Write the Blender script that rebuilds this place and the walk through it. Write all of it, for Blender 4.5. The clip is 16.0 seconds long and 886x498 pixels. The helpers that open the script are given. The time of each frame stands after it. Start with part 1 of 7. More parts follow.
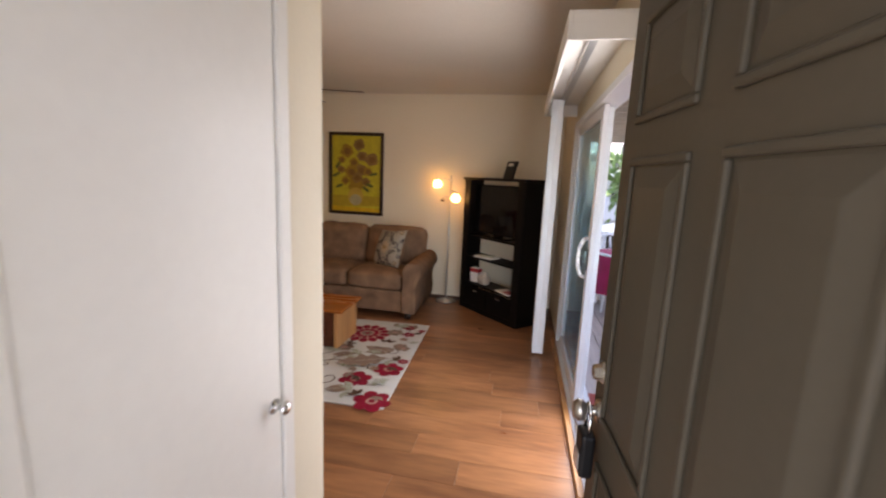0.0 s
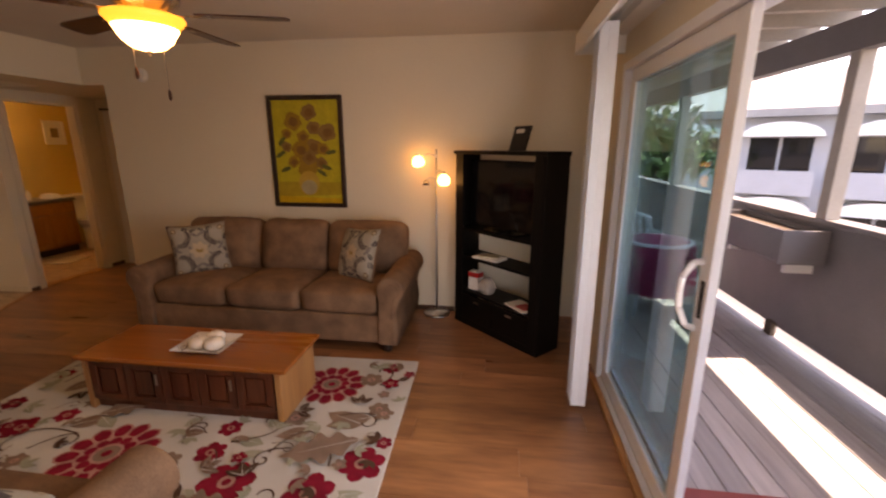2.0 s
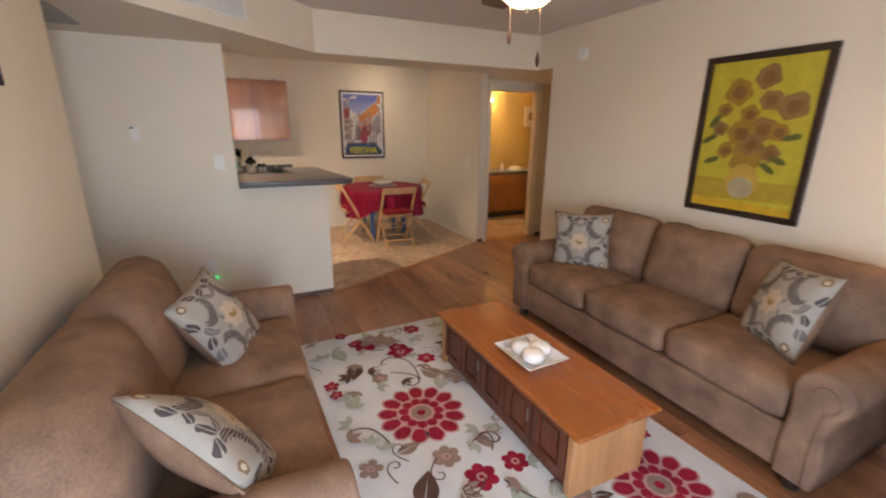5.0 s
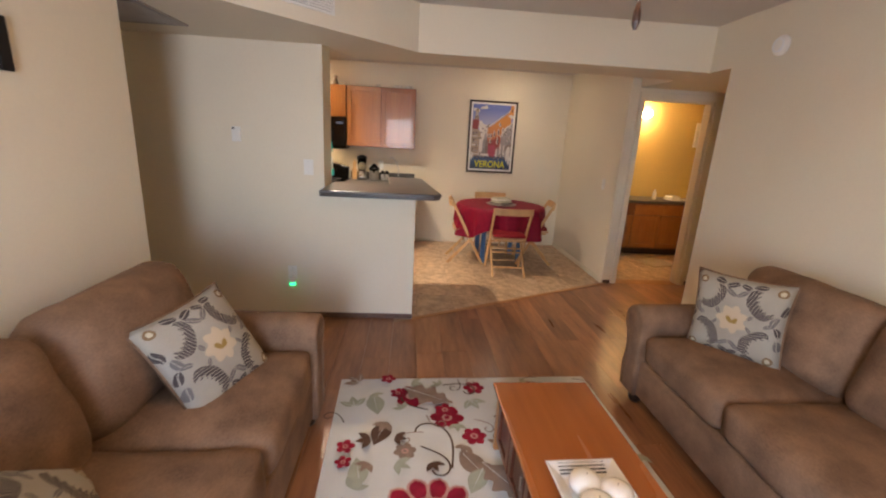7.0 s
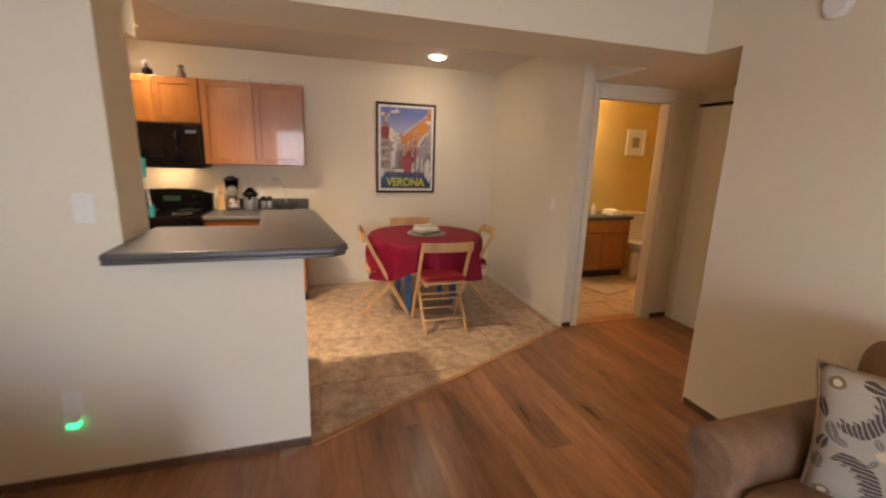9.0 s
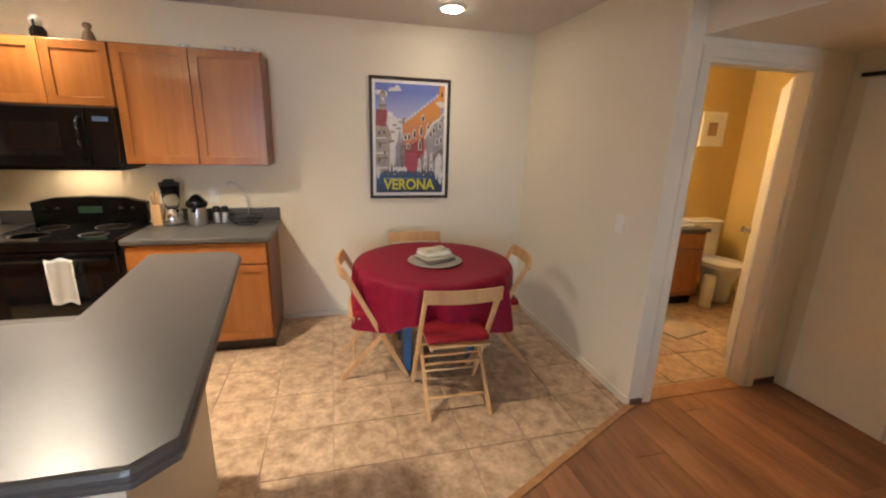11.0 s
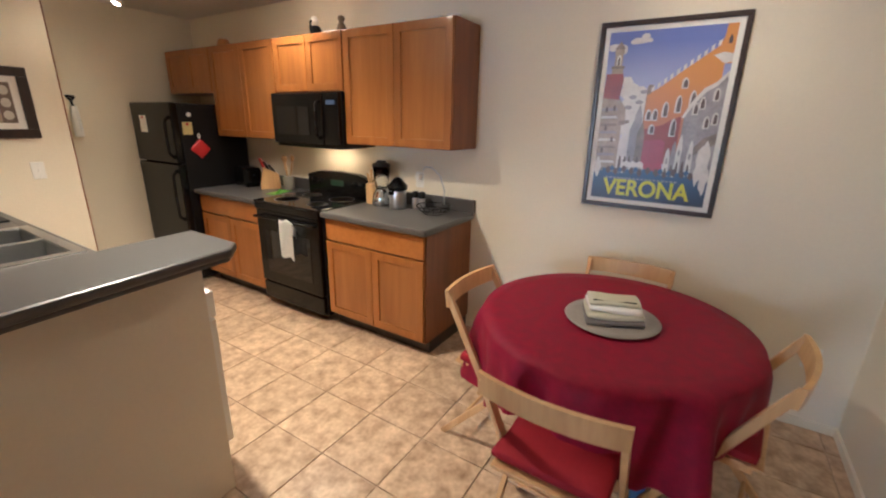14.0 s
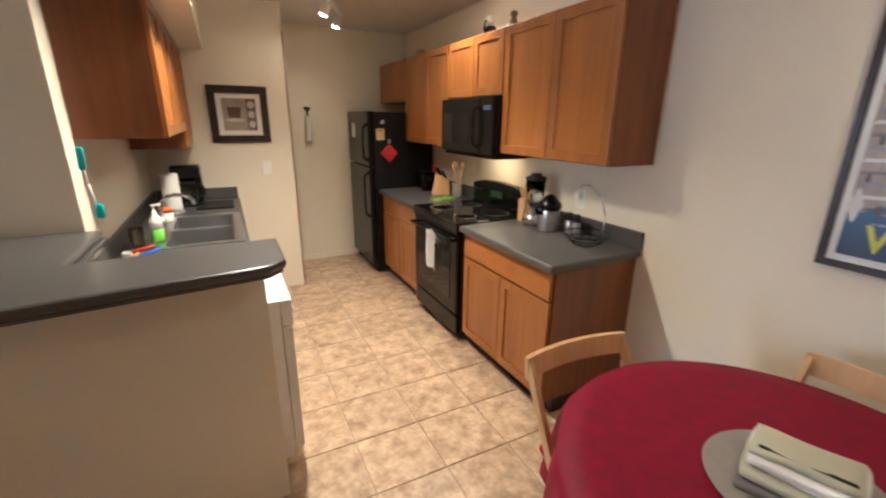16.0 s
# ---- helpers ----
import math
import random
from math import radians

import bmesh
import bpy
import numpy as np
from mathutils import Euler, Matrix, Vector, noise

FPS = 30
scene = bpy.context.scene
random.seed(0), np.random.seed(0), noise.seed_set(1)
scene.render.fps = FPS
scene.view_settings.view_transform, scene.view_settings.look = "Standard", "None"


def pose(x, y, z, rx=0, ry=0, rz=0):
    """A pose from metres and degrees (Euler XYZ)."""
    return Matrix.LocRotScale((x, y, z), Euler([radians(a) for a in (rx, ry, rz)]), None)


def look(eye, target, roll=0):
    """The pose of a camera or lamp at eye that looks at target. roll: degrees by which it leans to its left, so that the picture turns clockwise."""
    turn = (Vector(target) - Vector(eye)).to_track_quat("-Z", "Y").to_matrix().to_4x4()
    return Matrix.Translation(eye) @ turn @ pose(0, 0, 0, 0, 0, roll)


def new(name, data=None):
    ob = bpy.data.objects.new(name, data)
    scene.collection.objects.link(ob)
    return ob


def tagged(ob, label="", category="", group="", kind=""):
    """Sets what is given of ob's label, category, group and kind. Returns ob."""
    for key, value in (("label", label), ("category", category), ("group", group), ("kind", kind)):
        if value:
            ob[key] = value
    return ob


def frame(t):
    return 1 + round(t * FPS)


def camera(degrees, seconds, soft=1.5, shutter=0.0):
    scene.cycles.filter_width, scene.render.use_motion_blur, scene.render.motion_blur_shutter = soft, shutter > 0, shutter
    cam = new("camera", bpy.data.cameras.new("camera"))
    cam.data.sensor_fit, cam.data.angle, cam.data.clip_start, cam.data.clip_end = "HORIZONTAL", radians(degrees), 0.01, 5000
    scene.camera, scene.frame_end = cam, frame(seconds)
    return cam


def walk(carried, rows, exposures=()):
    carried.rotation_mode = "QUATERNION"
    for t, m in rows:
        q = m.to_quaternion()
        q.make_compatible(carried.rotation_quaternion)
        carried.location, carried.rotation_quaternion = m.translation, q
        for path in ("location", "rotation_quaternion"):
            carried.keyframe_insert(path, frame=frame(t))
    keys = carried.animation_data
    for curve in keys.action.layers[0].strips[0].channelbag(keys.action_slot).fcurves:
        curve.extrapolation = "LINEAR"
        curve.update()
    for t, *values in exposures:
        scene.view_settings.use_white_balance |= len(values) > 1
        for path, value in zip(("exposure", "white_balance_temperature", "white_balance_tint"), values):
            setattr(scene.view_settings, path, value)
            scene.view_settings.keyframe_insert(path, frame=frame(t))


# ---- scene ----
cam = camera(93.2, 16.0, 2.1, .4)
PATH = [
    (0, (2.013, 1.848, 1.536), (1.653, 3.787, 1.198), 2.6),
    (0.5, (1.881, 2.223, 1.552), (1.874, 4.186, 1.168), 3.5),
    (1, (1.801, 2.566, 1.569), (2.095, 4.504, 1.174), 5.7),
    (1.5, (1.763, 2.871, 1.545), (1.8, 4.807, 1.043), 5.4),
    (2, (1.718, 3.101, 1.588), (1.455, 5.025, 1.11), 0.0),
    (2.5, (1.694, 3.25, 1.607), (1.157, 5.125, 1.167), -1.3),
    (3, (1.734, 3.41, 1.634), (0.824, 5.13, 1.174), -0.9),
    (3.5, (1.72, 3.542, 1.589), (0.509, 5.067, 1.136), -0.6),
    (4, (1.633, 3.66, 1.576), (0.232, 5.015, 1.128), -0.9),
    (4.5, (1.591, 3.79, 1.578), (0.022, 4.93, 1.089), -0.4),
    (5, (1.583, 3.966, 1.566), (-0.153, 4.79, 1.01), 0.6),
    (5.2, (1.575, 4.022, 1.569), (-0.208, 4.723, 0.997), 0.7),
    (7.3, (0.911, 4.63, 1.554), (-1.018, 4.783, 1.045), 3.2),
    (7.5, (0.793, 4.629, 1.554), (-1.131, 4.836, 1.049), 2.9),
    (8, (0.477, 4.637, 1.566), (-1.414, 5.039, 1.054), 3.3),
    (8.5, (0.118, 4.68, 1.534), (-1.766, 5.169, 1.072), 3.0),
    (9, (-0.271, 4.706, 1.534), (-2.134, 5.289, 1.097), 1.8),
    (9.2, (-0.423, 4.704, 1.537), (-2.26, 5.376, 1.118), 1.4),
    (11.5, (-1.639, 5.3, 1.635), (-3.52, 5.613, 1.031), 2.2),
    (12, (-1.753, 5.48, 1.612), (-3.655, 5.462, 0.995), 2.6),
    (12.5, (-1.954, 5.59, 1.549), (-3.845, 5.25, 0.993), 1.4),
    (13, (-2.156, 5.81, 1.592), (-3.941, 5.143, 0.985), -0.3),
    (13.5, (-2.314, 5.985, 1.59), (-4.009, 5.13, 0.96), 1.2),
    (14, (-2.535, 6.062, 1.567), (-4.156, 5.049, 0.979), 1.2),
    (14.5, (-2.767, 6.135, 1.58), (-4.277, 4.945, 1.028), 0.2),
    (15, (-2.965, 6.222, 1.588), (-4.282, 4.826, 1.025), 0.6),
    (15.5, (-3.128, 6.218, 1.602), (-4.255, 4.672, 1.018), 0.7),
    (16, (-3.227, 6.126, 1.594), (-4.098, 4.425, 1.005), 0.6),
]
EXPOSURES = [(0, 3.55, 7400, 22), (1, 3.55, 7700, 24), (1.5, 3.5, 7600, 22), (2, 3.45, 8900, 35), (2.6, 3.65, 8500, 38), (3.5, 4.2, 7700, 33), (4.0, 4.4, 6200, 18), (5, 4.6, 6000, 18), (9, 4.75, 6200, 18), (11.5, 4.9, 5400, 12), (12.5, 4.85, 5300, 14), (16, 4.85, 5100, 12)]
walk(cam, [(t, look(eye, target, roll)) for t, eye, target, roll in PATH], EXPOSURES)
import itertools

# ---------------------------------------------------------------- daylight
world = bpy.data.worlds.new("sky")
scene.world = world
world.use_nodes = True
wn = world.node_tree
sky = wn.nodes.new("ShaderNodeTexSky")
sky.sky_type, sky.sun_disc = "NISHITA", False
sky.sun_elevation, sky.sun_rotation = radians(68), radians(80)
wn.nodes["Background"].inputs[1].default_value = 0.09
wn.links.new(sky.outputs[0], wn.nodes["Background"].inputs[0])
sun = new("sun", bpy.data.lights.new("sun", "SUN"))
sun.data.energy, sun.data.angle, sun.data.color = 1.5, radians(0.5), (1, .95, .87)
sun.matrix_world = look((3.6 + 3.6, 5.2 + .7, 9.3), (3.6, 5.2, 0))

# the sky's light in the open half of the glass door and in the entry doorway
for name, wide, energy, eye, target in (("door_sky", .72, 2.7, (2.425, 4.20, 1.03), (0, 4.20, 1.03)), ("entry_sky", .9, .95, (1.9, 1.55, 1.05), (1.9, 4, 1.05))):
    lamp = new(name, bpy.data.lights.new(name, "AREA"))
    lamp.data.shape, lamp.data.size, lamp.data.size_y = "RECTANGLE", wide, 1.9
    lamp.data.energy, lamp.data.color = energy, (.86, .93, 1.0)
    lamp.matrix_world = look(eye, target)
BOWL, GLOBE, DOWN, TRACK, BATH = 2.1, 1.15, 3.0, 3.0, 5.5
SPOT_W, TRACK_W = 5.0, .26

# ---------------------------------------------------------------- plan
ZC = 2.51          # ceilings
XE = 2.43          # wall with the glass door
YN = 6.978         # wall with the sunflower picture
XK = -5.22         # kitchen and dining back wall
YD = 6.87          # dining side wall
XW = -2.35         # living face of the kitchen wall
XKE = -2.66        # its kitchen face
SOFFIT = 2.17


# ---------------------------------------------------------------- materials
def mat(name, col, rough=.5, metal=0., var=.12, scale=3., fine=60., bump=.15, dist=.002, stretch=(1, 1, 1), spec=.5, tone=None, rand=0., coat=0.):
    """Paint with two scales of variation: broad stains, and fine grain with relief."""
    m = bpy.data.materials.new(name)
    m.use_nodes = True
    n, l = m.node_tree.nodes, m.node_tree.links
    b = n["Principled BSDF"]
    b.inputs["Metallic"].default_value, b.inputs["Specular IOR Level"].default_value = metal, spec
    b.inputs["Coat Weight"].default_value = coat
    tc, mp = n.new("ShaderNodeTexCoord"), n.new("ShaderNodeMapping")
    mp.inputs["Scale"].default_value = stretch
    l.new(tc.outputs["Object"], mp.inputs[0])
    if rand:
        oi, cmb = n.new("ShaderNodeObjectInfo"), n.new("ShaderNodeVectorMath")
        cmb.operation = "ADD"
        mul = n.new("ShaderNodeMath")
        mul.operation, mul.inputs[1].default_value = "MULTIPLY", 37.
        l.new(oi.outputs["Random"], mul.inputs[0])
        l.new(mp.outputs[0], cmb.inputs[0])
        l.new(mul.outputs[0], cmb.inputs[1])
        src = cmb.outputs[0]
    else:
        src = mp.outputs[0]
    big, small = n.new("ShaderNodeTexNoise"), n.new("ShaderNodeTexNoise")
    big.inputs["Scale"].default_value, big.inputs["Detail"].default_value = scale, 4
    small.inputs["Scale"].default_value, small.inputs["Detail"].default_value = fine, 5
    l.new(src, big.inputs["Vector"])
    l.new(src, small.inputs["Vector"])
    lo = tone or tuple(c * (1 - 2 * var) for c in col)
    mix = n.new("ShaderNodeMix")
    mix.data_type = "RGBA"
    mix.inputs["A"].default_value, mix.inputs["B"].default_value = (*lo, 1), (*[min(1, c * (1 + .5 * var)) for c in col], 1)
    add = n.new("ShaderNodeMath")
    add.operation = "MULTIPLY_ADD"
    l.new(small.outputs["Fac"], add.inputs[0])
    add.inputs[1].default_value = .5
    l.new(big.outputs["Fac"], add.inputs[2])
    rmp = n.new("ShaderNodeMapRange")
    rmp.inputs["From Min"].default_value, rmp.inputs["From Max"].default_value = .45, 1.05
    l.new(add.outputs[0], rmp.inputs[0])
    l.new(rmp.outputs[0], mix.inputs["Factor"])
    out = mix.outputs["Result"]
    if rand:
        hsv, rr = n.new("ShaderNodeHueSaturation"), n.new("ShaderNodeMapRange")
        rr.inputs["To Min"].default_value, rr.inputs["To Max"].default_value = 1 - rand, 1 + rand
        l.new(oi.outputs["Random"], rr.inputs[0])
        l.new(rr.outputs[0], hsv.inputs["Value"])
        l.new(out, hsv.inputs["Color"])
        out = hsv.outputs[0]
    l.new(out, b.inputs["Base Color"])
    rg = n.new("ShaderNodeMapRange")
    rg.inputs["To Min"].default_value, rg.inputs["To Max"].default_value = rough * .82, min(1, rough * 1.15)
    l.new(big.outputs["Fac"], rg.inputs[0])
    l.new(rg.outputs[0], b.inputs["Roughness"])
    if bump:
        bp = n.new("ShaderNodeBump")
        bp.inputs["Strength"].default_value, bp.inputs["Distance"].default_value = bump, dist
        l.new(small.outputs["Fac"], bp.inputs["Height"])
        l.new(bp.outputs[0], b.inputs["Normal"])
    return m


def wood(name, dark, light, along="x", rough=.35, rand=.2, ring=9., coat=0., bump=.06, spec=.5):
    """Timber with long grain along one axis, each piece with a tone of its own."""
    s = {"x": (.7, 9, 9), "y": (9, .7, 9), "z": (9, 9, .7)}[along]
    m = mat(name, light, rough, spec=spec, var=.2, scale=ring * .2, fine=ring, bump=bump, dist=.001, stretch=s, tone=dark, rand=rand, coat=coat)
    return m


def lamp_glow(name, col, strength, base=(.9, .85, .75)):
    m = bpy.data.materials.new(name)
    m.use_nodes = True
    b = m.node_tree.nodes["Principled BSDF"]
    b.inputs["Base Color"].default_value = (*base, 1)
    b.inputs["Emission Color"].default_value, b.inputs["Emission Strength"].default_value = (*col, 1), strength
    return m


def glass(name, tint, rough=0.):
    m = bpy.data.materials.new(name)
    m.use_nodes = True
    b = m.node_tree.nodes["Principled BSDF"]
    b.inputs["Base Color"].default_value, b.inputs["Roughness"].default_value = (*tint, 1), rough
    b.inputs["Transmission Weight"].default_value, b.inputs["IOR"].default_value = 1, 1.45
    return m


PAINT = mat("wall_paint", (.75, .68, .53), .65, var=.03, scale=1.2, fine=55, bump=.35, dist=.0025)
CEIL = mat("ceiling_paint", (.66, .61, .53), .8, var=.05, scale=1.5, fine=45, bump=.5, dist=.004)
WHITE = mat("white_paint", (.8, .79, .74), .4, var=.03, scale=2, fine=30, bump=.05)
PVC = mat("white_vinyl", (.78, .81, .84), .35, var=.03, scale=3, fine=40, bump=.02)
YELLOW = mat("yellow_paint", (.62, .45, .13), .6, var=.04, scale=1.5, fine=55, bump=.3)
BASEB = wood("brown_baseboard", (.06, .03, .018), (.14, .075, .04), "x", .4, .05)
PLANK = mat("laminate_plank", (.38, .175, .078), .3, var=.2, scale=2.6, fine=10, bump=.05, dist=.001, stretch=(.6, 3.6, 3.6), tone=(.15, .06, .028), rand=.2)
TILE = mat("stone_tile", (.64, .47, .31), .36, var=.2, scale=12, fine=40, bump=.1, tone=(.25, .155, .085), rand=.05)
GROUT = mat("grout", (.46, .34, .23), .9, var=.1, scale=6, fine=90)
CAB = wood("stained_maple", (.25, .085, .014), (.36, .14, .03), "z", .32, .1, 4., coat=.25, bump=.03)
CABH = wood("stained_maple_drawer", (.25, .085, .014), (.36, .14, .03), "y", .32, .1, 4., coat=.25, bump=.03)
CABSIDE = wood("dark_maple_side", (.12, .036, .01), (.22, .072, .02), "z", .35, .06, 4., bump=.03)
LAMIN = mat("grey_laminate", (.085, .08, .077), .34, var=.12, scale=5, fine=220, bump=.06)
BLACK = mat("black_gloss", (.004, .004, .0043), .22, spec=.3, var=.15, scale=4, fine=90, bump=.02)
BLACKM = mat("black_matt", (.006, .0055, .006), .5, spec=.25, var=.2, scale=6, fine=150, bump=.1)
BLACKGL = mat("black_glass", (.006, .006, .007), .05, var=.1, scale=2, fine=20, bump=0)
STAND = wood("black_wood", (.0018, .0015, .0015), (.0045, .004, .0036), "z", .5, .05, 6., spec=.18)
STEEL = mat("brushed_steel", (.6, .6, .6), .3, 1., var=.08, scale=4, fine=150, bump=.05, stretch=(1, 20, 20))
SINKST = mat("satin_steel", (.5, .5, .5), .32, 1., var=.06, scale=6, fine=150, bump=.03)
CHROME = mat("chrome", (.72, .72, .72), .1, 1., var=.03, scale=5, fine=60, bump=0)
SUEDE = mat("brown_suede", (.27, .165, .10), .8, var=.22, scale=6.5, fine=130, bump=.3, dist=.001, spec=.2, tone=(.115, .07, .045))
COFFEE = wood("coffee_top", (.25, .072, .013), (.37, .12, .022), "x", .28, .08, 2.5, coat=.3, bump=.03)
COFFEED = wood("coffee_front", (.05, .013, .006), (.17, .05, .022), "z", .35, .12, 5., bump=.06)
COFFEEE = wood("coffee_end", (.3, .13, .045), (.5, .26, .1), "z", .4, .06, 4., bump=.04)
BEECH = wood("beech", (.45, .25, .1), (.62, .4, .18), "z", .42, .1, 5., bump=.03)
CLOTH = mat("red_tablecloth", (.23, .003, .024), .6, var=.2, scale=22, fine=140, bump=.3, spec=.22, tone=(.16, .002, .018))
CUSHR = mat("red_cushion", (.27, .012, .02), .75, var=.15, scale=8, fine=200, bump=.2, spec=.2)
BLUE = mat("blue_paint", (.06, .16, .33), .45, var=.12, scale=5, fine=60)
CREAM = mat("cream_rug", (.62, .63, .6), .95, var=.07, scale=4, fine=260, bump=.6, dist=.002, spec=.1)
RUGRED = mat("rug_red", (.3, .018, .04), .95, var=.2, scale=14, fine=260, bump=.5, spec=.1)
RUGTAUPE = mat("rug_taupe", (.3, .22, .17), .95, var=.16, scale=14, fine=260, bump=.5, spec=.1)
RUGBROWN = mat("rug_brown", (.11, .065, .045), .95, var=.16, scale=14, fine=260, bump=.5, spec=.1)
RUGSAGE = mat("rug_sage", (.4, .42, .33), .95, var=.12, scale=14, fine=260, bump=.5, spec=.1)
RUGPINK = mat("rug_pink", (.52, .3, .26), .95, var=.12, scale=14, fine=260, bump=.5, spec=.1)
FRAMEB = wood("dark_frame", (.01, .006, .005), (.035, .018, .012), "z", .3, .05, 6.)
DOORP = mat("olive_grey_door_paint", (.062, .05, .034), .5, spec=.18, var=.08, scale=2, fine=50, bump=.12)
ROSEW = wood("fan_blade_wood", (.025, .01, .006), (.07, .03, .016), "x", .35, .1, 5.)
BRONZE = mat("pewter", (.42, .38, .33), .28, .9, var=.1, scale=8, fine=80)
PAPER = mat("white_paper", (.78, .77, .72), .6, var=.04, scale=4, fine=60)
RED = mat("red_plastic", (.45, .02, .02), .35, var=.1, scale=5, fine=60)
GREEN = mat("green_plastic", (.2, .6, .06), .4, var=.08, scale=5, fine=60)
TEAL = mat("teal_plastic", (.02, .4, .42), .4, var=.08, scale=5, fine=60)
NAPKIN = mat("sage_napkin", (.56, .54, .4), .9, var=.08, scale=8, fine=200, bump=.3)
PLATE = mat("grey_charger", (.3, .27, .24), .4, var=.12, scale=5, fine=70)
CERAM = mat("white_ceramic", (.8, .78, .72), .2, var=.03, scale=4, fine=40, bump=0)
CLEAR = glass("clear_glass", (.95, .97, .97))
PANE = glass("green_tinted_pane", (.55, .74, .76))
MIRRORLINE = mat("aluminium", (.55, .55, .54), .35, .8, var=.08, scale=5, fine=60)
DECKW = wood("weathered_deck", (.3, .27, .26), (.5, .46, .44), "y", .7, .14, 4., bump=.15)
RAILP = mat("grey_rail_paint", (.2, .185, .18), .7, var=.1, scale=3, fine=60, bump=.2)
ROOFW = mat("painted_rafter", (.46, .41, .34), .7, var=.1, scale=4, fine=50, bump=.15)
STUCCO = mat("pale_stucco", (.44, .44, .46), .9, var=.07, scale=1, fine=25, bump=.4, dist=.01)
SHINGLE = mat("pale_roofing", (.32, .31, .3), .9, var=.12, scale=2, fine=20, bump=.4, dist=.01)
LEAF = mat("tree_leaf", (.09, .17, .035), .55, var=.35, scale=1.2, fine=9, bump=0)
BARK = mat("bark", (.14, .1, .07), .9, var=.25, scale=4, fine=18, bump=.6, dist=.01)
GROUNDM = mat("asphalt_ground", (.16, .155, .145), .9, var=.2, scale=.3, fine=9, bump=.3)
PINK = mat("magenta_cloth", (.36, .015, .085), .75, var=.14, scale=8, fine=150, bump=.2)
MATR = mat("red_doormat", (.36, .08, .07), .9, var=.14, scale=9, fine=200, bump=.5)
PLUM = mat("purple_card", (.09, .012, .15), .5, var=.06, scale=4, fine=50, bump=0)


# ---------------------------------------------------------------- building blocks
def box(bm, x0, y0, z0, x1, y1, z1, bevel=0., seg=2):
    """A box, its edges rounded by bevel, added to bm."""
    t = bmesh.new()
    bmesh.ops.create_cube(t, size=1)
    for v in t.verts:
        v.co = Vector(((x0 + x1) / 2 + v.co.x * abs(x1 - x0), (y0 + y1) / 2 + v.co.y * abs(y1 - y0), (z0 + z1) / 2 + v.co.z * abs(z1 - z0)))
    if bevel:
        bmesh.ops.bevel(t, geom=t.edges[:], offset=bevel, segments=seg, profile=.5, affect="EDGES")
    return merge(bm, t)


def merge(bm, t, m=None):
    if m is not None:
        bmesh.ops.transform(t, matrix=m, verts=t.verts[:])
    me = bpy.data.meshes.new("tmp")
    t.to_mesh(me)
    t.free()
    bm.from_mesh(me)
    bpy.data.meshes.remove(me)
    return bm


def rod(bm, a, b, r0, r1=None, seg=12):
    """A round bar from a to b."""
    a, b = Vector(a), Vector(b)
    t = bmesh.new()
    bmesh.ops.create_cone(t, cap_ends=True, segments=seg, radius1=r0, radius2=r0 if r1 is None else r1, depth=(b - a).length)
    return merge(bm, t, Matrix.Translation((a + b) / 2) @ (b - a).to_track_quat("Z", "Y").to_matrix().to_4x4())


def tube(bm, pts, r, seg=8):
    for a, b in zip(pts, pts[1:]):
        rod(bm, a, b, r, r, seg)
    return bm


def lathe(bm, profile, seg=24, m=None):
    """A turned shape from (radius, height) pairs."""
    t = bmesh.new()
    rings = []
    for r, z in profile:
        rings.append([t.verts.new((max(r, 1e-4) * math.cos(2 * math.pi * k / seg), max(r, 1e-4) * math.sin(2 * math.pi * k / seg), z)) for k in range(seg)])
    for p, q in zip(rings, rings[1:]):
        for k in range(seg):
            t.faces.new((p[k], p[(k + 1) % seg], q[(k + 1) % seg], q[k]))
    for ring in (rings[0], rings[-1]):
        t.faces.new(ring)
    bmesh.ops.recalc_face_normals(t, faces=t.faces[:])
    return merge(bm, t, m)


def prism(bm, poly, z0, z1, m=None, bevel=0.):
    """A flat outline raised from z0 to z1."""
    t = bmesh.new()
    lo = [t.verts.new((x, y, z0)) for x, y in poly]
    hi = [t.verts.new((x, y, z1)) for x, y in poly]
    t.faces.new(lo[::-1])
    t.faces.new(hi)
    for k in range(len(poly)):
        j = (k + 1) % len(poly)
        t.faces.new((lo[k], lo[j], hi[j], hi[k]))
    bmesh.ops.recalc_face_normals(t, faces=t.faces[:])
    if bevel:
        bmesh.ops.bevel(t, geom=t.edges[:], offset=bevel, segments=2, profile=.5, affect="EDGES")
    return merge(bm, t, m)


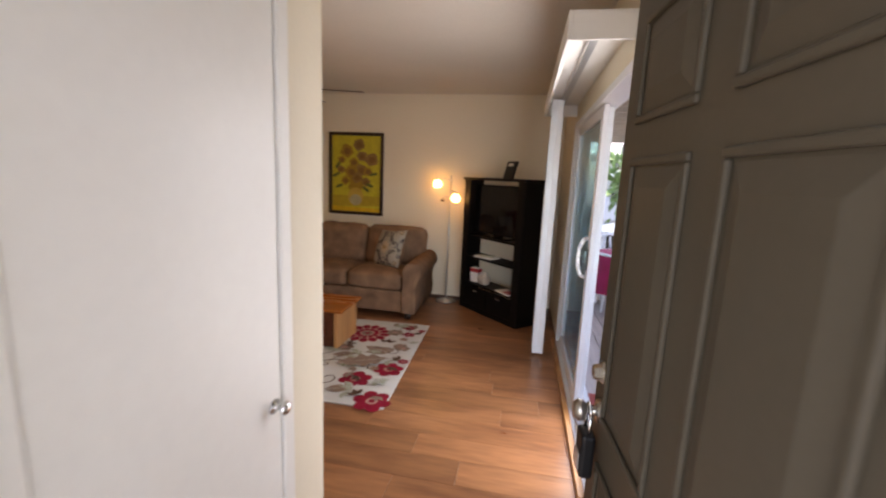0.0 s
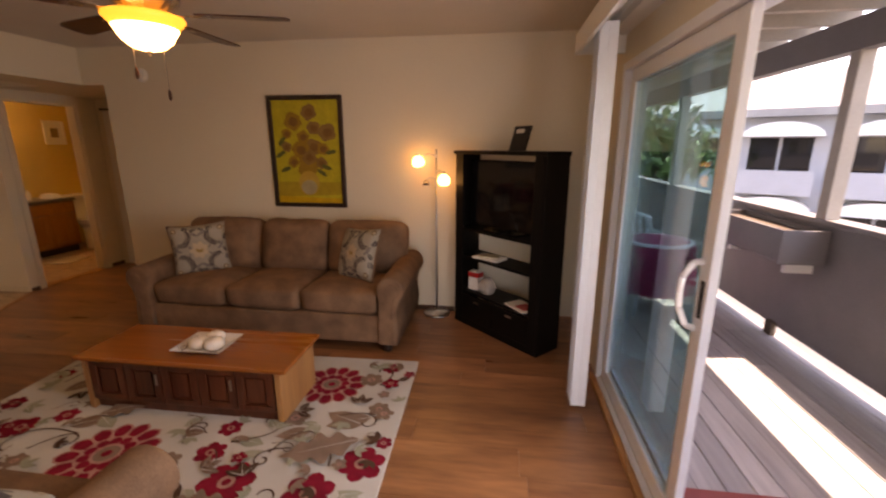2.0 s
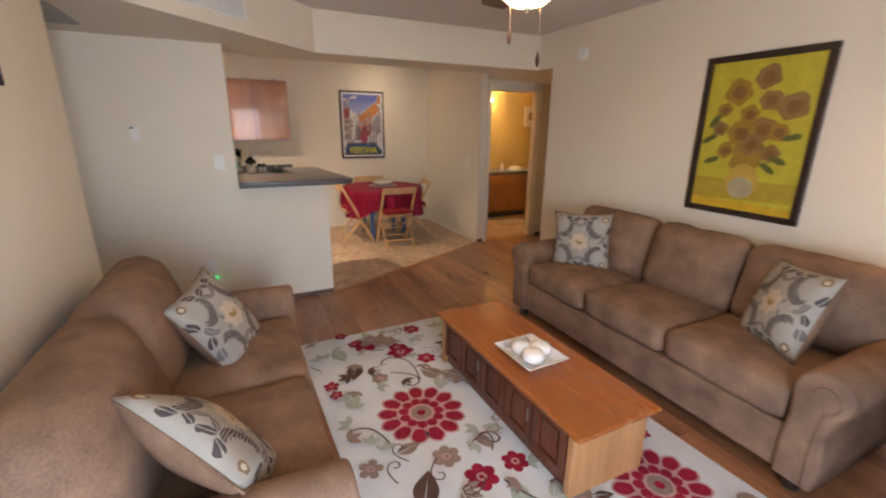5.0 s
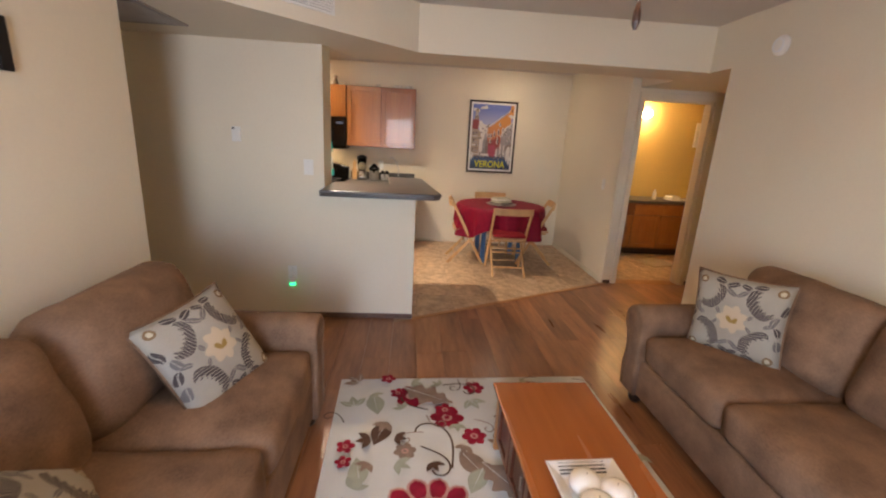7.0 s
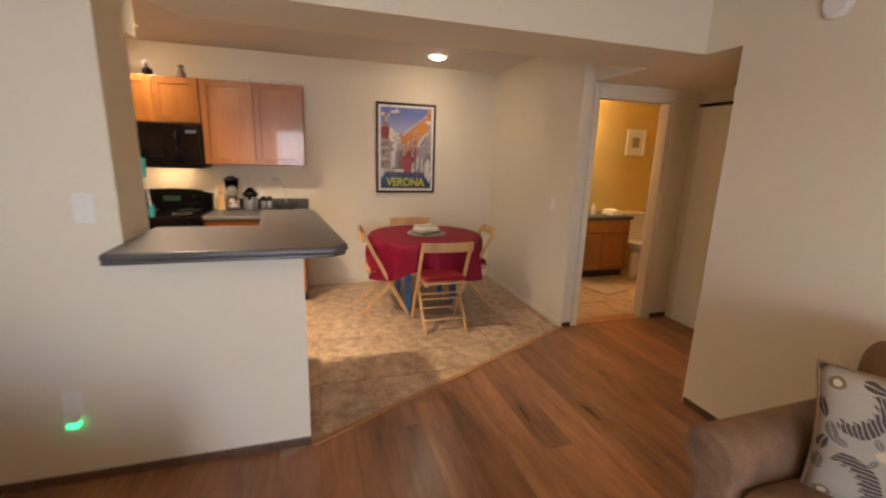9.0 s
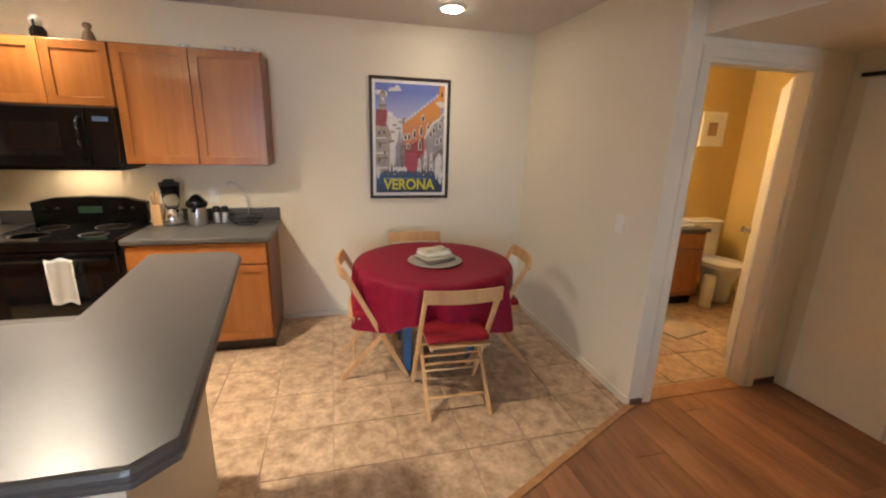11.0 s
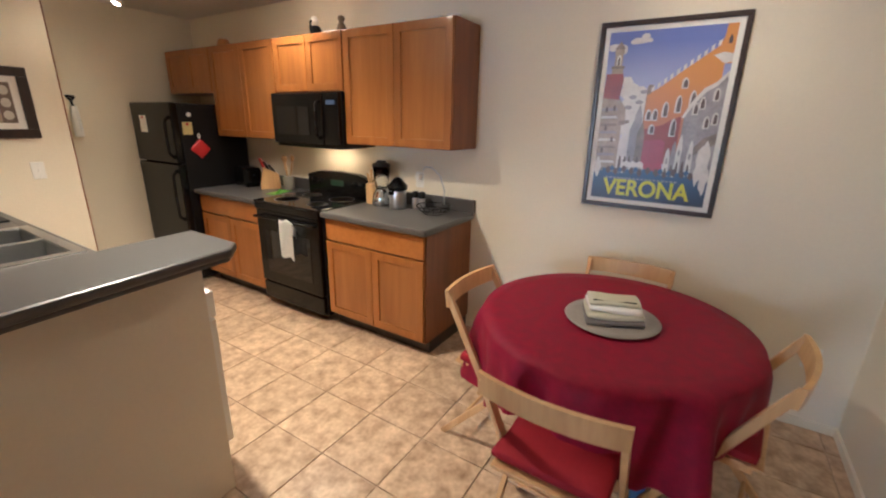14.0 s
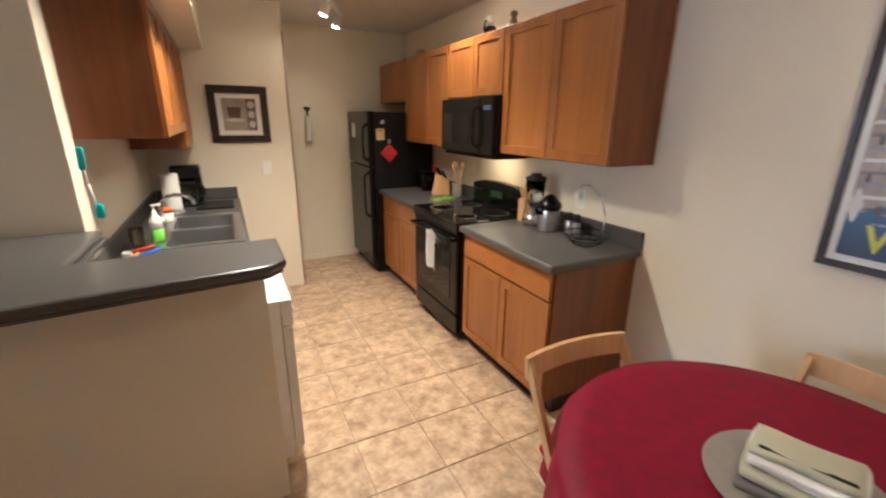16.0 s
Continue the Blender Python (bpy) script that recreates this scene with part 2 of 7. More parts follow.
def cushion(bm, sx, sy, sz, r=.05, puff=.03, cuts=9, sag=.0, m=None, pinch=0.):
    """A stuffed block: rounded edges, crowned faces, corners drawn out a little."""
    t = bmesh.new()
    bmesh.ops.create_cube(t, size=2)
    bmesh.ops.subdivide_edges(t, edges=t.edges[:], cuts=cuts, use_grid_fill=True)
    half = Vector((sx / 2, sy / 2, sz / 2))
    for v in t.verts:
        u = v.co.copy()
        p = Vector([u[k] * half[k] for k in range(3)])
        rr = min(r, min(half) * .98)
        inner = Vector([max(-(half[k] - rr), min(half[k] - rr, p[k])) for k in range(3)])
        d = p - inner
        q = inner + (d.normalized() * rr if d.length > 1e-6 else Vector())
        crown = max(0, 1 - u.x ** 2) * max(0, 1 - u.y ** 2)
        q.z += puff * crown * (1 if u.z > 0 else -1) * abs(u.z)
        if pinch:
            edge = max(abs(u.x), abs(u.y))
            q.z *= 1 - pinch * edge ** 4
            f = 1 - .07 * (1 - min(abs(u.x), abs(u.y)) ** 2) * edge
            q.x, q.y = q.x * f, q.y * f
        w = noise.noise(q * 6 + Vector((sx * 31, sy * 17, 3))) * .012
        q += Vector((w, w, w * .7))
        v.co = q
    return merge(bm, t, m)


def solid(name, bm, material, parent=None, label="", smooth=False, at=None):
    """One mesh object; under a thing or a part when parent is given."""
    me = bpy.data.meshes.new(name)
    bm.to_mesh(me)
    bm.free()
    for q in material if isinstance(material, (list, tuple)) else (material,):
        me.materials.append(q)
    if smooth:
        me.polygons.foreach_set("use_smooth", [True] * len(me.polygons))
    ob = new(name, me)
    if at is not None:
        ob.matrix_basis = at
    if parent is not None:
        ob.parent = parent
    if label:
        ob["label"] = label
    return ob


def part(name, bm, material, parent, label="", smooth=False):
    return solid(name, bm, material, parent, label, smooth)


def thing(name, label, category, m=None, group="", kind=""):
    e = new(name)
    e.empty_display_size = .1
    if m is not None:
        e.matrix_basis = m
    return tagged(e, label, category, group, kind)


def bb(*boxes, bevel=0.):
    bm = bmesh.new()
    for q in boxes:
        box(bm, *q, bevel=bevel)
    return bm


def structure(name, bm, material, label, category="wall"):
    return tagged(solid(name, bm, material), label, category, kind="structure")


# ---------------------------------------------------------------- walls, floors, ceilings
T = .12
structure("wall_north", bb((-2.164, YN, -.05, XE + T, YN + T, ZC)), PAINT, "cream textured drywall behind the long sofa")
DY0, DY1, DZ = 3.80, 5.86, 2.02
structure("wall_east", bb((XE, 2.13, -.05, XE + T, DY0, ZC), (XE, DY1, -.05, XE + T, YN, ZC), (XE, DY0, DZ, XE + T, DY1, ZC)), PAINT, "cream drywall pierced by the sliding glass door")
structure("wall_closet", bb((-1.27, 3.08, -.05, 1.34, 3.18, ZC), (-1.27, 1.8, -.05, -1.17, 3.08, ZC), (1.24, 2.92, -.05, 1.34, 3.08, ZC),
                            (1.24, 2.13, 2.06, 1.34, 2.92, ZC), (1.24, 2.13, -.05, 1.34, 2.24, 2.06), (-1.17, 2.03, -.05, 1.24, 2.13, ZC)), PAINT, "cream drywall box of the entry closet")
structure("wall_recess", bb((-2.35, 1.7, -.05, -1.17, 1.8, ZC)), PAINT, "plain cream wall closing the side passage")
structure("wall_entry", bb((1.24, 2.01, -.05, 1.42, 2.13, ZC), (2.37, 2.01, -.05, XE + T, 2.13, ZC), (1.42, 2.01, 2.06, 2.37, 2.13, ZC)), PAINT, "cream wall round the entry doorway")
bm = bb((XKE, 1.7, -.05, XW, 3.92, ZC))
prism(bm, [(XW, 3.92), (XW, 4.65), (-3.30, 4.525), (-3.30, 4.40), (XKE, 4.48), (XKE, 3.92)], -.05, 1.083)
structure("wall_kitchen", bm, PAINT, "cream half wall and full wall between kitchen and living room")
structure("wall_west", bb((XK - T, 1.1, -.05, XK, YD, ZC)), PAINT, "cream wall behind cabinets and dining table")
structure("wall_dining", bb((XK - T, YD, -.05, -3.44, 6.975, ZC)), PAINT, "cream side wall of the dining corner")
structure("wall_south", bb((XK, 1.1, -.05, -3.68, 1.22, ZC), (-3.78, 1.22, -.05, -3.68, 1.9, ZC), (-3.78, 1.9, -.05, XKE, 2.0, ZC)), PAINT, "cream kitchen end wall with a recess")
structure("wall_bathroom", bb((-3.56, 6.975, 2.08, -3.46, 7.83, ZC), (-3.56, 7.83, -.05, -3.46, 8.1, ZC), (-3.56, 8.1, -.05, -2.0, 8.2, ZC), (-2.164, YN + T, -.05, -2.05, 8.1, ZC)), PAINT, "cream hallway walls round the bathroom doorway")
structure("wall_bathroom_inside", bb((-5.35, 9.55, -.05, -3.3, 9.65, ZC), (-5.45, 6.98, -.05, -5.35, 9.65, ZC), (-3.56, 8.2, -.05, -3.46, 9.55, ZC), (-5.35, 6.98, -.05, -3.58, 7.02, ZC)), YELLOW, "mustard yellow bathroom walls")
structure("floor", bb((-5.45, .8, -.2, XE, 9.65, -.006)), GROUT, "floor slab under planks and tiles", "floor")
bm = bb((-5.45, .8, ZC, XE + T, 9.65, ZC + .1))
structure("ceiling", bm, CEIL, "textured tan painted ceiling", "ceiling")
# dropped duct box: along the kitchen edge, then slanting across to the closet wall
bm = bmesh.new()
prism(bm, [(-2.40, YN), (-2.86, YN), (-2.86, 4.1), (XW, 3.92), (XW, 1.8), (-1.27, 1.8), (-1.27, 3.18), (-.95, 3.18), (-2.40, 4.63)], SOFFIT, ZC - .002)
prism(bm, [(-2.164, YN), (-2.40, YN), (-3.46, YN), (-3.46, 8.1), (-2.164, 8.1)], SOFFIT, ZC - .002)
structure("ceiling_soffit", bm, PAINT, "cream dropped duct box over the kitchen edge", "ceiling")


def baseboard(name, pts, h=.045, d=.012):
    bm = bmesh.new()
    for (x0, y0), (x1, y1), (nx, ny) in pts:
        box(bm, min(x0, x1) + min(0, nx * d), min(y0, y1) + min(0, ny * d), .0, max(x0, x1) + max(0, nx * d), max(y0, y1) + max(0, ny * d), h, bevel=.003)
    return structure(name, bm, BASEB, "dark brown wooden baseboard", "baseboard")


baseboard("baseboard_living", [((XW, 1.82), (XW, 4.65), (1, 0)), ((-2.15, YN), (1.3, YN), (0, -1)), ((-1.25, 3.18), (1.33, 3.18), (0, 1)), ((XE, 3.1), (XE, 3.74), (-1, 0)), ((-3.44, 6.88), (-3.44, 6.965), (1, 0)), ((-3.46, 7.90), (-3.46, 8.09), (1, 0))])
tagged(solid("trim_kitchen", bb((XK, 4.66, 0, XK + .012, YD, .05), (XK + .012, YD - .012, 0, -3.45, YD, .05), (-4.45, 1.22, 0, -3.79, 1.232, .06), (-3.79, 1.9, 0, -3.78, 2.0, .06), bevel=.002), PAINT), "thin cream skirting in the kitchen", "baseboard", kind="structure")


# ---------------------------------------------------------------- sliding glass door, valance, blinds
win = thing("door_1", "white vinyl sliding glass door standing half open to the deck", "sliding door", kind="structure")
part("door_frame", bb((XE - .012, DY0 - .04, 0, XE + T + .004, DY0 + .005, DZ + .04), (XE - .012, DY1 - .005, 0, XE + T + .004, DY1 + .04, DZ + .04), (XE - .012, DY0 + .005, DZ - .005, XE + T + .004, DY1 - .005, DZ + .04), (XE - .012, DY0 + .005, -.03, XE + T + .03, DY1 - .005, .025), bevel=.004), PVC, win)
part("track", bb((XE + .02, DY0, .025, XE + .026, DY1, .04), (XE + .07, DY0, .025, XE + .076, DY1, .04)), MIRRORLINE, win)
part("wood_sill", bb((XE - .05, DY0 - .04, 0, XE - .014, DY1 + .04, .03), bevel=.004), COFFEEE, win, "oak strip along the door sill")


def sash(name, x, y0, y1, label, handle):
    z0, z1, w = .045, DZ - .008, .075
    p = part(name, bb((x, y0, z0, x + .035, y0 + w, z1), (x, y1 - w, z0, x + .035, y1, z1), (x, y0 + w, z0, x + .035, y1 - w, z0 + .09), (x, y0 + w, z1 - w, x + .035, y1 - w, z1), bevel=.004), PVC, win, label)
    g = part("pane", bb((x + .013, y0 + w - .01, z0 + .08, x + .019, y1 - w + .01, z1 - w + .01)), PANE, p)
    g.visible_shadow = False
    if handle:
        bm = bmesh.new()
        tube(bm, [(x, y0 + .05, .93), (x - .03, y0 + .06, .94), (x - .05, y0 + .085, 1.0), (x - .052, y0 + .09, 1.06), (x - .05, y0 + .085, 1.12), (x - .03, y0 + .06, 1.18), (x, y0 + .05, 1.19)], .012, 10)
        part("pull_handle", bm, PVC, p, "white curved pull handle", True)
        part("latch", bb((x - .004, y0 + .02, .98, x + .002, y0 + .045, 1.12), bevel=.001), BLACKM, p, "black latch plate")


sash("sliding_sash", XE + .015, 4.60, 5.80, "sliding sash pushed open", True)
sash("fixed_sash", XE + .062, 4.70, 5.853, "fixed sash", False)

val = thing("valance", "cream valance box above the glass door", "valance")
part("front_board", bb((2.14, 3.78, 2.125, 2.16, 5.95, 2.24), bevel=.003), WHITE, val)
part("top_board", bb((2.16, 3.78, 2.225, XE, 5.95, 2.24), bevel=.002), WHITE, val)
part("end_board", bb((2.16, 3.78, 2.125, XE, 3.80, 2.225), bevel=.002), WHITE, val)
part("end_board", bb((2.16, 5.93, 2.125, XE, 5.95, 2.225), bevel=.002), WHITE, val)
part("rail", bb((2.26, 3.82, 2.195, 2.30, 5.91, 2.225), bevel=.002), MIRRORLINE, val)
bl = thing("vertical_blind", "white vertical blind slats drawn together beside the glass door", "blind")
for k in range(9):
    bm = bmesh.new()
    x, y = 2.185 + .003 * (k % 2), 5.47 + .017 * k
    prism(bm, [(x, y), (x + .045, y + .006), (x + .09, y), (x + .09, y + .002), (x + .045, y + .008), (x, y + .002)], .03, 2.19)
    part("slat", bm, PVC, bl)

# ---------------------------------------------------------------- entry door and closet door
def panel_door(parent, w, h, t, panels, material, rim=.018):
    """A leaf along +x with raised panels on its front (-y) face; returns the leaf."""
    leaf = part("leaf", bb((0, 0, .01, w, t, h), bevel=.003), material, parent)
    for x0, z0, x1, z1 in panels:
        bm = bmesh.new()
        # a rounded moulding, then a field that slopes up to a flat middle
        for a in ((x0, z0, x1, z0 + rim), (x0, z1 - rim, x1, z1), (x0, z0 + rim, x0 + rim, z1 - rim), (x1 - rim, z0 + rim, x1, z1 - rim)):
            box(bm, a[0], -.010, a[1], a[2], .002, a[3], bevel=.0055, seg=3)
        t = bmesh.new()
        loops = []
        for d, yy in ((rim + .006, .002), (rim + .006, -.001), (rim + .045, -.011), (rim + .049, -.012)):
            loops.append([t.verts.new((xx, yy, zz)) for xx, zz in ((x0 + d, z0 + d), (x1 - d, z0 + d), (x1 - d, z1 - d), (x0 + d, z1 - d))])
        for p, q in zip(loops, loops[1:]):
            for k in range(4):
                t.faces.new((p[k], p[(k + 1) % 4], q[(k + 1) % 4], q[k]))
        t.faces.new(loops[-1])
        t.faces.new(loops[0])
        bmesh.ops.recalc_face_normals(t, faces=t.faces[:])
        merge(bm, t)
        part("panel", bm, material, leaf)
    return leaf


edoor = thing("door_2", "olive-grey six-panel entry door standing open", "door", kind="structure", m=pose(2.385, 2.15, 0, 0, 0, 95.2))
PAN = [(.11, 1.68, .41, 1.92), (.52, 1.68, .82, 1.92), (.11, .90, .41, 1.60), (.52, .90, .82, 1.60), (.11, .18, .41, .78), (.52, .18, .82, .78)]
leaf = panel_door(edoor, .91, 2.03, .042, [(a, b, c, d) for a, b, c, d in PAN], DOORP)
# the panelled face looks into the room
for ob in leaf.children:
    for v in ob.data.vertices:
        v.co.y = .042 - v.co.y
    ob.data.flip_normals()
bm = bmesh.new()
lathe(bm, [(.03, 0), (.031, .008), (.024, .012), (.02, .03), (.0, .032)], 20, pose(.845, .042, 1.03, -90))
part("deadbolt", bm, BRONZE, leaf, "satin nickel deadbolt", True)
bm = bmesh.new()
lathe(bm, [(.033, 0), (.033, .008), (.013, .012), (.012, .035), (.026, .045), (.03, .06), (.022, .072), (0, .074)], 20, pose(.845, .042, .915, -90))
part("knob", bm, BRONZE, leaf, "satin nickel knob", True)
kb = thing("key_lockbox", "dark grey key lockbox hanging from the entry door knob", "lockbox", m=pose(2.385, 2.15, 0, 0, 0, 95.2) @ pose(.845, .042, 0))
part("body", bb((-.035, .012, .725, .035, .05, .855), bevel=.01), BLACKM, kb)
part("dial_face", bb((-.024, .05, .745, .024, .055, .795), bevel=.002), MIRRORLINE, kb)
bm = bmesh.new()
tube(bm, [(-.022, .03, .845), (-.022, .03, .91), (-.014, .03, .93), (.014, .03, .93), (.022, .03, .91), (.022, .03, .845)], .005)
part("shackle", bm, CHROME, kb, "steel shackle", True)

cd = thing("door_3", "plain white closet door, closed", "door", kind="structure")
part("leaf", bb((1.315, 2.262, .01, 1.348, 2.90, 2.04), bevel=.004), WHITE, cd)
part("casing", bb((1.343, 2.90, 0, 1.358, 2.955, 2.10), (1.343, 2.205, 0, 1.358, 2.26, 2.10), (1.343, 2.26, 2.045, 1.358, 2.90, 2.10), bevel=.006), WHITE, cd)
bm = bmesh.new()
lathe(bm, [(.022, 0), (.022, .004), (.009, .006), (.009, .022), (.019, .03), (.021, .04), (.012, .048), (0, .049)], 18, pose(1.348, 2.86, .86, 0, 90))
part("knob", bm, CHROME, cd, "small satin nickel knob", True)

# ---------------------------------------------------------------- sofa and loveseat
def sofa(name, label, category, seats, w, m):
    """Rolled-arm sofa looking towards -y; origin on the floor under its middle."""
    s = thing(name, label, category, m)
    d0, d1, aw = -.46, .47, .2
    inner = w - 2 * aw
    part("base_frame", bb((-w / 2 + .1, d0 + .03, .075, w / 2 - .1, d1 - .02, .31), bevel=.02), SUEDE, s)
    part("back_frame", bb((-w / 2 + .16, .30, .30, w / 2 - .16, d1, .80), bevel=.06), SUEDE, s, smooth=True)
    for side in (-1, 1):
        # side board with an outward roll on top
        pts = [(0, .075), (.15, .075)]
        pts += [(.165, .2), (.15, .36)]
        pts += [(.105 + .105 * math.cos(a), .525 + .105 * math.sin(a)) for a in [radians(q) for q in range(-50, 200, 20)]]
        pts += [(.01, .40), (0, .3)]
        bm = bmesh.new()
        t = bmesh.new()
        f0 = [t.verts.new((side * (w / 2 - aw + x), d0, z)) for x, z in pts]
        f1 = [t.verts.new((side * (w / 2 - aw + x), .38, z * (1.0 if z < .4 else 1.03))) for x, z in pts]
        t.faces.new(f0)
        t.faces.new(f1)
        for k in range(len(pts)):
            j = (k + 1) % len(pts)
            t.faces.new((f0[k], f0[j], f1[j], f1[k]))
        bmesh.ops.recalc_face_normals(t, faces=t.faces[:])
        bmesh.ops.bevel(t, geom=[e for e in t.edges if all(abs(v.co.y - d0) < 1e-5 for v in e.verts)], offset=.018, segments=3, profile=.5, affect="EDGES")
        merge(bm, t)
        arm = part("arm", bm, SUEDE, s, smooth=True)
        bm = bmesh.new()
        tube(bm, [(side * (w / 2 - aw + .105 + (.075 - .0002 * (q + 60)) * math.cos(radians(q))), d0 - .002, .525 + (.075 - .0002 * (q + 60)) * math.sin(radians(q))) for q in range(-60, 181, 20)], .004, 6)
        tube(bm, [(side * (w / 2 - aw + .13), d0 - .003, .46), (side * (w / 2 - aw + .115), d0 - .003, .3), (side * (w / 2 - aw + .12), d0 - .003, .1)], .005, 6)
        part("piping", bm, SUEDE, arm, smooth=True)
    cw = inner / seats
    for k in range(seats):
        x = -inner / 2 + cw * (k + .5)
        bm = bmesh.new()
        cushion(bm, cw - .006, .66, .19, .05, .022, m=pose(x, d0 + .345, .40))
        part("seat_cushion", bm, SUEDE, s, smooth=True)
        bm = bmesh.new()
        ww = cw + (.10 if k in (0, seats - 1) else 0) - .006
        xx = x + (-.05 if k == 0 else .05 if k == seats - 1 else 0)
        cushion(bm, ww, .50, .24, .1, .055, m=pose(xx, .235, .685, 76))
        part("back_cushion", bm, SUEDE, s, smooth=True)
    for x in (-w / 2 + .14, w / 2 - .14):
        for y in (d0 + .07, d1 - .08):
            bm = bmesh.new()
            lathe(bm, [(.022, 0), (.036, .012), (.042, .035), (.036, .06), (.03, .078)], 16, pose(x, y, 0))
            part("foot", bm, FRAMEB, s, "dark turned wooden foot", True)
    return s


sofa("sofa", "brown microsuede three-seat sofa with rolled arms", "sofa", 3, 2.32, pose(-.15, 6.46, 0))
sofa("loveseat", "brown microsuede two-seat loveseat with rolled arms", "loveseat", 2, 1.76, pose(-.20, 3.70, 0, 0, 0, 180))


def floral():
    """Cream weave with a pale centre blossom, fern crescents round it and ringed buds in the corners, mirrored left to right."""
    m = mat("floral_weave", (.37, .34, .28), .9, var=.1, scale=6, fine=220, bump=.4, spec=.15)
    n, l = m.node_tree.nodes, m.node_tree.links
    b = n["Principled BSDF"]
    prev = b.inputs["Base Color"].links[0].from_socket
    tc, wob, warp, xyz = n.new("ShaderNodeTexCoord"), n.new("ShaderNodeTexNoise"), n.new("ShaderNodeMix"), n.new("ShaderNodeSeparateXYZ")
    # a little unevenness in the drawing
    wob.inputs["Scale"].default_value = 14
    warp.data_type, warp.blend_type = "RGBA", "LINEAR_LIGHT"
    warp.inputs["Factor"].default_value = .012
    l.new(tc.outputs["Object"], wob.inputs["Vector"])
    l.new(tc.outputs["Object"], warp.inputs["A"])
    l.new(wob.outputs["Color"], warp.inputs["B"])
    l.new(warp.outputs["Result"], xyz.inputs[0])

    def calc(op, *args):
        q = n.new("ShaderNodeMath")
        q.operation = op
        for k, v in enumerate(args):
            if isinstance(v, (int, float)):
                q.inputs[k].default_value = v
            else:
                l.new(v, q.inputs[k])
        return q.outputs[0]

    px, py = calc("ABSOLUTE", xyz.outputs[0]), xyz.outputs[1]
    ink_, grey, pale, gold, bud = (.075, .062, .06), (.16, .145, .14), (.5, .4, .28), (.3, .2, .06), (.2, .13, .07)
    # kind, centre, length, breadth, turn, colour
    for kind, cx, cy, la, lb, turn, col in (
            ("bloom", 0, .0, .066, .066, 0, pale), ("disc", .014, -.005, .02, .011, 50, gold),
            ("fern", .108, .098, .078, .05, 125, ink_), ("fern", .108, -.098, .078, .05, 55, ink_),
            ("disc", .178, .178, .021, .021, 0, bud), ("disc", .178, .178, .011, .011, 0, (.5, .44, .32)),
            ("disc", .178, -.178, .021, .021, 0, bud), ("disc", .178, -.178, .011, .011, 0, (.5, .44, .32)),
            ("leaf", .025, .14, .032, .012, 35, grey), ("leaf", .03, .175, .028, .011, -20, ink_), ("leaf", .028, -.14, .032, .012, -30, grey), ("leaf", .022, -.178, .026, .011, 20, ink_),
            ("leaf", .175, .03, .03, .013, 70, grey), ("leaf", .19, -.02, .026, .011, 110, ink_), ("leaf", .155, .0, .022, .01, 20, grey),
            ("leaf", .09, .185, .03, .013, 10, ink_), ("leaf", .095, -.188, .03, .013, -15, ink_), ("leaf", .2, .09, .028, .012, 80, ink_), ("leaf", .2, -.09, .028, .012, 100, grey), ("leaf", .075, .03, .018, .008, 60, grey), ("leaf", .078, -.035, .018, .008, -50, grey)):
        c, s_ = math.cos(radians(turn)), math.sin(radians(turn))
        dx, dy = calc("SUBTRACT", px, cx), calc("SUBTRACT", py, cy)
        x = calc("ADD", calc("MULTIPLY", dx, c), calc("MULTIPLY", dy, s_))
        y = calc("SUBTRACT", calc("MULTIPLY", dy, c), calc("MULTIPLY", dx, s_))
        e = calc("ADD", calc("POWER", calc("ABSOLUTE", calc("DIVIDE", x, la)), 2.), calc("POWER", calc("ABSOLUTE", calc("DIVIDE", y, lb)), 2.))
        if kind == "bloom":
            e = calc("ADD", e, calc("MULTIPLY", calc("COSINE", calc("MULTIPLY", calc("ARCTAN2", py, xyz.outputs[0]), 7)), .3))
        fac = calc("LESS_THAN", e, 1.)
        if kind == "fern":
            # a crescent, notched along its inner side and veined
            cut = calc("ADD", calc("POWER", calc("ABSOLUTE", calc("DIVIDE", x, la * .8)), 2.), calc("POWER", calc("ABSOLUTE", calc("DIVIDE", calc("ADD", y, lb * .85), lb)), 2.))
            fac = calc("MULTIPLY", fac, calc("GREATER_THAN", calc("ADD", cut, calc("MULTIPLY", calc("SINE", calc("MULTIPLY", x, 330.)), .25)), 1.))
            fac = calc("MULTIPLY", fac, calc("GREATER_THAN", calc("SINE", calc("ADD", calc("MULTIPLY", x, 420.), calc("MULTIPLY", y, 300.))), -.75))
        elif kind == "leaf":
            fac = calc("MULTIPLY", fac, calc("GREATER_THAN", calc("ABSOLUTE", y), lb * .12))
        mx = n.new("ShaderNodeMix")
        mx.data_type = "RGBA"
        mx.inputs["B"].default_value = (*col, 1)
        l.new(prev, mx.inputs["A"])
        l.new(fac, mx.inputs["Factor"])
        prev = mx.outputs["Result"]
    l.new(prev, b.inputs["Base Color"])
    return m


FLORAL = floral()


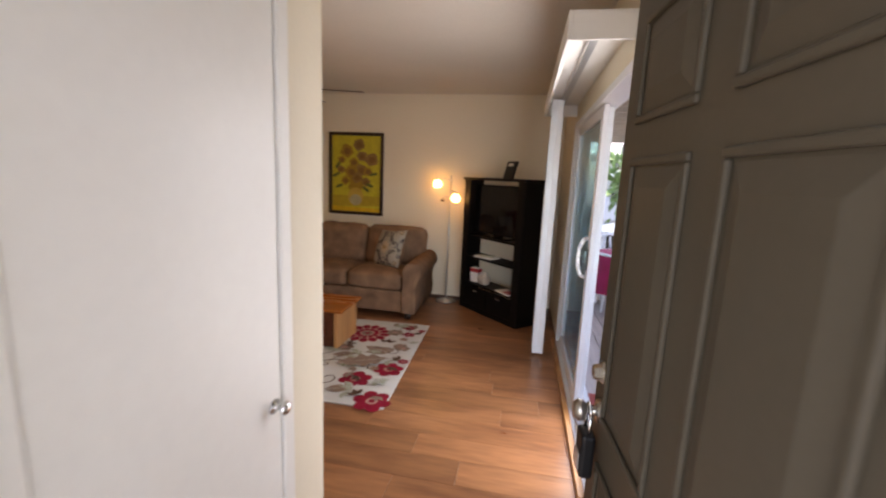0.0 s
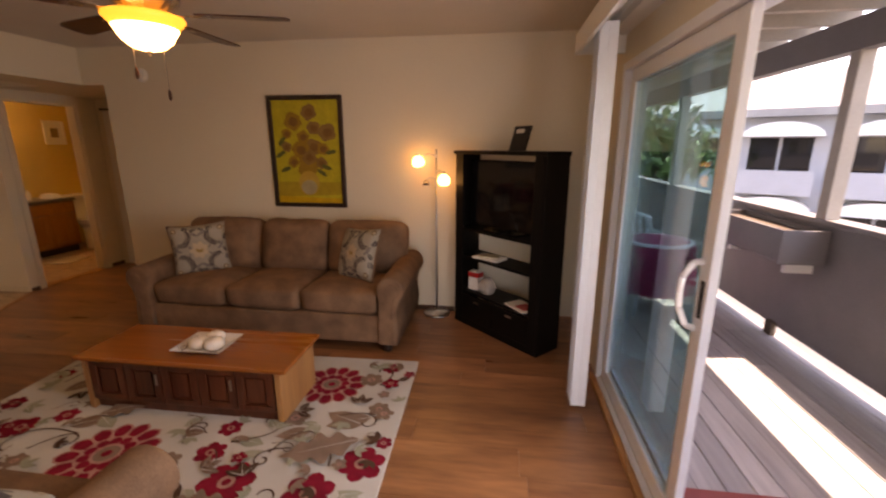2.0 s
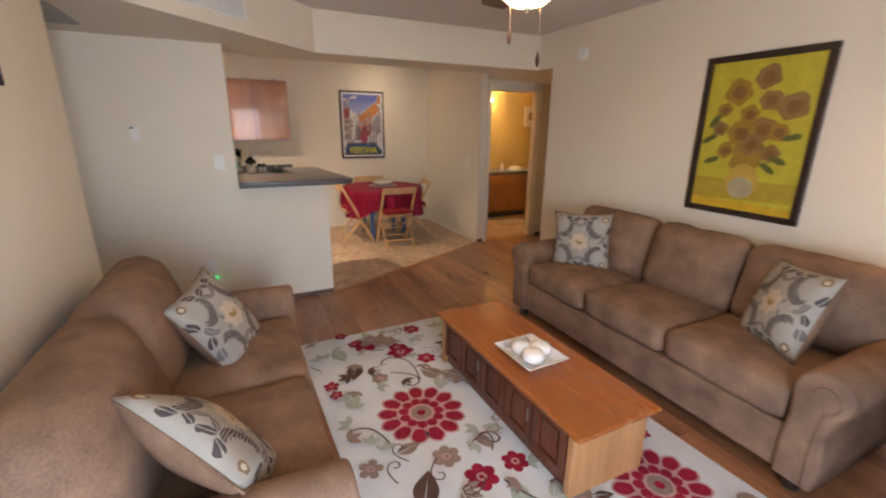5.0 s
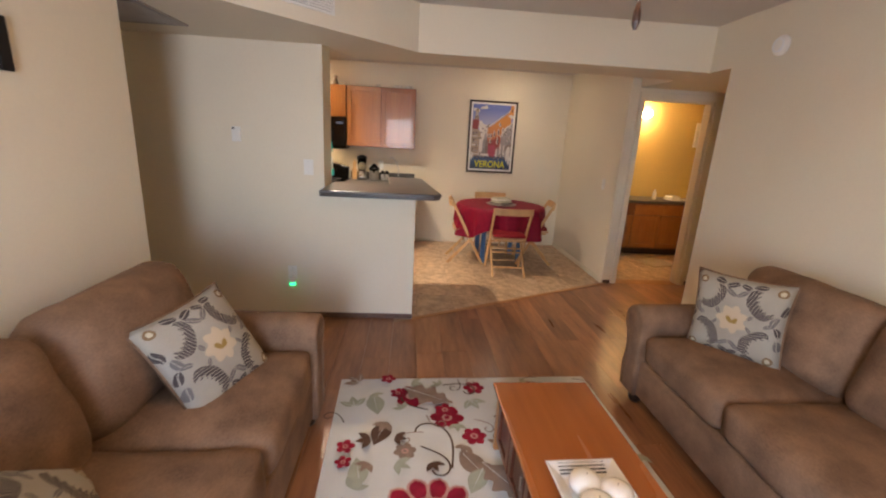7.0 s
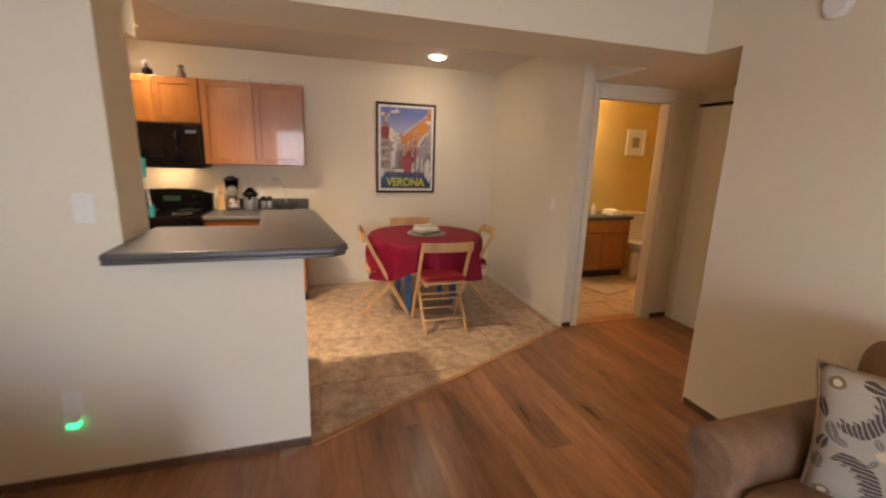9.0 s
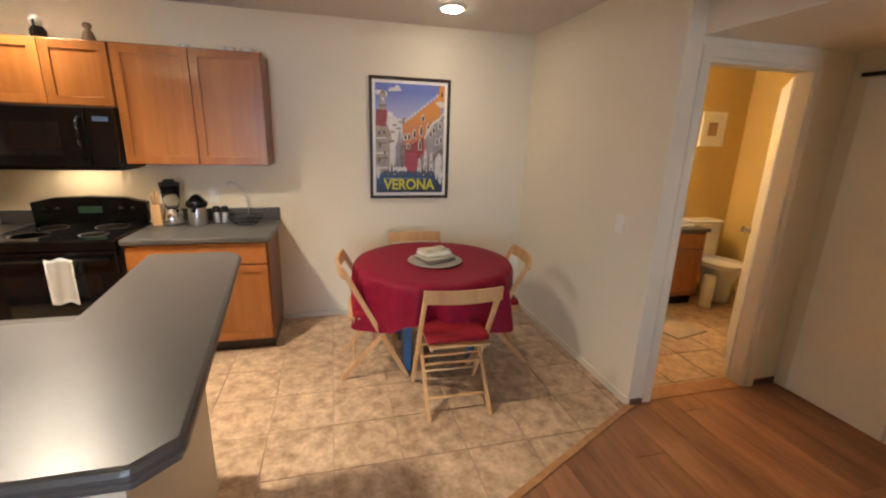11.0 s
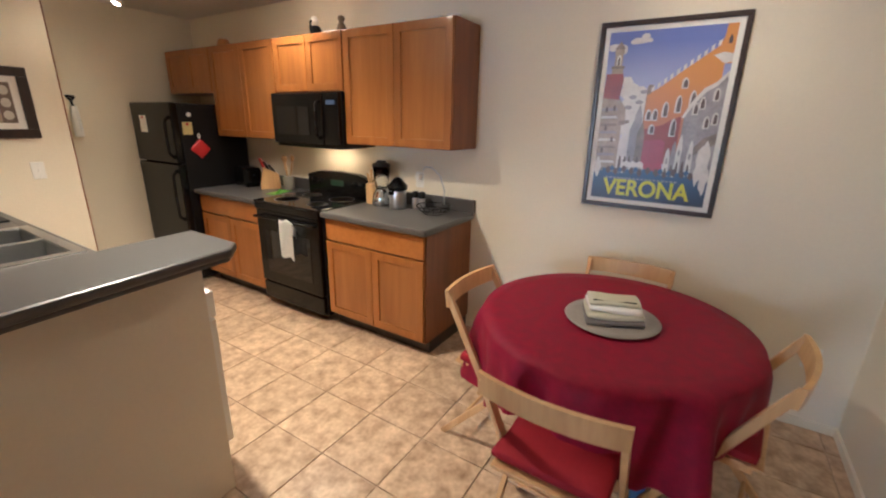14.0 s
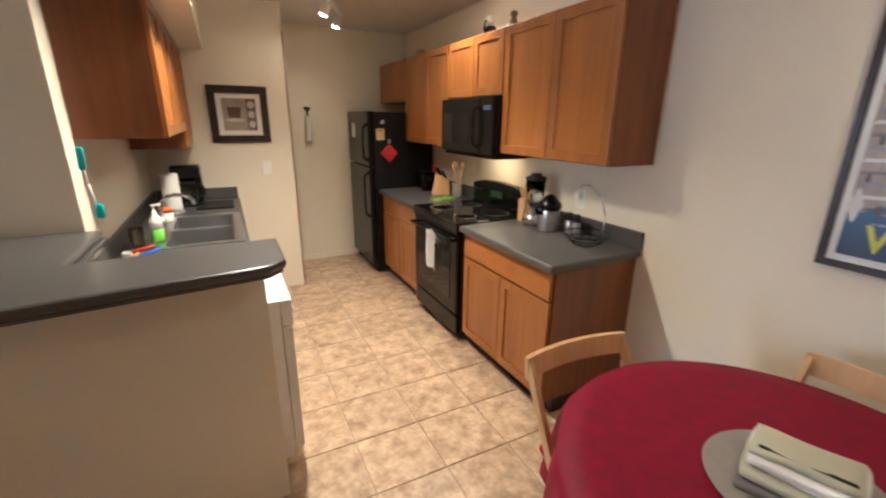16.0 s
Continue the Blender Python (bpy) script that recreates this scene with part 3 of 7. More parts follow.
def throw_pillow(m, label, back=SUEDE):
    """A square pillow with drawn-out corners and piped seam; its printed face looks along local +z."""
    p = thing("throw_pillow", label, "pillow", m, "floral throw pillows")
    t, e, cuts = bmesh.new(), .228, 16
    for side in (1, -1):
        grid = []
        for i in range(cuts + 1):
            row_ = []
            for j in range(cuts + 1):
                u, v = 2 * i / cuts - 1, 2 * j / cuts - 1
                pull = 1 - .085 * (1 - v * v) * abs(u) ** 3, 1 - .085 * (1 - u * u) * abs(v) ** 3
                fat = .088 * ((1 - u * u) * (1 - v * v)) ** .42 * (1 + .06 * math.sin(5 * u + 2 * v))
                row_.append(t.verts.new((u * e * pull[0], v * e * pull[1], side * fat)))
            grid.append(row_)
        for i in range(cuts):
            for j in range(cuts):
                f = t.faces.new((grid[i][j], grid[i + 1][j], grid[i + 1][j + 1], grid[i][j + 1]))
                f.material_index = 0 if side > 0 else 1
    bmesh.ops.remove_doubles(t, verts=t.verts[:], dist=.0005)
    bmesh.ops.recalc_face_normals(t, faces=t.faces[:])
    part("cover", t, [FLORAL, back], p, smooth=True)
    bm = bmesh.new()
    ring = []
    for k in range(48):
        q = k % 12 / 6 - 1
        u, v = ((q, -1), (1, q), (-q, 1), (-1, -q))[k // 12]
        ring.append((u * e * (1 - .085 * (1 - v * v) * abs(u) ** 3), v * e * (1 - .085 * (1 - u * u) * abs(v) ** 3), 0))
    # one welt swept round the seam
    tips = []
    for k in range(48):
        a, b = Vector(ring[k - 1]), Vector(ring[(k + 1) % 48])
        out = (b - a).cross(Vector((0, 0, 1))).normalized()
        tips.append([bm.verts.new(Vector(ring[k]) + out * .005 * math.cos(w) + Vector((0, 0, .005 * math.sin(w)))) for w in [2 * math.pi * q / 6 for q in range(6)]])
    for k in range(48):
        for q in range(6):
            bm.faces.new((tips[k - 1][q], tips[k][q], tips[k][(q + 1) % 6], tips[k - 1][(q + 1) % 6]))
    bmesh.ops.recalc_face_normals(bm, faces=bm.faces[:])
    part("piping", bm, back, p, smooth=True)
    return p


def stand_up(x, y, z, face, lean, turn=0.):
    """A pillow on its edge: its face looks along the heading face, leaning back; turn spins it in its plane."""
    return pose(x, y, z, 0, 0, face) @ pose(0, 0, 0, 90 - lean) @ pose(0, 0, 0, 0, 0, turn)


throw_pillow(stand_up(-.90, 6.385, .70, 33, 7, 3), "floral cream pillow upright at the end of the long sofa")
throw_pillow(stand_up(.548, 6.41, .70, -34, 21, 6), "floral cream pillow tilted against the long sofa's arm")
throw_pillow(stand_up(-.586, 3.775, .64, 159, 32, 7), "floral cream pillow stood on its corner on the loveseat")
throw_pillow(stand_up(.302, 3.78, .625, 205, 40, 34), "floral cream pillow slumped against the loveseat's arm")

# ---------------------------------------------------------------- coffee table
ct = thing("coffee_table", "long low wooden chest coffee table with dark panelled front", "coffee table", pose(-.13, 5.31, 0, 0, 0, .6))
part("tabletop", bb((-.67, -.245, .338, .68, .245, .362), bevel=.006), COFFEE, ct)
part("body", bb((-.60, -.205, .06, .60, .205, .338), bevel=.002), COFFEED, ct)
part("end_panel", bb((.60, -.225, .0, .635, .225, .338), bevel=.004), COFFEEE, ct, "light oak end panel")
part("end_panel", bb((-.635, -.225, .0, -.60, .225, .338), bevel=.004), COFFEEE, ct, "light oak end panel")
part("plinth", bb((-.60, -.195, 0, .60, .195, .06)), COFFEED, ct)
for k in range(5):
    x0 = -.594 + k * .2385
    bm = bmesh.new()
    for a in ((x0, .075, x0 + .229, .11), (x0, .295, x0 + .229, .332), (x0, .11, x0 + .045, .295), (x0 + .184, .11, x0 + .229, .295)):
        box(bm, a[0], -.222, a[1], a[2], -.205, a[3], bevel=.003)
    box(bm, x0 + .06, -.214, .125, x0 + .169, -.205, .28, bevel=.004)
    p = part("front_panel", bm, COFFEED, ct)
    if k in (1, 3):
        part("handle", bb((x0 + .2, -.232, .2, x0 + .212, -.222, .27), bevel=.003), BRONZE, p, "slim metal pull")

dish = thing("square_dish", "square silvery white dish with striped rim on the coffee table", "dish", pose(-.062, 5.285, .362, 0, 0, 2))
bm = bmesh.new()
t = bmesh.new()
loops = [[t.verts.new((sx * a, sy * b, z)) for sx, sy in ((-1, -1), (1, -1), (1, 1), (-1, 1))] for a, b, z in ((.105, .085, .001), (.16, .135, .036), (.155, .130, .038), (.102, .082, .008))]
for p, q in zip(loops, loops[1:]):
    for k in range(4):
        t.faces.new((p[k], p[(k + 1) % 4], q[(k + 1) % 4], q[k]))
t.faces.new(loops[0])
t.faces.new(loops[-1])
bmesh.ops.recalc_face_normals(t, faces=t.faces[:])
merge(bm, t)
bowl = part("plate", bm, mat("silver_glaze", (.74, .73, .7), .25, 0., var=.06, scale=8, fine=60, bump=.02), dish)
for k in range(4):
    x = -.152 + k * .012
    bm = bmesh.new()
    box(bm, x, -.09, .0, x + .005, .09, .003)
    part("stripe", merge(bmesh.new(), bm, pose(0, 0, .0315 - k * .0055)), BLACKM, bowl, "dark stripe")
for k, (x, y, r, h, tint) in enumerate(((-.05, -.03, .058, .07, CERAM), (.055, -.03, .062, .075, CERAM), (.0, .06, .06, .07, CERAM))):
    c = thing("candle", "round white candle resting in the square dish", "candle", pose(-.055 + x, 5.285 + y, .3705), "white candles in the dish")
    bm = bmesh.new()
    lathe(bm, [(r * .5, 0), (r * .9, h * .2), (r, h * .5), (r * .85, h * .82), (r * .45, h * .98), (.004, h)], 20)
    part("wax", bm, CERAM, c, smooth=True)
    bm = bmesh.new()
    rod(bm, (0, 0, h), (0, 0, h + .008), .0015, .001, 6)
    part("wick", bm, BLACKM, c)

# ---------------------------------------------------------------- rug with its flowers
RUG = pose(-.11, 5.06, 0, 0, 0, 2)
rug = thing("area_rug", "cream area rug with red and taupe woven flowers", "rug", RUG)
part("woven_field", bb((-1.29, -.815, .0, 1.29, .815, .009), bevel=.003), CREAM, rug)
RI = RUG.inverted()


LEVEL = itertools.count()


def level():
    """Each woven motif lies a hair above the one before."""
    return .0096 + .00004 * next(LEVEL)


def motif(name, pts, z, m):
    t = bmesh.new()
    t.faces.new([t.verts.new((x, y, z)) for x, y in pts])
    return part(name, merge(bmesh.new(), t), m, rug)


def petals(name, cx, cy, n, r0, r1, w, m, turn=0., blunt=.92):
    z = level()
    for k in range(n):
        a = 2 * math.pi * k / n + turn
        ring = []
        for q in range(9):
            u = q / 8
            ring.append((r0 + (r1 - r0) * u, w * math.sin(math.pi * min(1, u * blunt + 1 - blunt)) ** .6 * (.5 + .5 * u)))
        pts = ring + [(r, -h) for r, h in ring[::-1][1:]]
        motif(name, [(cx + r * math.cos(a) - h * math.sin(a), cy + r * math.sin(a) + h * math.cos(a)) for r, h in pts], z + (k % 2) * .00002, m)


def disc(name, cx, cy, r, m, n=20):
    motif(name, [(cx + r * math.cos(2 * math.pi * k / n), cy + r * math.sin(2 * math.pi * k / n)) for k in range(n)], level(), m)


def in_rug(x, y):
    p = RI @ Vector((x, y, 0))
    return p.x, p.y


def medallion(x, y, r):
    cx, cy = in_rug(x, y)
    petals("petal", cx, cy, 13, r * .42, r * 1.02, r * .27, RUGPINK)
    petals("petal", cx, cy, 13, r * .5, r * .97, r * .205, RUGRED)
    disc("flower_ring", cx, cy, r * .56, RUGPINK)
    petals("petal", cx, cy, 11, r * .24, r * .53, r * .15, RUGRED, .2)
    disc("flower_ring", cx, cy, r * .3, RUGPINK)
    disc("flower_ring", cx, cy, r * .24, RUGTAUPE)
    disc("flower_heart", cx, cy, r * .1, RUGRED)


def blossom(x, y, r, m=None, n=6):
    cx, cy = in_rug(x, y)
    petals("petal", cx, cy, n, r * .08, r, r * .46, m or RUGRED, random.random(), .95)
    disc("flower_heart", cx, cy, r * .3, RUGPINK, 12)
    disc("flower_heart", cx, cy, r * .16, m or RUGRED, 10)


def leafy(x, y, length, a, m, fat=.3, lobes=0):
    cx, cy = in_rug(x, y)
    n = 8 + 5 * lobes
    pts = [(length * u, length * fat * math.sin(math.pi * u) * (1.1 - .4 * u) * (1 + (.3 * math.cos(2 * math.pi * lobes * u) if lobes else 0))) for u in [k / n for k in range(n + 1)]]
    pts = pts + [(u, -h) for u, h in pts[::-1][1:-1]]
    a = radians(a)
    motif("leaf", [(cx + u * math.cos(a) - h * math.sin(a), cy + u * math.sin(a) + h * math.cos(a)) for u, h in pts], level(), m)
    if length > .09:
        # pale vein
        motif("leaf_vein", [(cx + u * math.cos(a) - h * math.sin(a), cy + u * math.sin(a) + h * math.cos(a)) for u, h in ((0, -.003), (length * .85, 0), (0, .003))], level(), CREAM)


def vine(x, y, a, length, curl, m=RUGBROWN, w=.005):
    cx, cy = in_rug(x, y)
    pts, a, z = [], radians(a), level()
    for k in range(27):
        d = Vector((-math.sin(a), math.cos(a))) * w
        pts.append(((cx - d.x, cy - d.y, z), (cx + d.x, cy + d.y, z)))
        cx, cy = cx + length / 26 * math.cos(a), cy + length / 26 * math.sin(a)
        a += radians(curl) * (k / 26) ** 1.5
    t = bmesh.new()
    vs = [[t.verts.new(q) for q in p] for p in pts]
    for p, q in zip(vs, vs[1:]):
        t.faces.new((p[0], q[0], q[1], p[1]))
    part("vine", merge(bmesh.new(), t), m, rug)


medallion(-.30, 4.735, .25)
medallion(.62, 5.53, .23)
for x, y, r in ((.24, 4.815, .085), (.225, 5.012, .07), (-.985, 4.855, .10), (-1.19, 4.65, .11), (.975, 5.785, .07), (1.06, 4.845, .125), (1.13, 5.01, .05), (.45, 4.64, .14), (.87, 4.63, .13), (-.83, 4.99, .07), (1.10, 4.36, .14), (-1.28, 5.05, .07), (-1.05, 5.62, .13), (-.62, 5.72, .07), (-1.3, 5.4, .06), (.1, 5.74, .06), (-.3, 5.7, .1), (.62, 4.38, .09)):
    blossom(x, y, r)
for x, y, r in ((.06, 4.72, .075), (.875, 5.615, .085), (.55, 5.15, .09), (-.72, 4.62, .06), (1.02, 5.3, .07)):
    blossom(x, y, r, RUGTAUPE)
for x, y, s_, a, m in ((1.0, 5.22, .27, 205, RUGTAUPE), (.95, 5.15, .24, 160, RUGTAUPE), (-.72, 4.9, .22, 30, RUGTAUPE), (-.6, 5.0, .17, -30, RUGSAGE), (-.05, 4.98, .13, 60, RUGSAGE), (-.02, 4.93, .13, 10, RUGTAUPE), (.33, 4.93, .16, -10, RUGSAGE), (.4, 4.78, .14, 35, RUGSAGE), (.75, 4.78, .14, 80, RUGSAGE), (.9, 4.95, .12, 120, RUGSAGE), (.7, 5.05, .2, 200, RUGTAUPE), (.3, 4.5, .22, 150, RUGBROWN), (-1.1, 5.2, .22, 60, RUGTAUPE), (-1.2, 4.42, .2, 10, RUGSAGE), (-.95, 4.52, .2, -20, RUGBROWN), (.98, 5.62, .12, -40, RUGSAGE), (.85, 5.78, .12, 10, RUGSAGE), (1.06, 5.62, .1, 40, RUGBROWN), (.72, 4.42, .2, 20, RUGTAUPE), (-.5, 4.42, .18, 190, RUGSAGE), (-1.33, 5.6, .14, 40, RUGSAGE), (-.9, 5.4, .2, 130, RUGBROWN), (.3, 5.76, .14, 160, RUGSAGE), (-.05, 4.5, .14, 100, RUGTAUPE), (1.12, 4.62, .12, 160, RUGSAGE)):
    leafy(x, y, s_, a, m)
for x, y, a, s_, c in ((-.6, 4.85, 170, .5, 20), (-1.05, 4.75, 250, .35, -28), (.3, 4.9, 20, .5, 30), (.55, 4.85, 70, .45, -34), (.9, 4.8, 100, .4, 30), (.95, 5.55, 60, .35, 26), (.05, 4.85, 120, .3, -30), (-.1, 4.5, 190, .4, 24), (.65, 4.9, 190, .35, 40), (.8, 5.2, 20, .4, -30), (-1.2, 5.3, 80, .4, 22), (-1.3, 4.85, 100, .35, -30), (.5, 4.5, -10, .4, 30), (-.75, 4.7, 60, .35, -26)):
    vine(x, y, a, s_, c)
# finer growth between the large flowers
rng = random.Random(8)
taken = [(-.30, 4.735, .27), (.62, 5.53, .25)]
for k in range(900):
    x, y, r = rng.uniform(-1.36, 1.14), rng.uniform(4.30, 5.83), rng.choice((.05, .06, .075))
    if any((x - q) ** 2 + (y - w) ** 2 < (r + t_) ** 2 for q, w, t_ in taken):
        continue
    taken.append((x, y, r))
    pick, a = rng.random(), rng.uniform(0, 360)
    if pick < .22:
        blossom(x, y, r * .85, rng.choice((RUGRED, RUGRED, RUGTAUPE)), 5)
    elif pick < .42:
        vine(x - r * .7, y - r * .5, a, .24, rng.choice((-38, 36)), rng.choice((RUGBROWN, RUGTAUPE)), .0035)
    else:
        m = rng.choice((RUGSAGE, RUGSAGE, RUGTAUPE, RUGBROWN))
        for q in range(3):
            leafy(x, y, r * 1.35, a + 50 * q, m, .24)
for x, y, s_, a in ((1.0, 5.0, .42, 205), (-.62, 5.0, .3, 35), (-1.25, 4.6, .34, 60), (.25, 4.42, .34, 15)):
    leafy(x, y, s_, a, RUGTAUPE, .26, 4)

# ---------------------------------------------------------------- television corner
U, N = Vector((.7, -.67)).normalized(), Vector((.67, .7)).normalized()
STM = Matrix(((U.x, N.x, 0, 1.33), (U.y, N.y, 0, 6.77), (0, 0, 1, 0), (0, 0, 0, 1)))   # x along the front, y into the corner
st = thing("television_stand", "tall black wooden corner television stand with open shelves", "tv stand", STM)
SW, SD, SH = .965, .27, 1.55
part("side_panel", bb((0, 0, 0, .024, SD, SH - .03), bevel=.002), STAND, st)
part("side_panel", bb((SW - .024, 0, 0, SW, SD, SH - .03), bevel=.002), STAND, st)
part("face_stile", bb((.024, -.004, .06, .10, .014, SH - .03), bevel=.002), STAND, st)
part("face_stile", bb((SW - .10, -.004, .06, SW - .024, .014, SH - .03), bevel=.002), STAND, st)
part("top", bb((-.012, -.015, SH - .03, SW + .012, SD, SH), bevel=.004), STAND, st)
for z in (.32, .64, .89):
    part("shelf", bb((.024, .014, z - .022, SW - .024, SD, z), bevel=.002), STAND, st)
part("plinth", bb((.024, 0, 0, SW - .024, SD, .06)), STAND, st)
for x0, x1 in ((.105, .48), (.486, SW - .105)):
    dr = part("drawer_front", bb((x0, -.006, .065, x1, .012, .293), bevel=.003), STAND, st)
    part("pull", bb(((x0 + x1) / 2 - .03, -.016, .24, (x0 + x1) / 2 + .03, -.006, .255), bevel=.003), STEEL, dr, "steel drawer pull")
tv = thing("television", "black flat television on the corner stand", "television", STM)
part("screen", bb((.115, .085, .945, .86, .088, 1.455)), BLACKGL, tv)
part("bezel", bb((.1, .088, .925, .875, .135, 1.475), bevel=.006), BLACK, tv)
part("neck", bb((.44, .09, .90, .535, .15, .93), bevel=.004), BLACK, tv)
part("foot", bb((.3, .05, .89, .67, .22, .905), bevel=.004), BLACK, tv)
fr = thing("picture_frame", "black photo frame leaning on top of the television stand", "photo frame", STM @ pose(.60, .10, SH, 0, 0, -14))
part("frame", merge(bmesh.new(), bb((-.105, -.008, 0, .105, .008, .19), bevel=.003), pose(0, 0, 0, -16)), BLACKM, fr)
part("photo", merge(bmesh.new(), bb((-.06, -.0115, .135, .04, -.0085, .165)), pose(0, 0, 0, -16)), PAPER, fr)
dv = thing("papers", "pale folded papers on the television stand's shelf", "papers", STM @ pose(.33, .1, .64, 0, 0, 8))
part("sheets", bb((-.13, -.07, 0, .13, .09, .018), bevel=.003), PAPER, dv)
part("booklet", merge(bmesh.new(), bb((-.08, -.05, .018, .09, .06, .03), bevel=.003), pose(0, 0, 0, 0, 0, 20)), NAPKIN, dv)
bx = thing("snack_box", "red and white cardboard box on the television stand", "box", STM @ pose(.16, .11, .32, 0, 0, 12))
part("carton", bb((-.055, -.04, 0, .055, .04, .17), bevel=.003), PAPER, bx)
part("red_band", bb((-.0565, -.0415, .12, .0565, .0415, .165), bevel=.002), RED, bx, "red printed band")
pb = thing("plastic_bag", "clear crumpled plastic bag on the television stand", "bag", STM @ pose(.31, .11, .32))
bm = bmesh.new()
cushion(bm, .14, .12, .1, .04, .03, 6, m=pose(0, 0, .062))
part("film", bm, mat("cloudy_film", (.5, .47, .42), .35, var=.15, scale=18, fine=60, bump=.5), pb, smooth=True)
mg = thing("magazine", "magazine lying on the lowest open shelf", "magazine", STM @ pose(.72, .10, .32, 0, 0, -10))
part("cover", bb((-.12, -.09, 0, .12, .08, .012), bevel=.002), PAPER, mg)
part("cover_picture", bb((-.02, -.06, .012, .10, .06, .0135)), RED, mg)

# ---------------------------------------------------------------- floor lamp
fl = thing("floor_lamp", "slim nickel floor lamp with two lit glass shades", "floor lamp", pose(1.14, 6.88, 0))
bm = bmesh.new()
lathe(bm, [(.125, 0), (.125, .012), (.11, .022), (.03, .034), (.012, .045)], 28)
part("base", bm, STEEL, fl, smooth=True)
bm = bmesh.new()
rod(bm, (0, 0, .04), (0, 0, 1.56), .009)
part("pole", bm, STEEL, fl, smooth=True)
SHADE = lamp_glow("lit_globe", (1, .52, .15), GLOBE)
for (x, y, z), zz in (((-.155, -.05, 1.455), 1.50), ((.085, -.12, 1.30), 1.36)):
    d = Vector((x, y, 0)).normalized()
    bm = bmesh.new()
    tube(bm, [(0, 0, zz), (d.x * .07, d.y * .07, zz + .02), (x - d.x * .03, y - d.y * .03, z + .05)], .006)
    arm = part("arm", bm, STEEL, fl, smooth=True)
    bm = bmesh.new()
    lathe(bm, [(.014, .05), (.03, .045), (.052, .015), (.058, -.012), (.05, -.034), (.03, -.048), (.0, -.05)], 20, pose(x, y, z, 14 * d.y * -1, 14 * d.x))
    part("shade", bm, SHADE, arm, "small glowing frosted glass shade", True)
    bm = bmesh.new()
    lathe(bm, [(.016, .045), (.02, .06), (.012, .075)], 14, pose(x, y, z))
    part("socket", bm, STEEL, arm, smooth=True)
    rod(bm := bmesh.new(), (0, 0, zz - .015), (0, 0, zz + .015), .013)
    part("collar", bm, STEEL, arm)

bm = bmesh.new()
tube(bm, [(0, 0, 1.30), (-.05, -.03, 1.315), (-.085, -.05, 1.295)], .005)
arm = part("arm", bm, STEEL, fl, smooth=True)
bm = bmesh.new()
lathe(bm, [(.012, .0), (.02, -.01), (.03, -.04), (.028, -.042), (.017, -.014), (.008, -.004)], 16, pose(-.085, -.05, 1.29))
part("shade", bm, CLEAR, arm, "small unlit glass shade", True)

# ---------------------------------------------------------------- ceiling fan
fan = thing("ceiling_fan", "dark-bladed ceiling fan with a lit amber glass bowl", "ceiling fan", pose(.04, 5.055, 0))
bm = bmesh.new()
lathe(bm, [(.01, ZC), (.085, ZC), (.085, ZC - .09), (.075, ZC - .1), (.06, ZC - .105)], 28)
part("canopy", bm, ROSEW, fan, smooth=True)
bm = bmesh.new()
lathe(bm, [(.055, ZC - .105), (.12, ZC - .12), (.155, ZC - .15), (.155, ZC - .2), (.13, ZC - .235), (.16, ZC - .25), (.15, ZC - .275), (.1, ZC - .3), (.09, ZC - .33)], 32)
motor = part("motor_housing", bm, BRONZE, fan, smooth=True)
for k in range(12):
    a = radians(30 * k)
    box(bm := bmesh.new(), -.005, .15, ZC - .195, .005, .162, ZC - .155, bevel=.003)
    part("ornament", merge(bmesh.new(), bm, pose(0, 0, 0, 0, 0, 30 * k)), BRONZE, motor)
for k in range(5):
    a = 17 + 72 * k
    bm = bmesh.new()
    prism(bm, [(.23, -.05), (.30, -.06), (.60, -.072), (.645, -.06), (.655, 0), (.645, .06), (.60, .072), (.30, .06), (.23, .05)], -.004, .004, pose(0, 0, ZC - .32, 0, 0, a) @ pose(0, 0, 0, 9), bevel=.002)
    blade = part("blade", bm, ROSEW, fan)
    bm = bmesh.new()
    prism(bm, [(.11, -.018), (.2, -.022), (.27, -.042), (.30, -.03), (.30, .03), (.27, .042), (.2, .022), (.11, .018)], -.011, -.005, pose(0, 0, ZC - .32, 0, 0, a) @ pose(0, 0, 0, 8))
    part("blade_arm", bm, BRONZE, blade, "pewter blade arm")
bm = bmesh.new()
lathe(bm, [(.165, ZC - .335), (.17, ZC - .345), (.155, ZC - .362), (.135, ZC - .385)], 32)
part("bowl_rim", bm, lamp_glow("amber_rim", (1, .36, .04), BOWL * .1, (.6, .3, .06)), fan, "amber glass rim", True)
bm = bmesh.new()
lathe(bm, [(.14, ZC - .375), (.128, ZC - .40), (.105, ZC - .44), (.07, ZC - .47), (.03, ZC - .482), (.0, ZC - .484)], 32)
part("bowl", bm, lamp_glow("lit_bowl", (1, .56, .18), BOWL), fan, "glowing glass bowl", True)
bm = bmesh.new()
rod(bm, (0, 0, ZC - .484), (0, 0, ZC - .505), .012, .006)
part("finial", bm, BRONZE, fan)
for x, y, z in ((.05, .03, 1.84), (-.04, -.05, 1.93)):
    bm = bmesh.new()
    rod(bm, (x, y, ZC - .33), (x, y, z), .0015, .0015, 5)
    ch = part("pull_chain", bm, BRONZE, fan)
    bm = bmesh.new()
    lathe(bm, [(.003, z + .02), (.008, z), (.009, z - .02), (.004, z - .035)], 10, pose(x, y, 0))
    part("chain_weight", bm, ROSEW, ch)

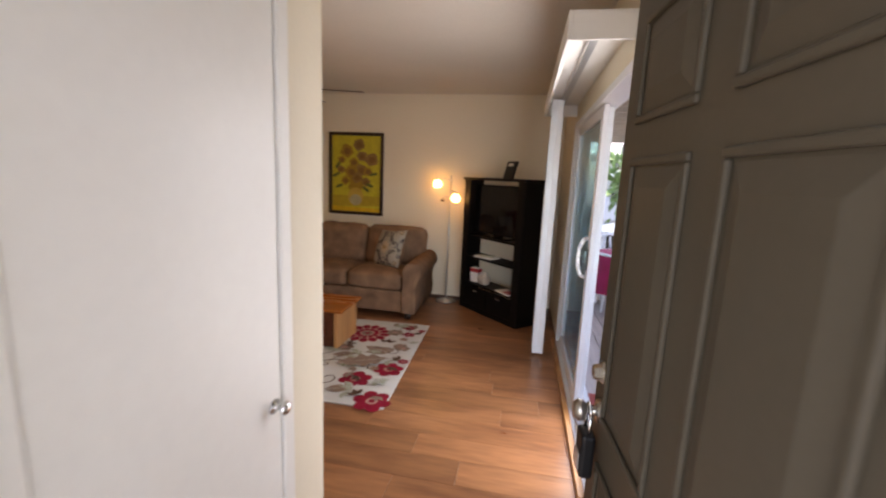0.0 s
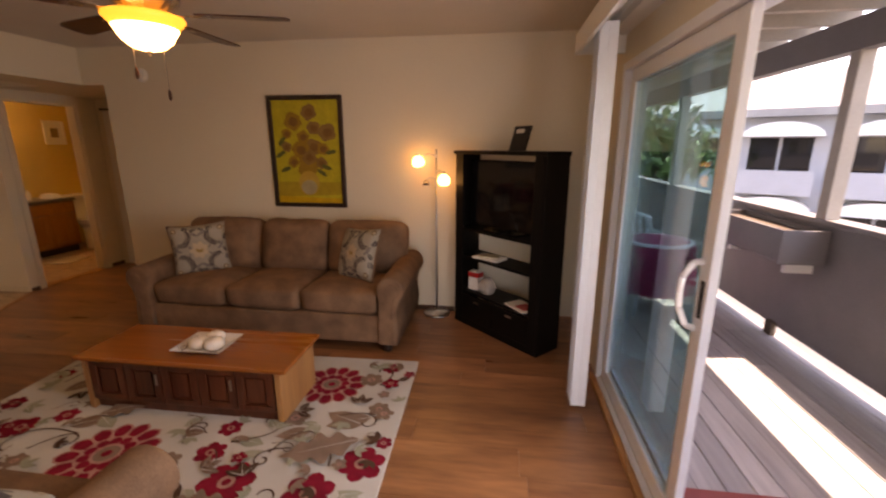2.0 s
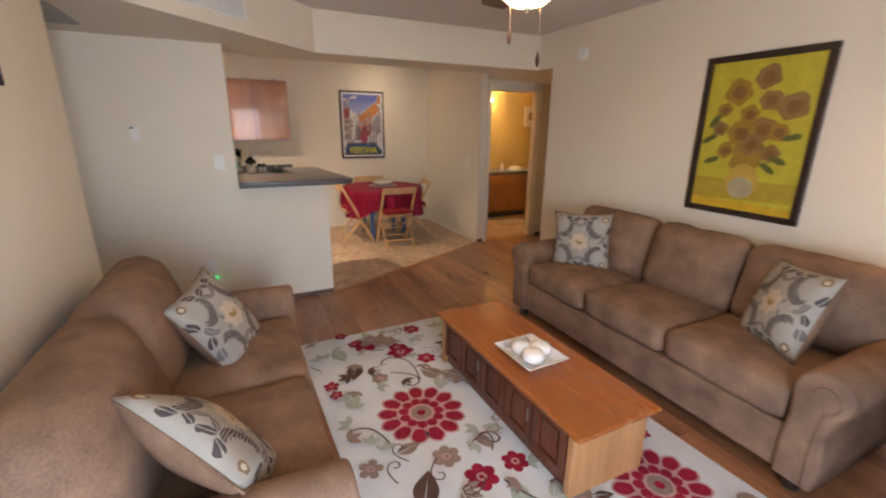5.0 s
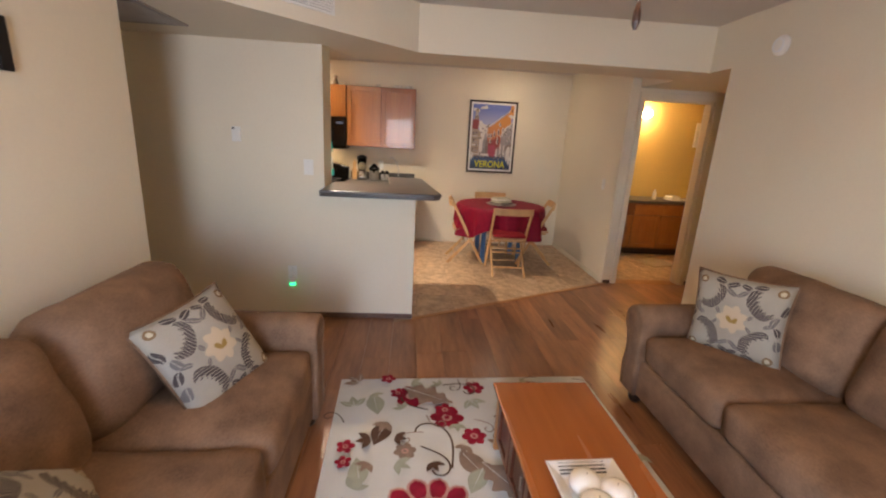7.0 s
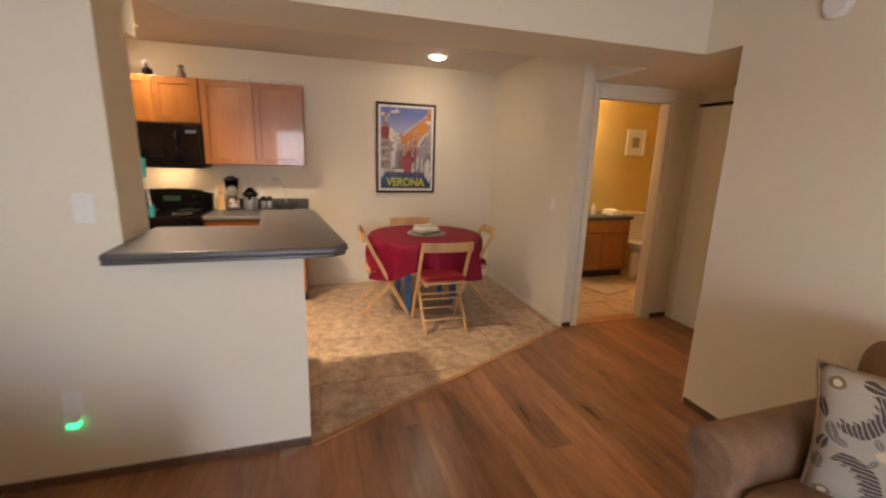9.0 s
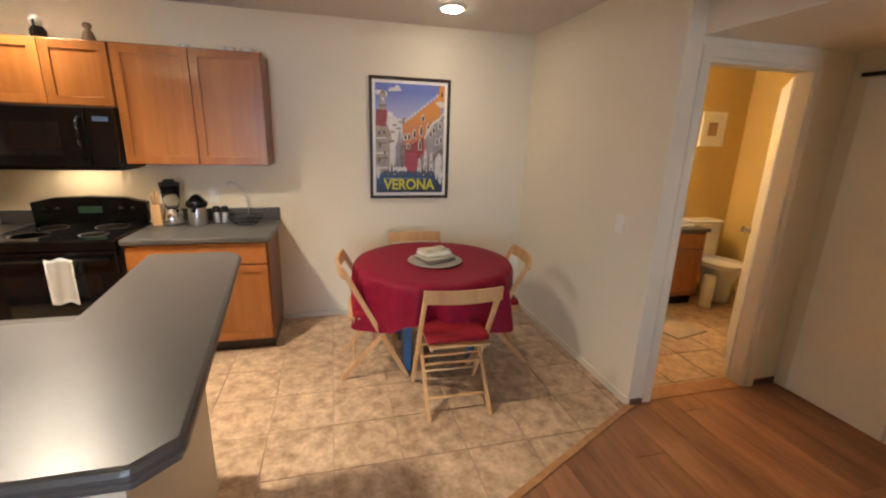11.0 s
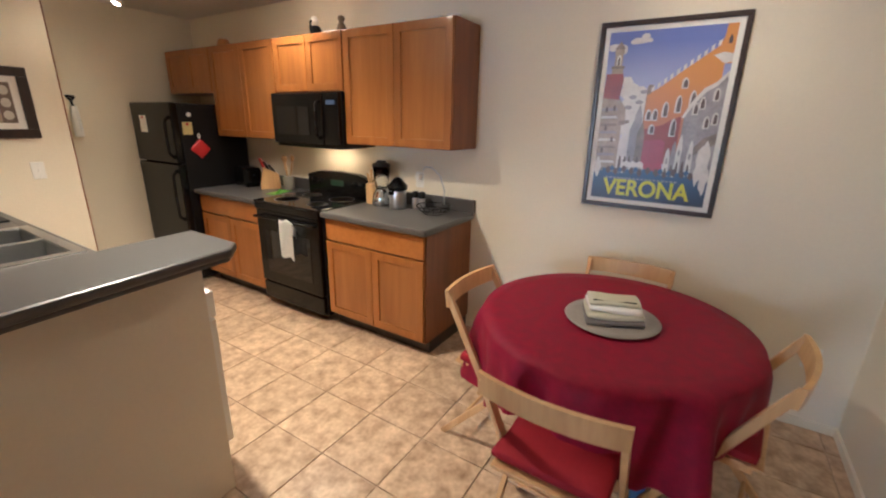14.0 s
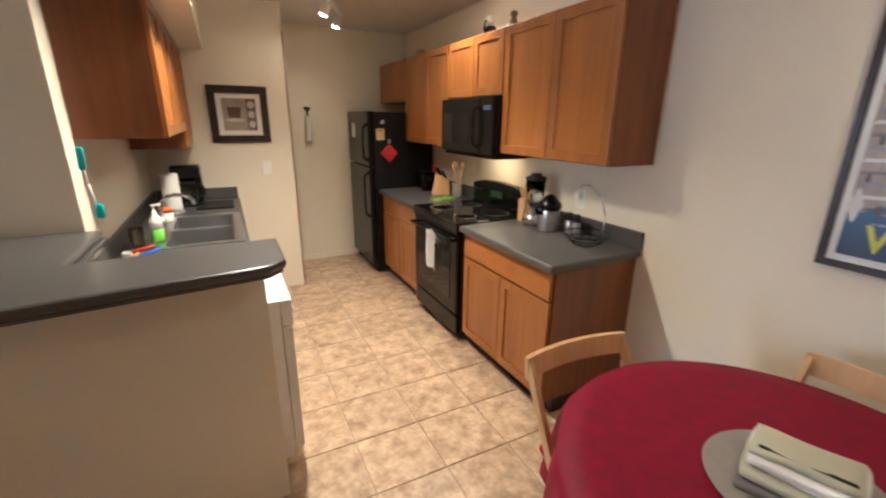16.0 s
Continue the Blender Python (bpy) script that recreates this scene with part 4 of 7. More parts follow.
# ---------------------------------------------------------------- pictures and wall fittings
def framed(name, label, category, m, w, h, rim, depth, frame_mat):
    """Frame in the x-z plane, looking towards -y; origin at its lower left."""
    p = thing(name, label, category, m)
    part("frame", bb((0, -depth, 0, w, 0, rim), (0, -depth, h - rim, w, 0, h), (0, -depth, rim, rim, 0, h - rim), (w - rim, -depth, rim, w, 0, h - rim), bevel=.004), frame_mat, p)
    return p


def flat(parent, name, pts, y, material, label=""):
    t = bmesh.new()
    f = t.faces.new([t.verts.new((x, -y, z)) for x, z in pts])
    if f.normal.y > 0:
        f.normal_flip()
    return part(name, merge(bmesh.new(), t), material, parent, label)


def ell(cx, cz, rx, rz, n=18, wob=0., turn=0.):
    return [(cx + (rx * (1 + wob * math.sin(5 * a + cx * 40))) * math.cos(a) * math.cos(turn) - rz * math.sin(a) * math.sin(turn), cz + rx * math.cos(a) * math.sin(turn) + rz * (1 + wob * math.cos(4 * a + cz * 30)) * math.sin(a) * math.cos(turn)) for a in [2 * math.pi * k / n for k in range(n)]]


def ink(name, col, var=.12):
    return mat(name, col, .35, var=var, scale=14, fine=60, bump=.03)


sf = framed("sunflower_picture", "framed print of sunflowers in a vase, yellow on yellow", "picture", pose(-.47, YN, 1.01), .727, 1.03, .04, .03, FRAMEB)
YEL, OCH, TANF, OLV, GOLD = ink("print_yellow", (.52, .45, .035)), ink("print_ochre", (.33, .2, .025)), ink("print_tan", (.27, .16, .05)), ink("print_olive", (.12, .13, .03)), ink("print_gold", (.6, .38, .02))
part("print", bb((.04, -.012, .04, .687, -.004, .99)), YEL, sf)
flat(sf, "table_band", [(.04, .10), (.687, .12), (.687, .24), (.04, .24)], .0135, ink("print_mustard", (.42, .31, .03)))
flat(sf, "foot_band", [(.04, .04), (.687, .04), (.687, .085), (.04, .105)], .014, GOLD)
flat(sf, "stem", ell(.36, .42, .10, .2, 14, .2), .0142, OCH)
flat(sf, "vase", ell(.36, .23, .105, .115), .0148, ink("print_vase", (.5, .33, .06)))
flat(sf, "vase_foot", ell(.36, .19, .08, .07), .0152, ink("print_vase_pale", (.42, .36, .22)))
for k, (x, z, r) in enumerate(((.40, .88, .075), (.24, .80, .085), (.44, .74, .065), (.17, .69, .05), (.57, .70, .085), (.33, .66, .06), (.43, .57, .075), (.30, .54, .085), (.16, .57, .05), (.52, .55, .06), (.38, .47, .07), (.22, .43, .055), (.50, .42, .055))):
    flat(sf, "flower", ell(x, z, r, r * .95, 22, .12), .0156 + k * .0003, (TANF, OCH)[k % 2])
    flat(sf, "flower_heart", ell(x + .006, z - .004, r * .55, r * .5, 14, .08), .0205 + k * .0002, ink("print_heart", (.22, .11, .03)) if k == 0 else bpy.data.materials["print_heart"])
for x, z, a in ((.10, .50, .5), (.55, .38, -.3), (.14, .36, .4), (.60, .52, .2), (.12, .62, .9), (.50, .33, -.6)):
    flat(sf, "petal_leaf", ell(x, z, .055, .02, 12, .15, a), .0235, OLV)

sm = thing("smoke_detector", "round white smoke detector on the wall", "smoke detector", pose(-1.73, YN, 2.245, 90))
bm = bmesh.new()
lathe(bm, [(.062, 0), (.062, .018), (.052, .03), (.03, .034), (0, .035)], 28)
part("case", bm, WHITE, sm, smooth=True)
bm = bmesh.new()
lathe(bm, [(.045, .029), (.046, .033), (.04, .0335)], 28)
part("vent_ring", bm, PVC, sm)


def plate(name, label, category, m, toggles=1, w=.075, outlet=False, mt=WHITE):
    p = thing(name, label, category, m)
    part("cover_plate", bb((-w / 2, -.006, -.06, w / 2, 0, .06), bevel=.003), mt, p)
    for k in range(toggles):
        x = (k - (toggles - 1) / 2) * .045
        if outlet:
            for z in (-.022, .022):
                part("socket", bb((x - .016, -.0075, z - .014, x + .016, -.005, z + .014), bevel=.003), PAPER, p)
        else:
            part("toggle", bb((x - .006, -.014, -.012, x + .006, -.005, .012), bevel=.002), mt, p)
    for z in (-.045, .045):
        bm = bmesh.new()
        rod(bm, (0, -.0075, z), (0, -.005, z), .003, .003, 8)
        part("screw", bm, STEEL, p)
    return p


plate("light_switch", "white light switch on the kitchen wall end", "light switch", pose(XW, 3.80, 1.275, 0, 0, 90))
plate("light_switch", "white double light switch beside the glass door", "light switch", pose(XE, 3.59, 1.15, 0, 0, -90), 2, .1)
plate("light_switch", "white light switch on the dining side wall", "light switch", pose(-3.75, YD, 1.12))
plate("light_switch", "white light switch on the kitchen end wall", "light switch", pose(-3.55, 2.0, 1.165, 0, 0, 180))
plate("wall_outlet", "white wall outlet low on the dining back wall", "outlet", pose(XK, 6.68, .41, 0, 0, 90), outlet=True)
th = thing("thermostat", "small white thermostat on the living room wall", "thermostat", pose(XW, 3.27, 1.50, 0, 0, 90))
part("case", bb((-.032, -.022, -.055, .032, 0, .055), bevel=.005), WHITE, th)
part("sensor", bb((-.026, -.024, .036, -.008, -.021, .05), bevel=.001), BLACKM, th)
ol = plate("wall_outlet", "white wall outlet low on the living room wall", "outlet", pose(XW, 3.645, .40, 0, 0, 90), outlet=True)
nl = thing("night_light", "small plug-in night light glowing green", "night light", pose(XW, 3.645, .335, 0, 0, 90))
part("body", bb((-.02, -.03, -.02, .02, -.006, .04), bevel=.006), WHITE, nl)
part("glow_cap", bb((-.024, -.034, -.045, .024, -.008, -.018), bevel=.006), lamp_glow("green_glow", (.03, .75, .2), .12, (.1, .6, .2)), nl, "glowing green cap")
pc = thing("purple_card", "small purple paper card taped to the wall", "card", pose(XE, 3.585, 1.632, 0, 0, -90))
part("card", bb((-.068, -.002, -.028, .068, 0, .028)), PLUM, pc)
# iron words on the closet wall
sg = thing("metal_sign", "dark cut-metal lettering hung on the wall", "wall sign", pose(-.35, 3.18, 1.70, 0, 0, 180))
for k, (x, w, h) in enumerate(((-.31, .05, .19), (-.24, .05, .15), (-.16, .06, .2), (-.07, .05, .14), (.0, .06, .17), (.08, .05, .2), (.15, .06, .15), (.23, .05, .18))):
    part("bar", bb((x, -.018, 0, x + w, -.006, h), bevel=.003), BLACKM, sg)
part("backing_rail", bb((-.32, -.006, .02, .29, 0, .05)), BLACKM, sg)
part("backing_rail", bb((-.32, -.006, .09, .29, 0, .12)), BLACKM, sg)


# ---------------------------------------------------------------- air vents
VM = Matrix.Translation((-1.42, 3.65, 2.335)) @ pose(0, 0, 0, 0, 0, 135) @ pose(.36, 0, 0)
av = thing("air_vent", "white louvred supply vent on the duct box", "vent", VM)
part("frame", bb((-.27, -.012, -.085, .27, .0, -.07), (-.27, -.012, .07, .27, 0, .085), (-.27, -.012, -.07, -.255, 0, .07), (.255, -.012, -.07, .27, 0, .07), (-.09, -.012, -.07, -.08, 0, .07), (.08, -.012, -.07, .09, 0, .07), bevel=.002), WHITE, av)
part("backing", bb((-.255, -.004, -.07, .255, -.002, .07)), PLATE, av)
for k in range(9):
    z = -.06 + .015 * k
    part("slat", merge(bmesh.new(), bb((-.255, -.001, -.006, .255, .001, .006)), pose(0, -.008, z, 35)), WHITE, av)
rv = thing("return_vent", "dark return-air grille under the duct box", "vent", pose(-1.75, 2.95, SOFFIT))
part("frame", bb((-.26, -.2, -.012, .26, -.17, 0), (-.26, .17, -.012, .26, .2, 0), (-.26, -.17, -.012, -.23, .17, 0), (.23, -.17, -.012, .26, .17, 0), bevel=.002), PLATE, rv)
part("backing", bb((-.23, -.17, -.004, .23, .17, -.001)), BLACKM, rv)
for k in range(12):
    part("slat", merge(bmesh.new(), bb((-.23, -.008, -.001, .23, .008, .001)), pose(0, -.155 + .028 * k, -.008, 35)), PLATE, rv)


# ---------------------------------------------------------------- kitchen cabinets
def shaker(parent, x0, z0, x1, z1, y, t=.019, rail=.055):
    """A framed cabinet door in the x-z plane whose face lies at -y, with a sunk panel."""
    b = bmesh.new()
    v = {}
    for d, yy in ((0, y), (1, y - t)):
        for e in (0, 1):
            r = rail * e
            for k, (xx, zz) in enumerate(((x0 + r, z0 + r), (x1 - r, z0 + r), (x1 - r, z1 - r), (x0 + r, z1 - r))):
                v[d, e, k] = b.verts.new((xx, yy, zz))
    for k in range(4):
        j = (k + 1) % 4
        for d in (0, 1):
            b.faces.new((v[d, 0, k], v[d, 0, j], v[d, 1, j], v[d, 1, k]))
        for e in (0, 1):
            b.faces.new((v[0, e, k], v[0, e, j], v[1, e, j], v[1, e, k]))
    bmesh.ops.recalc_face_normals(b, faces=b.faces[:])
    bmesh.ops.bevel(b, geom=[q for q in b.edges if all(abs(w.co.y - y + t) < 1e-5 for w in q.verts)], offset=.0025, segments=2, profile=.5, affect="EDGES")
    door = part("door", merge(bmesh.new(), b), CAB, parent)
    part("panel", bb((x0 + rail, y - t * .45, z0 + rail, x1 - rail, y - .001, z1 - rail)), CAB, door)
    return door


def base_cabinet(m, w, label, doors=2, drawer=True, side=None, top_z=.872):
    c = thing("base_cabinet", label, "cabinet", m, "maple base cabinets")
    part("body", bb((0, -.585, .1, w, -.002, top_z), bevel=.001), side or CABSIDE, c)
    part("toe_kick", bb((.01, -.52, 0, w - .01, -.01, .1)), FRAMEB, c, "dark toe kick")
    top = .86
    if drawer:
        part("drawer_front", bb((.012, -.605, .705, w - .012, -.586, .86), bevel=.004), CABH, c)
        top = .692
    dw = (w - .024 - .006 * (doors - 1)) / doors
    for k in range(doors):
        x = .012 + k * (dw + .006)
        shaker(c, x, .115, x + dw, top, -.586)
    return c


def wall_cabinet(m, w, h, d, label, doors=2):
    c = thing("wall_cabinet", label, "cabinet", m, "maple wall cabinets")
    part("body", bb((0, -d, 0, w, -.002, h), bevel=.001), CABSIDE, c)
    dw = (w - .012 - .005 * (doors - 1)) / doors
    for k in range(doors):
        x = .006 + k * (dw + .005)
        shaker(c, x, .006, x + dw, h - .006, -d)
    return c


WM = lambda y, z=0: pose(XK, y, z, 0, 0, 90)      # against the west wall: local x runs along +y
EM = lambda y, z=0: pose(XKE, y, z, 0, 0, -90)  # against the kitchen face of the half wall: local x runs along -y
base_cabinet(WM(3.722), .905, "stained maple base cabinet with drawer and two doors")
base_cabinet(WM(2.05), .905, "stained maple base cabinet between range and fridge")
wall_cabinet(WM(3.72, 1.38), .92, .78, .32, "stained maple two-door wall cabinet")
wall_cabinet(WM(2.957, 1.752), .76, .408, .32, "short stained maple cabinet above the microwave")
wall_cabinet(WM(2.05, 1.38), .904, .78, .32, "stained maple two-door wall cabinet beside the microwave")
wall_cabinet(WM(1.29, 1.76), .757, .40, .32, "stained maple cabinet above the fridge")


def counter(name, label, x0, y0, x1, y1, z0, z1, splash=()):
    c = thing(name, label, "countertop")
    part("slab", bb((x0, y0, z0, x1, y1, z1), bevel=.012), LAMIN, c)
    for q in splash:
        part("backsplash", bb(q, bevel=.005), LAMIN, c)
    return c


counter("countertop", "speckled grey laminate countertop with backsplash", XK + .001, 3.724, -4.575, 4.655, .872, .914, [(XK + .001, 3.724, .914, XK + .021, 4.655, 1.015)])
counter("countertop", "speckled grey laminate countertop beside the range", XK + .001, 2.046, -4.575, 2.955, .872, .914, [(XK + .001, 2.046, .914, XK + .021, 2.955, 1.015)])
bar = thing("bar_counter", "raised grey laminate breakfast bar on the half wall", "countertop")
bm = bmesh.new()
prism(bm, [(-2.10, 3.925), (-2.10, 4.79), (-2.16, 4.85), (-3.31, 4.72), (-3.37, 4.66), (-3.37, 4.36), (-2.72, 4.42), (-2.72, 3.925)], 1.098, 1.132, bevel=.012)
part("slab", bm, LAMIN, bar)
bm = bmesh.new()
prism(bm, [(-2.112, 3.925), (-2.112, 4.784), (-2.166, 4.838), (-3.306, 4.708), (-3.358, 4.656), (-3.358, 4.372), (-2.732, 4.43), (-2.732, 3.925)], 1.083, 1.098, bevel=.004)
part("edge_apron", bm, LAMIN, bar, "set-back laminate edge under the slab")

# sink run behind the bar
sk = base_cabinet(EM(3.78), 1.77, "stained maple sink base cabinets", 4, True, top_z=.735)
dwm = thing("dishwasher", "white dishwasher at the end of the sink counter", "dishwasher", EM(4.395))
part("body", bb((0, -.69, .08, .6, -.002, .868)), WHITE, dwm)
dd = part("door", bb((.004, -.735, .12, .596, -.692, .74), bevel=.006), WHITE, dwm)
part("control_panel", bb((.004, -.74, .75, .596, -.692, .866), bevel=.006), WHITE, dwm)
part("door_handle", bb((.1, -.755, .765, .5, -.741, .785), bevel=.004), WHITE, dd)
sc = thing("sink_countertop", "grey laminate sink counter with a low backsplash", "countertop")
SX0, SX1, SY0, SY1 = -3.25, -2.80, 2.70, 3.52
part("slab", bb((-3.295, 2.003, .872, SX0, 4.395, .914), (SX1, 2.003, .872, XKE - .001, 4.395, .914), (SX0, 2.003, .872, SX1, SY0, .914), (SX0, SY1, .872, SX1, 4.395, .914), bevel=.004), LAMIN, sc)
part("backsplash", bb((-3.285, 2.001, .914, XKE - .021, 2.021, 1.015), (XKE - .021, 2.021, .914, XKE - .001, 4.39, 1.015), bevel=.004), LAMIN, sc)
sink = thing("kitchen_sink", "stainless double-bowl kitchen sink", "sink")
part("rim", bb((SX0 - .02, SY0 - .02, .914, SX0 + .03, SY1 + .02, .92), (SX1 - .07, SY0 - .02, .914, SX1 + .02, SY1 + .02, .92), (SX0 + .03, SY0 - .02, .914, SX1 - .07, SY0 + .03, .92), (SX0 + .03, SY1 - .03, .914, SX1 - .07, SY1 + .02, .92), (SX0 + .03, 3.095, .905, SX1 - .07, 3.125, .92), bevel=.002), SINKST, sink)
for y0, y1 in ((SY0 + .03, 3.095), (3.125, SY1 - .03)):
    x0, x1 = SX0 + .03, SX1 - .07
    part("bowl", bb((x0, y0, .74, x1, y1, .745), (x0, y0, .745, x0 + .005, y1, .914), (x1 - .005, y0, .745, x1, y1, .914), (x0 + .005, y0, .745, x1 - .005, y0 + .005, .914), (x0 + .005, y1 - .005, .745, x1 - .005, y1, .914)), SINKST, sink)
fc = thing("faucet", "chrome kitchen faucet behind the sink", "faucet", pose(-2.81, 3.0, .92))
bm = bmesh.new()
lathe(bm, [(.03, 0), (.03, .02), (.02, .035), (.017, .08)], 18)
part("body", bm, CHROME, fc, smooth=True)
bm = bmesh.new()
tube(bm, [(0, 0, .07), (-.02, 0, .16), (-.07, 0, .2), (-.14, 0, .2), (-.19, 0, .17), (-.2, 0, .135)], .012, 12)
part("spout", bm, CHROME, fc, smooth=True)
bm = bmesh.new()
tube(bm, [(0, 0, .08), (.01, .03, .11), (.02, .09, .13)], .007)
part("lever", bm, CHROME, fc, smooth=True)

wall_cabinet(EM(3.78, 1.50), 1.18, .61, .33, "stained maple wall cabinet over the sink run", 3)
wall_cabinet(EM(2.59, 1.38), .58, .73, .33, "lower stained maple wall cabinet over the coffee maker", 2)
# ceiling drop above those cabinets
structure("ceiling_drop_kitchen", bb((-3.17, 2.0, 2.112, XKE, 3.80, ZC - .002)), PAINT, "cream box over the sink wall cabinets", "ceiling")

# ---------------------------------------------------------------- range, microwave, fridge
rg = thing("range", "black electric range with a glass cooktop", "range", WM(2.962))
W = .752
part("body", bb((0, -.60, .06, W, -.002, .905), bevel=.003), BLACKM, rg)
part("cooktop", bb((-.002, -.655, .905, W + .002, -.06, .922), bevel=.005), BLACKGL, rg, "black glass cooktop")
od = part("oven_door", bb((.012, -.645, .235, W - .012, -.602, .845), bevel=.008), BLACK, rg)
part("oven_window", bb((.11, -.648, .33, W - .11, -.644, .69)), BLACKGL, od)
bm = bmesh.new()
tube(bm, [(.05, -.648, .79), (.05, -.69, .80), (W - .05, -.69, .80), (W - .05, -.648, .79)], .012, 10)
part("oven_handle", bm, BLACK, od, smooth=True)
part("control_strip", bb((.005, -.65, .85, W - .005, -.602, .903), bevel=.006), BLACK, rg)
part("storage_drawer", bb((.012, -.64, .075, W - .012, -.602, .222), bevel=.008), BLACK, rg)
bm = bmesh.new()
prism(bm, [(.01, .922), (W - .01, .922), (W - .005, 1.08), (W * .8, 1.115), (W / 2, 1.125), (W * .2, 1.115), (.005, 1.08)], .02, .085, Matrix(((1, 0, 0, 0), (0, 0, -1, 0), (0, 1, 0, 0), (0, 0, 0, 1))), bevel=.008)
bp = part("backguard", bm, BLACK, rg)
for x in (.09, .17, .58, .66):
    bm = bmesh.new()
    lathe(bm, [(.022, 0), (.022, .012), (.018, .022), (0, .023)], 16, pose(x, -.085, 1.03, 90))
    part("knob", bm, BLACK, bp, smooth=True)
part("clock", bb((.30, -.088, 1.0, .45, -.0845, 1.05)), lamp_glow("range_clock", (.12, .7, .25), .0008, (.01, .02, .01)), bp, "dim green clock")
for x, y, r in ((.2, -.48, .1), (.56, -.48, .08), (.2, -.22, .08), (.56, -.22, .1)):
    bm = bmesh.new()
    lathe(bm, [(r - .003, .9222), (r, .9226), (r + .003, .9222)], 28, pose(x, y, 0))
    part("burner_ring", bm, PLATE, rg)
tw = thing("dish_towel", "white dish towel hung over the oven handle", "towel", WM(2.962))
bm = bmesh.new()
t = bmesh.new()
rows = []
for k in range(14):
    u = k / 13
    z = .818 - .30 * max(0, (u - .15) / .85) if u > .15 else .70 + .118 * u / .15
    y = -.706 if u > .15 else -.676
    rows.append([t.verts.new((.375 + .15 * j / 8, y - .006 * math.sin(j * 1.5 + k * .2) * (u > .2), z - .01 * math.sin(j))) for j in range(9)])
for p, q in zip(rows, rows[1:]):
    for j in range(8):
        t.faces.new((p[j], p[j + 1], q[j + 1], q[j]))
bmesh.ops.solidify(t, geom=t.faces[:], thickness=.004)
merge(bm, t)
part("cloth", bm, PAPER, tw, smooth=True)

mw = thing("microwave", "black over-range microwave under the short cabinet", "microwave", WM(2.962, 1.345))
part("body", bb((0, -.36, 0, W, -.002, .405), bevel=.003), BLACKM, mw)
md = part("door", bb((.003, -.40, .02, .585, -.362, .40), bevel=.008), BLACK, mw)
part("window", bb((.06, -.403, .09, .44, -.399, .30)), BLACKGL, md, "dark see-through window")
bm = bmesh.new()
tube(bm, [(.555, -.40, .07), (.555, -.435, .09), (.555, -.44, .2), (.555, -.435, .32), (.555, -.40, .34)], .011, 10)
part("handle", bm, BLACK, md, smooth=True)
kp = part("keypad", bb((.59, -.398, .02, W - .003, -.362, .40), bevel=.006), BLACK, mw)
part("display", bb((.63, -.401, .315, .72, -.397, .345)), lamp_glow("mw_display", (.5, .75, 1), .003, (.02, .02, .03)), kp, "pale lit clock")
part("vent_strip", bb((.0, -.37, -.006, W, -.1, .0)), BLACK, mw)
part("hood_lamp", bb((.2, -.2, -.012, .55, -.1, -.007)), lamp_glow("hood_light", (1, .7, .36), .6), mw, "lit hood lamp under the microwave")

fg = thing("refrigerator", "tall black top-freezer refrigerator with notes on it", "refrigerator", WM(1.275))
part("body", bb((0, -.66, .03, .745, -.03, 1.665), bevel=.006), BLACKM, fg)
part("grille", bb((.02, -.67, .02, .725, -.64, .09)), BLACKM, fg)
for z0, z1 in ((.10, 1.13), (1.142, 1.67)):
    d = part("door", bb((.002, -.725, z0, .743, -.662, z1), bevel=.012), BLACK, fg)
    zm = (z0 + .52, z1 - .05) if z0 < 1 else (z0 + .05, z1 - .12)
    bm = bmesh.new()
    tube(bm, [(.70, -.724, zm[0]), (.70, -.765, zm[0] + .04), (.70, -.77, (zm[0] + zm[1]) / 2), (.70, -.765, zm[1] - .04), (.70, -.724, zm[1])], .013, 10)
    part("handle", bm, BLACK, d, smooth=True)


def note(name, label, category, m, w, h, mt):
    p = thing(name, label, category, m)
    part("sheet", bb((-w / 2, -.002, -h / 2, w / 2, 0, h / 2)), mt, p)
    part("magnet", bb((-.012, -.008, h / 2 - .03, .012, -.002, h / 2 - .008), bevel=.002), RED, p)
    return p


note("paper_note", "white paper note stuck on the freezer door", "note", pose(-4.495, 1.50, 1.48, 0, 0, 90), .12, .15, PAPER)
FS = 2.02
note("paper_note", "yellow paper note stuck on the fridge side", "note", pose(-4.62, FS, 1.45, 0, 0, 180), .085, .11, mat("yellow_note", (.6, .5, .2), .7))
oven_mitt = thing("pot_holder", "red quilted pot holder hanging on the fridge side", "pot holder", pose(-4.705, FS, 1.27, 0, 0, 180))
bm = bmesh.new()
cushion(bm, .135, .135, .02, .01, .006, 5, m=pose(0, -.014, 0, 90, 0, 0) @ pose(0, 0, 0, 0, 0, 45))
part("pad", bm, RED, oven_mitt, smooth=True)
bm = bmesh.new()
tube(bm, [(0, -.012, .09), (-.012, -.012, .115), (0, -.012, .135), (.012, -.012, .115), (0, -.012, .09)], .004, 6)
part("loop", bm, PAPER, oven_mitt)
bm = bmesh.new()
lathe(bm, [(.02, 0), (.02, .006), (.012, .009)], 14, pose(-4.645, FS, 1.57, -90))
hk = thing("fridge_magnet", "small white round magnet on the fridge", "magnet")
part("disc", bm, PAPER, hk)

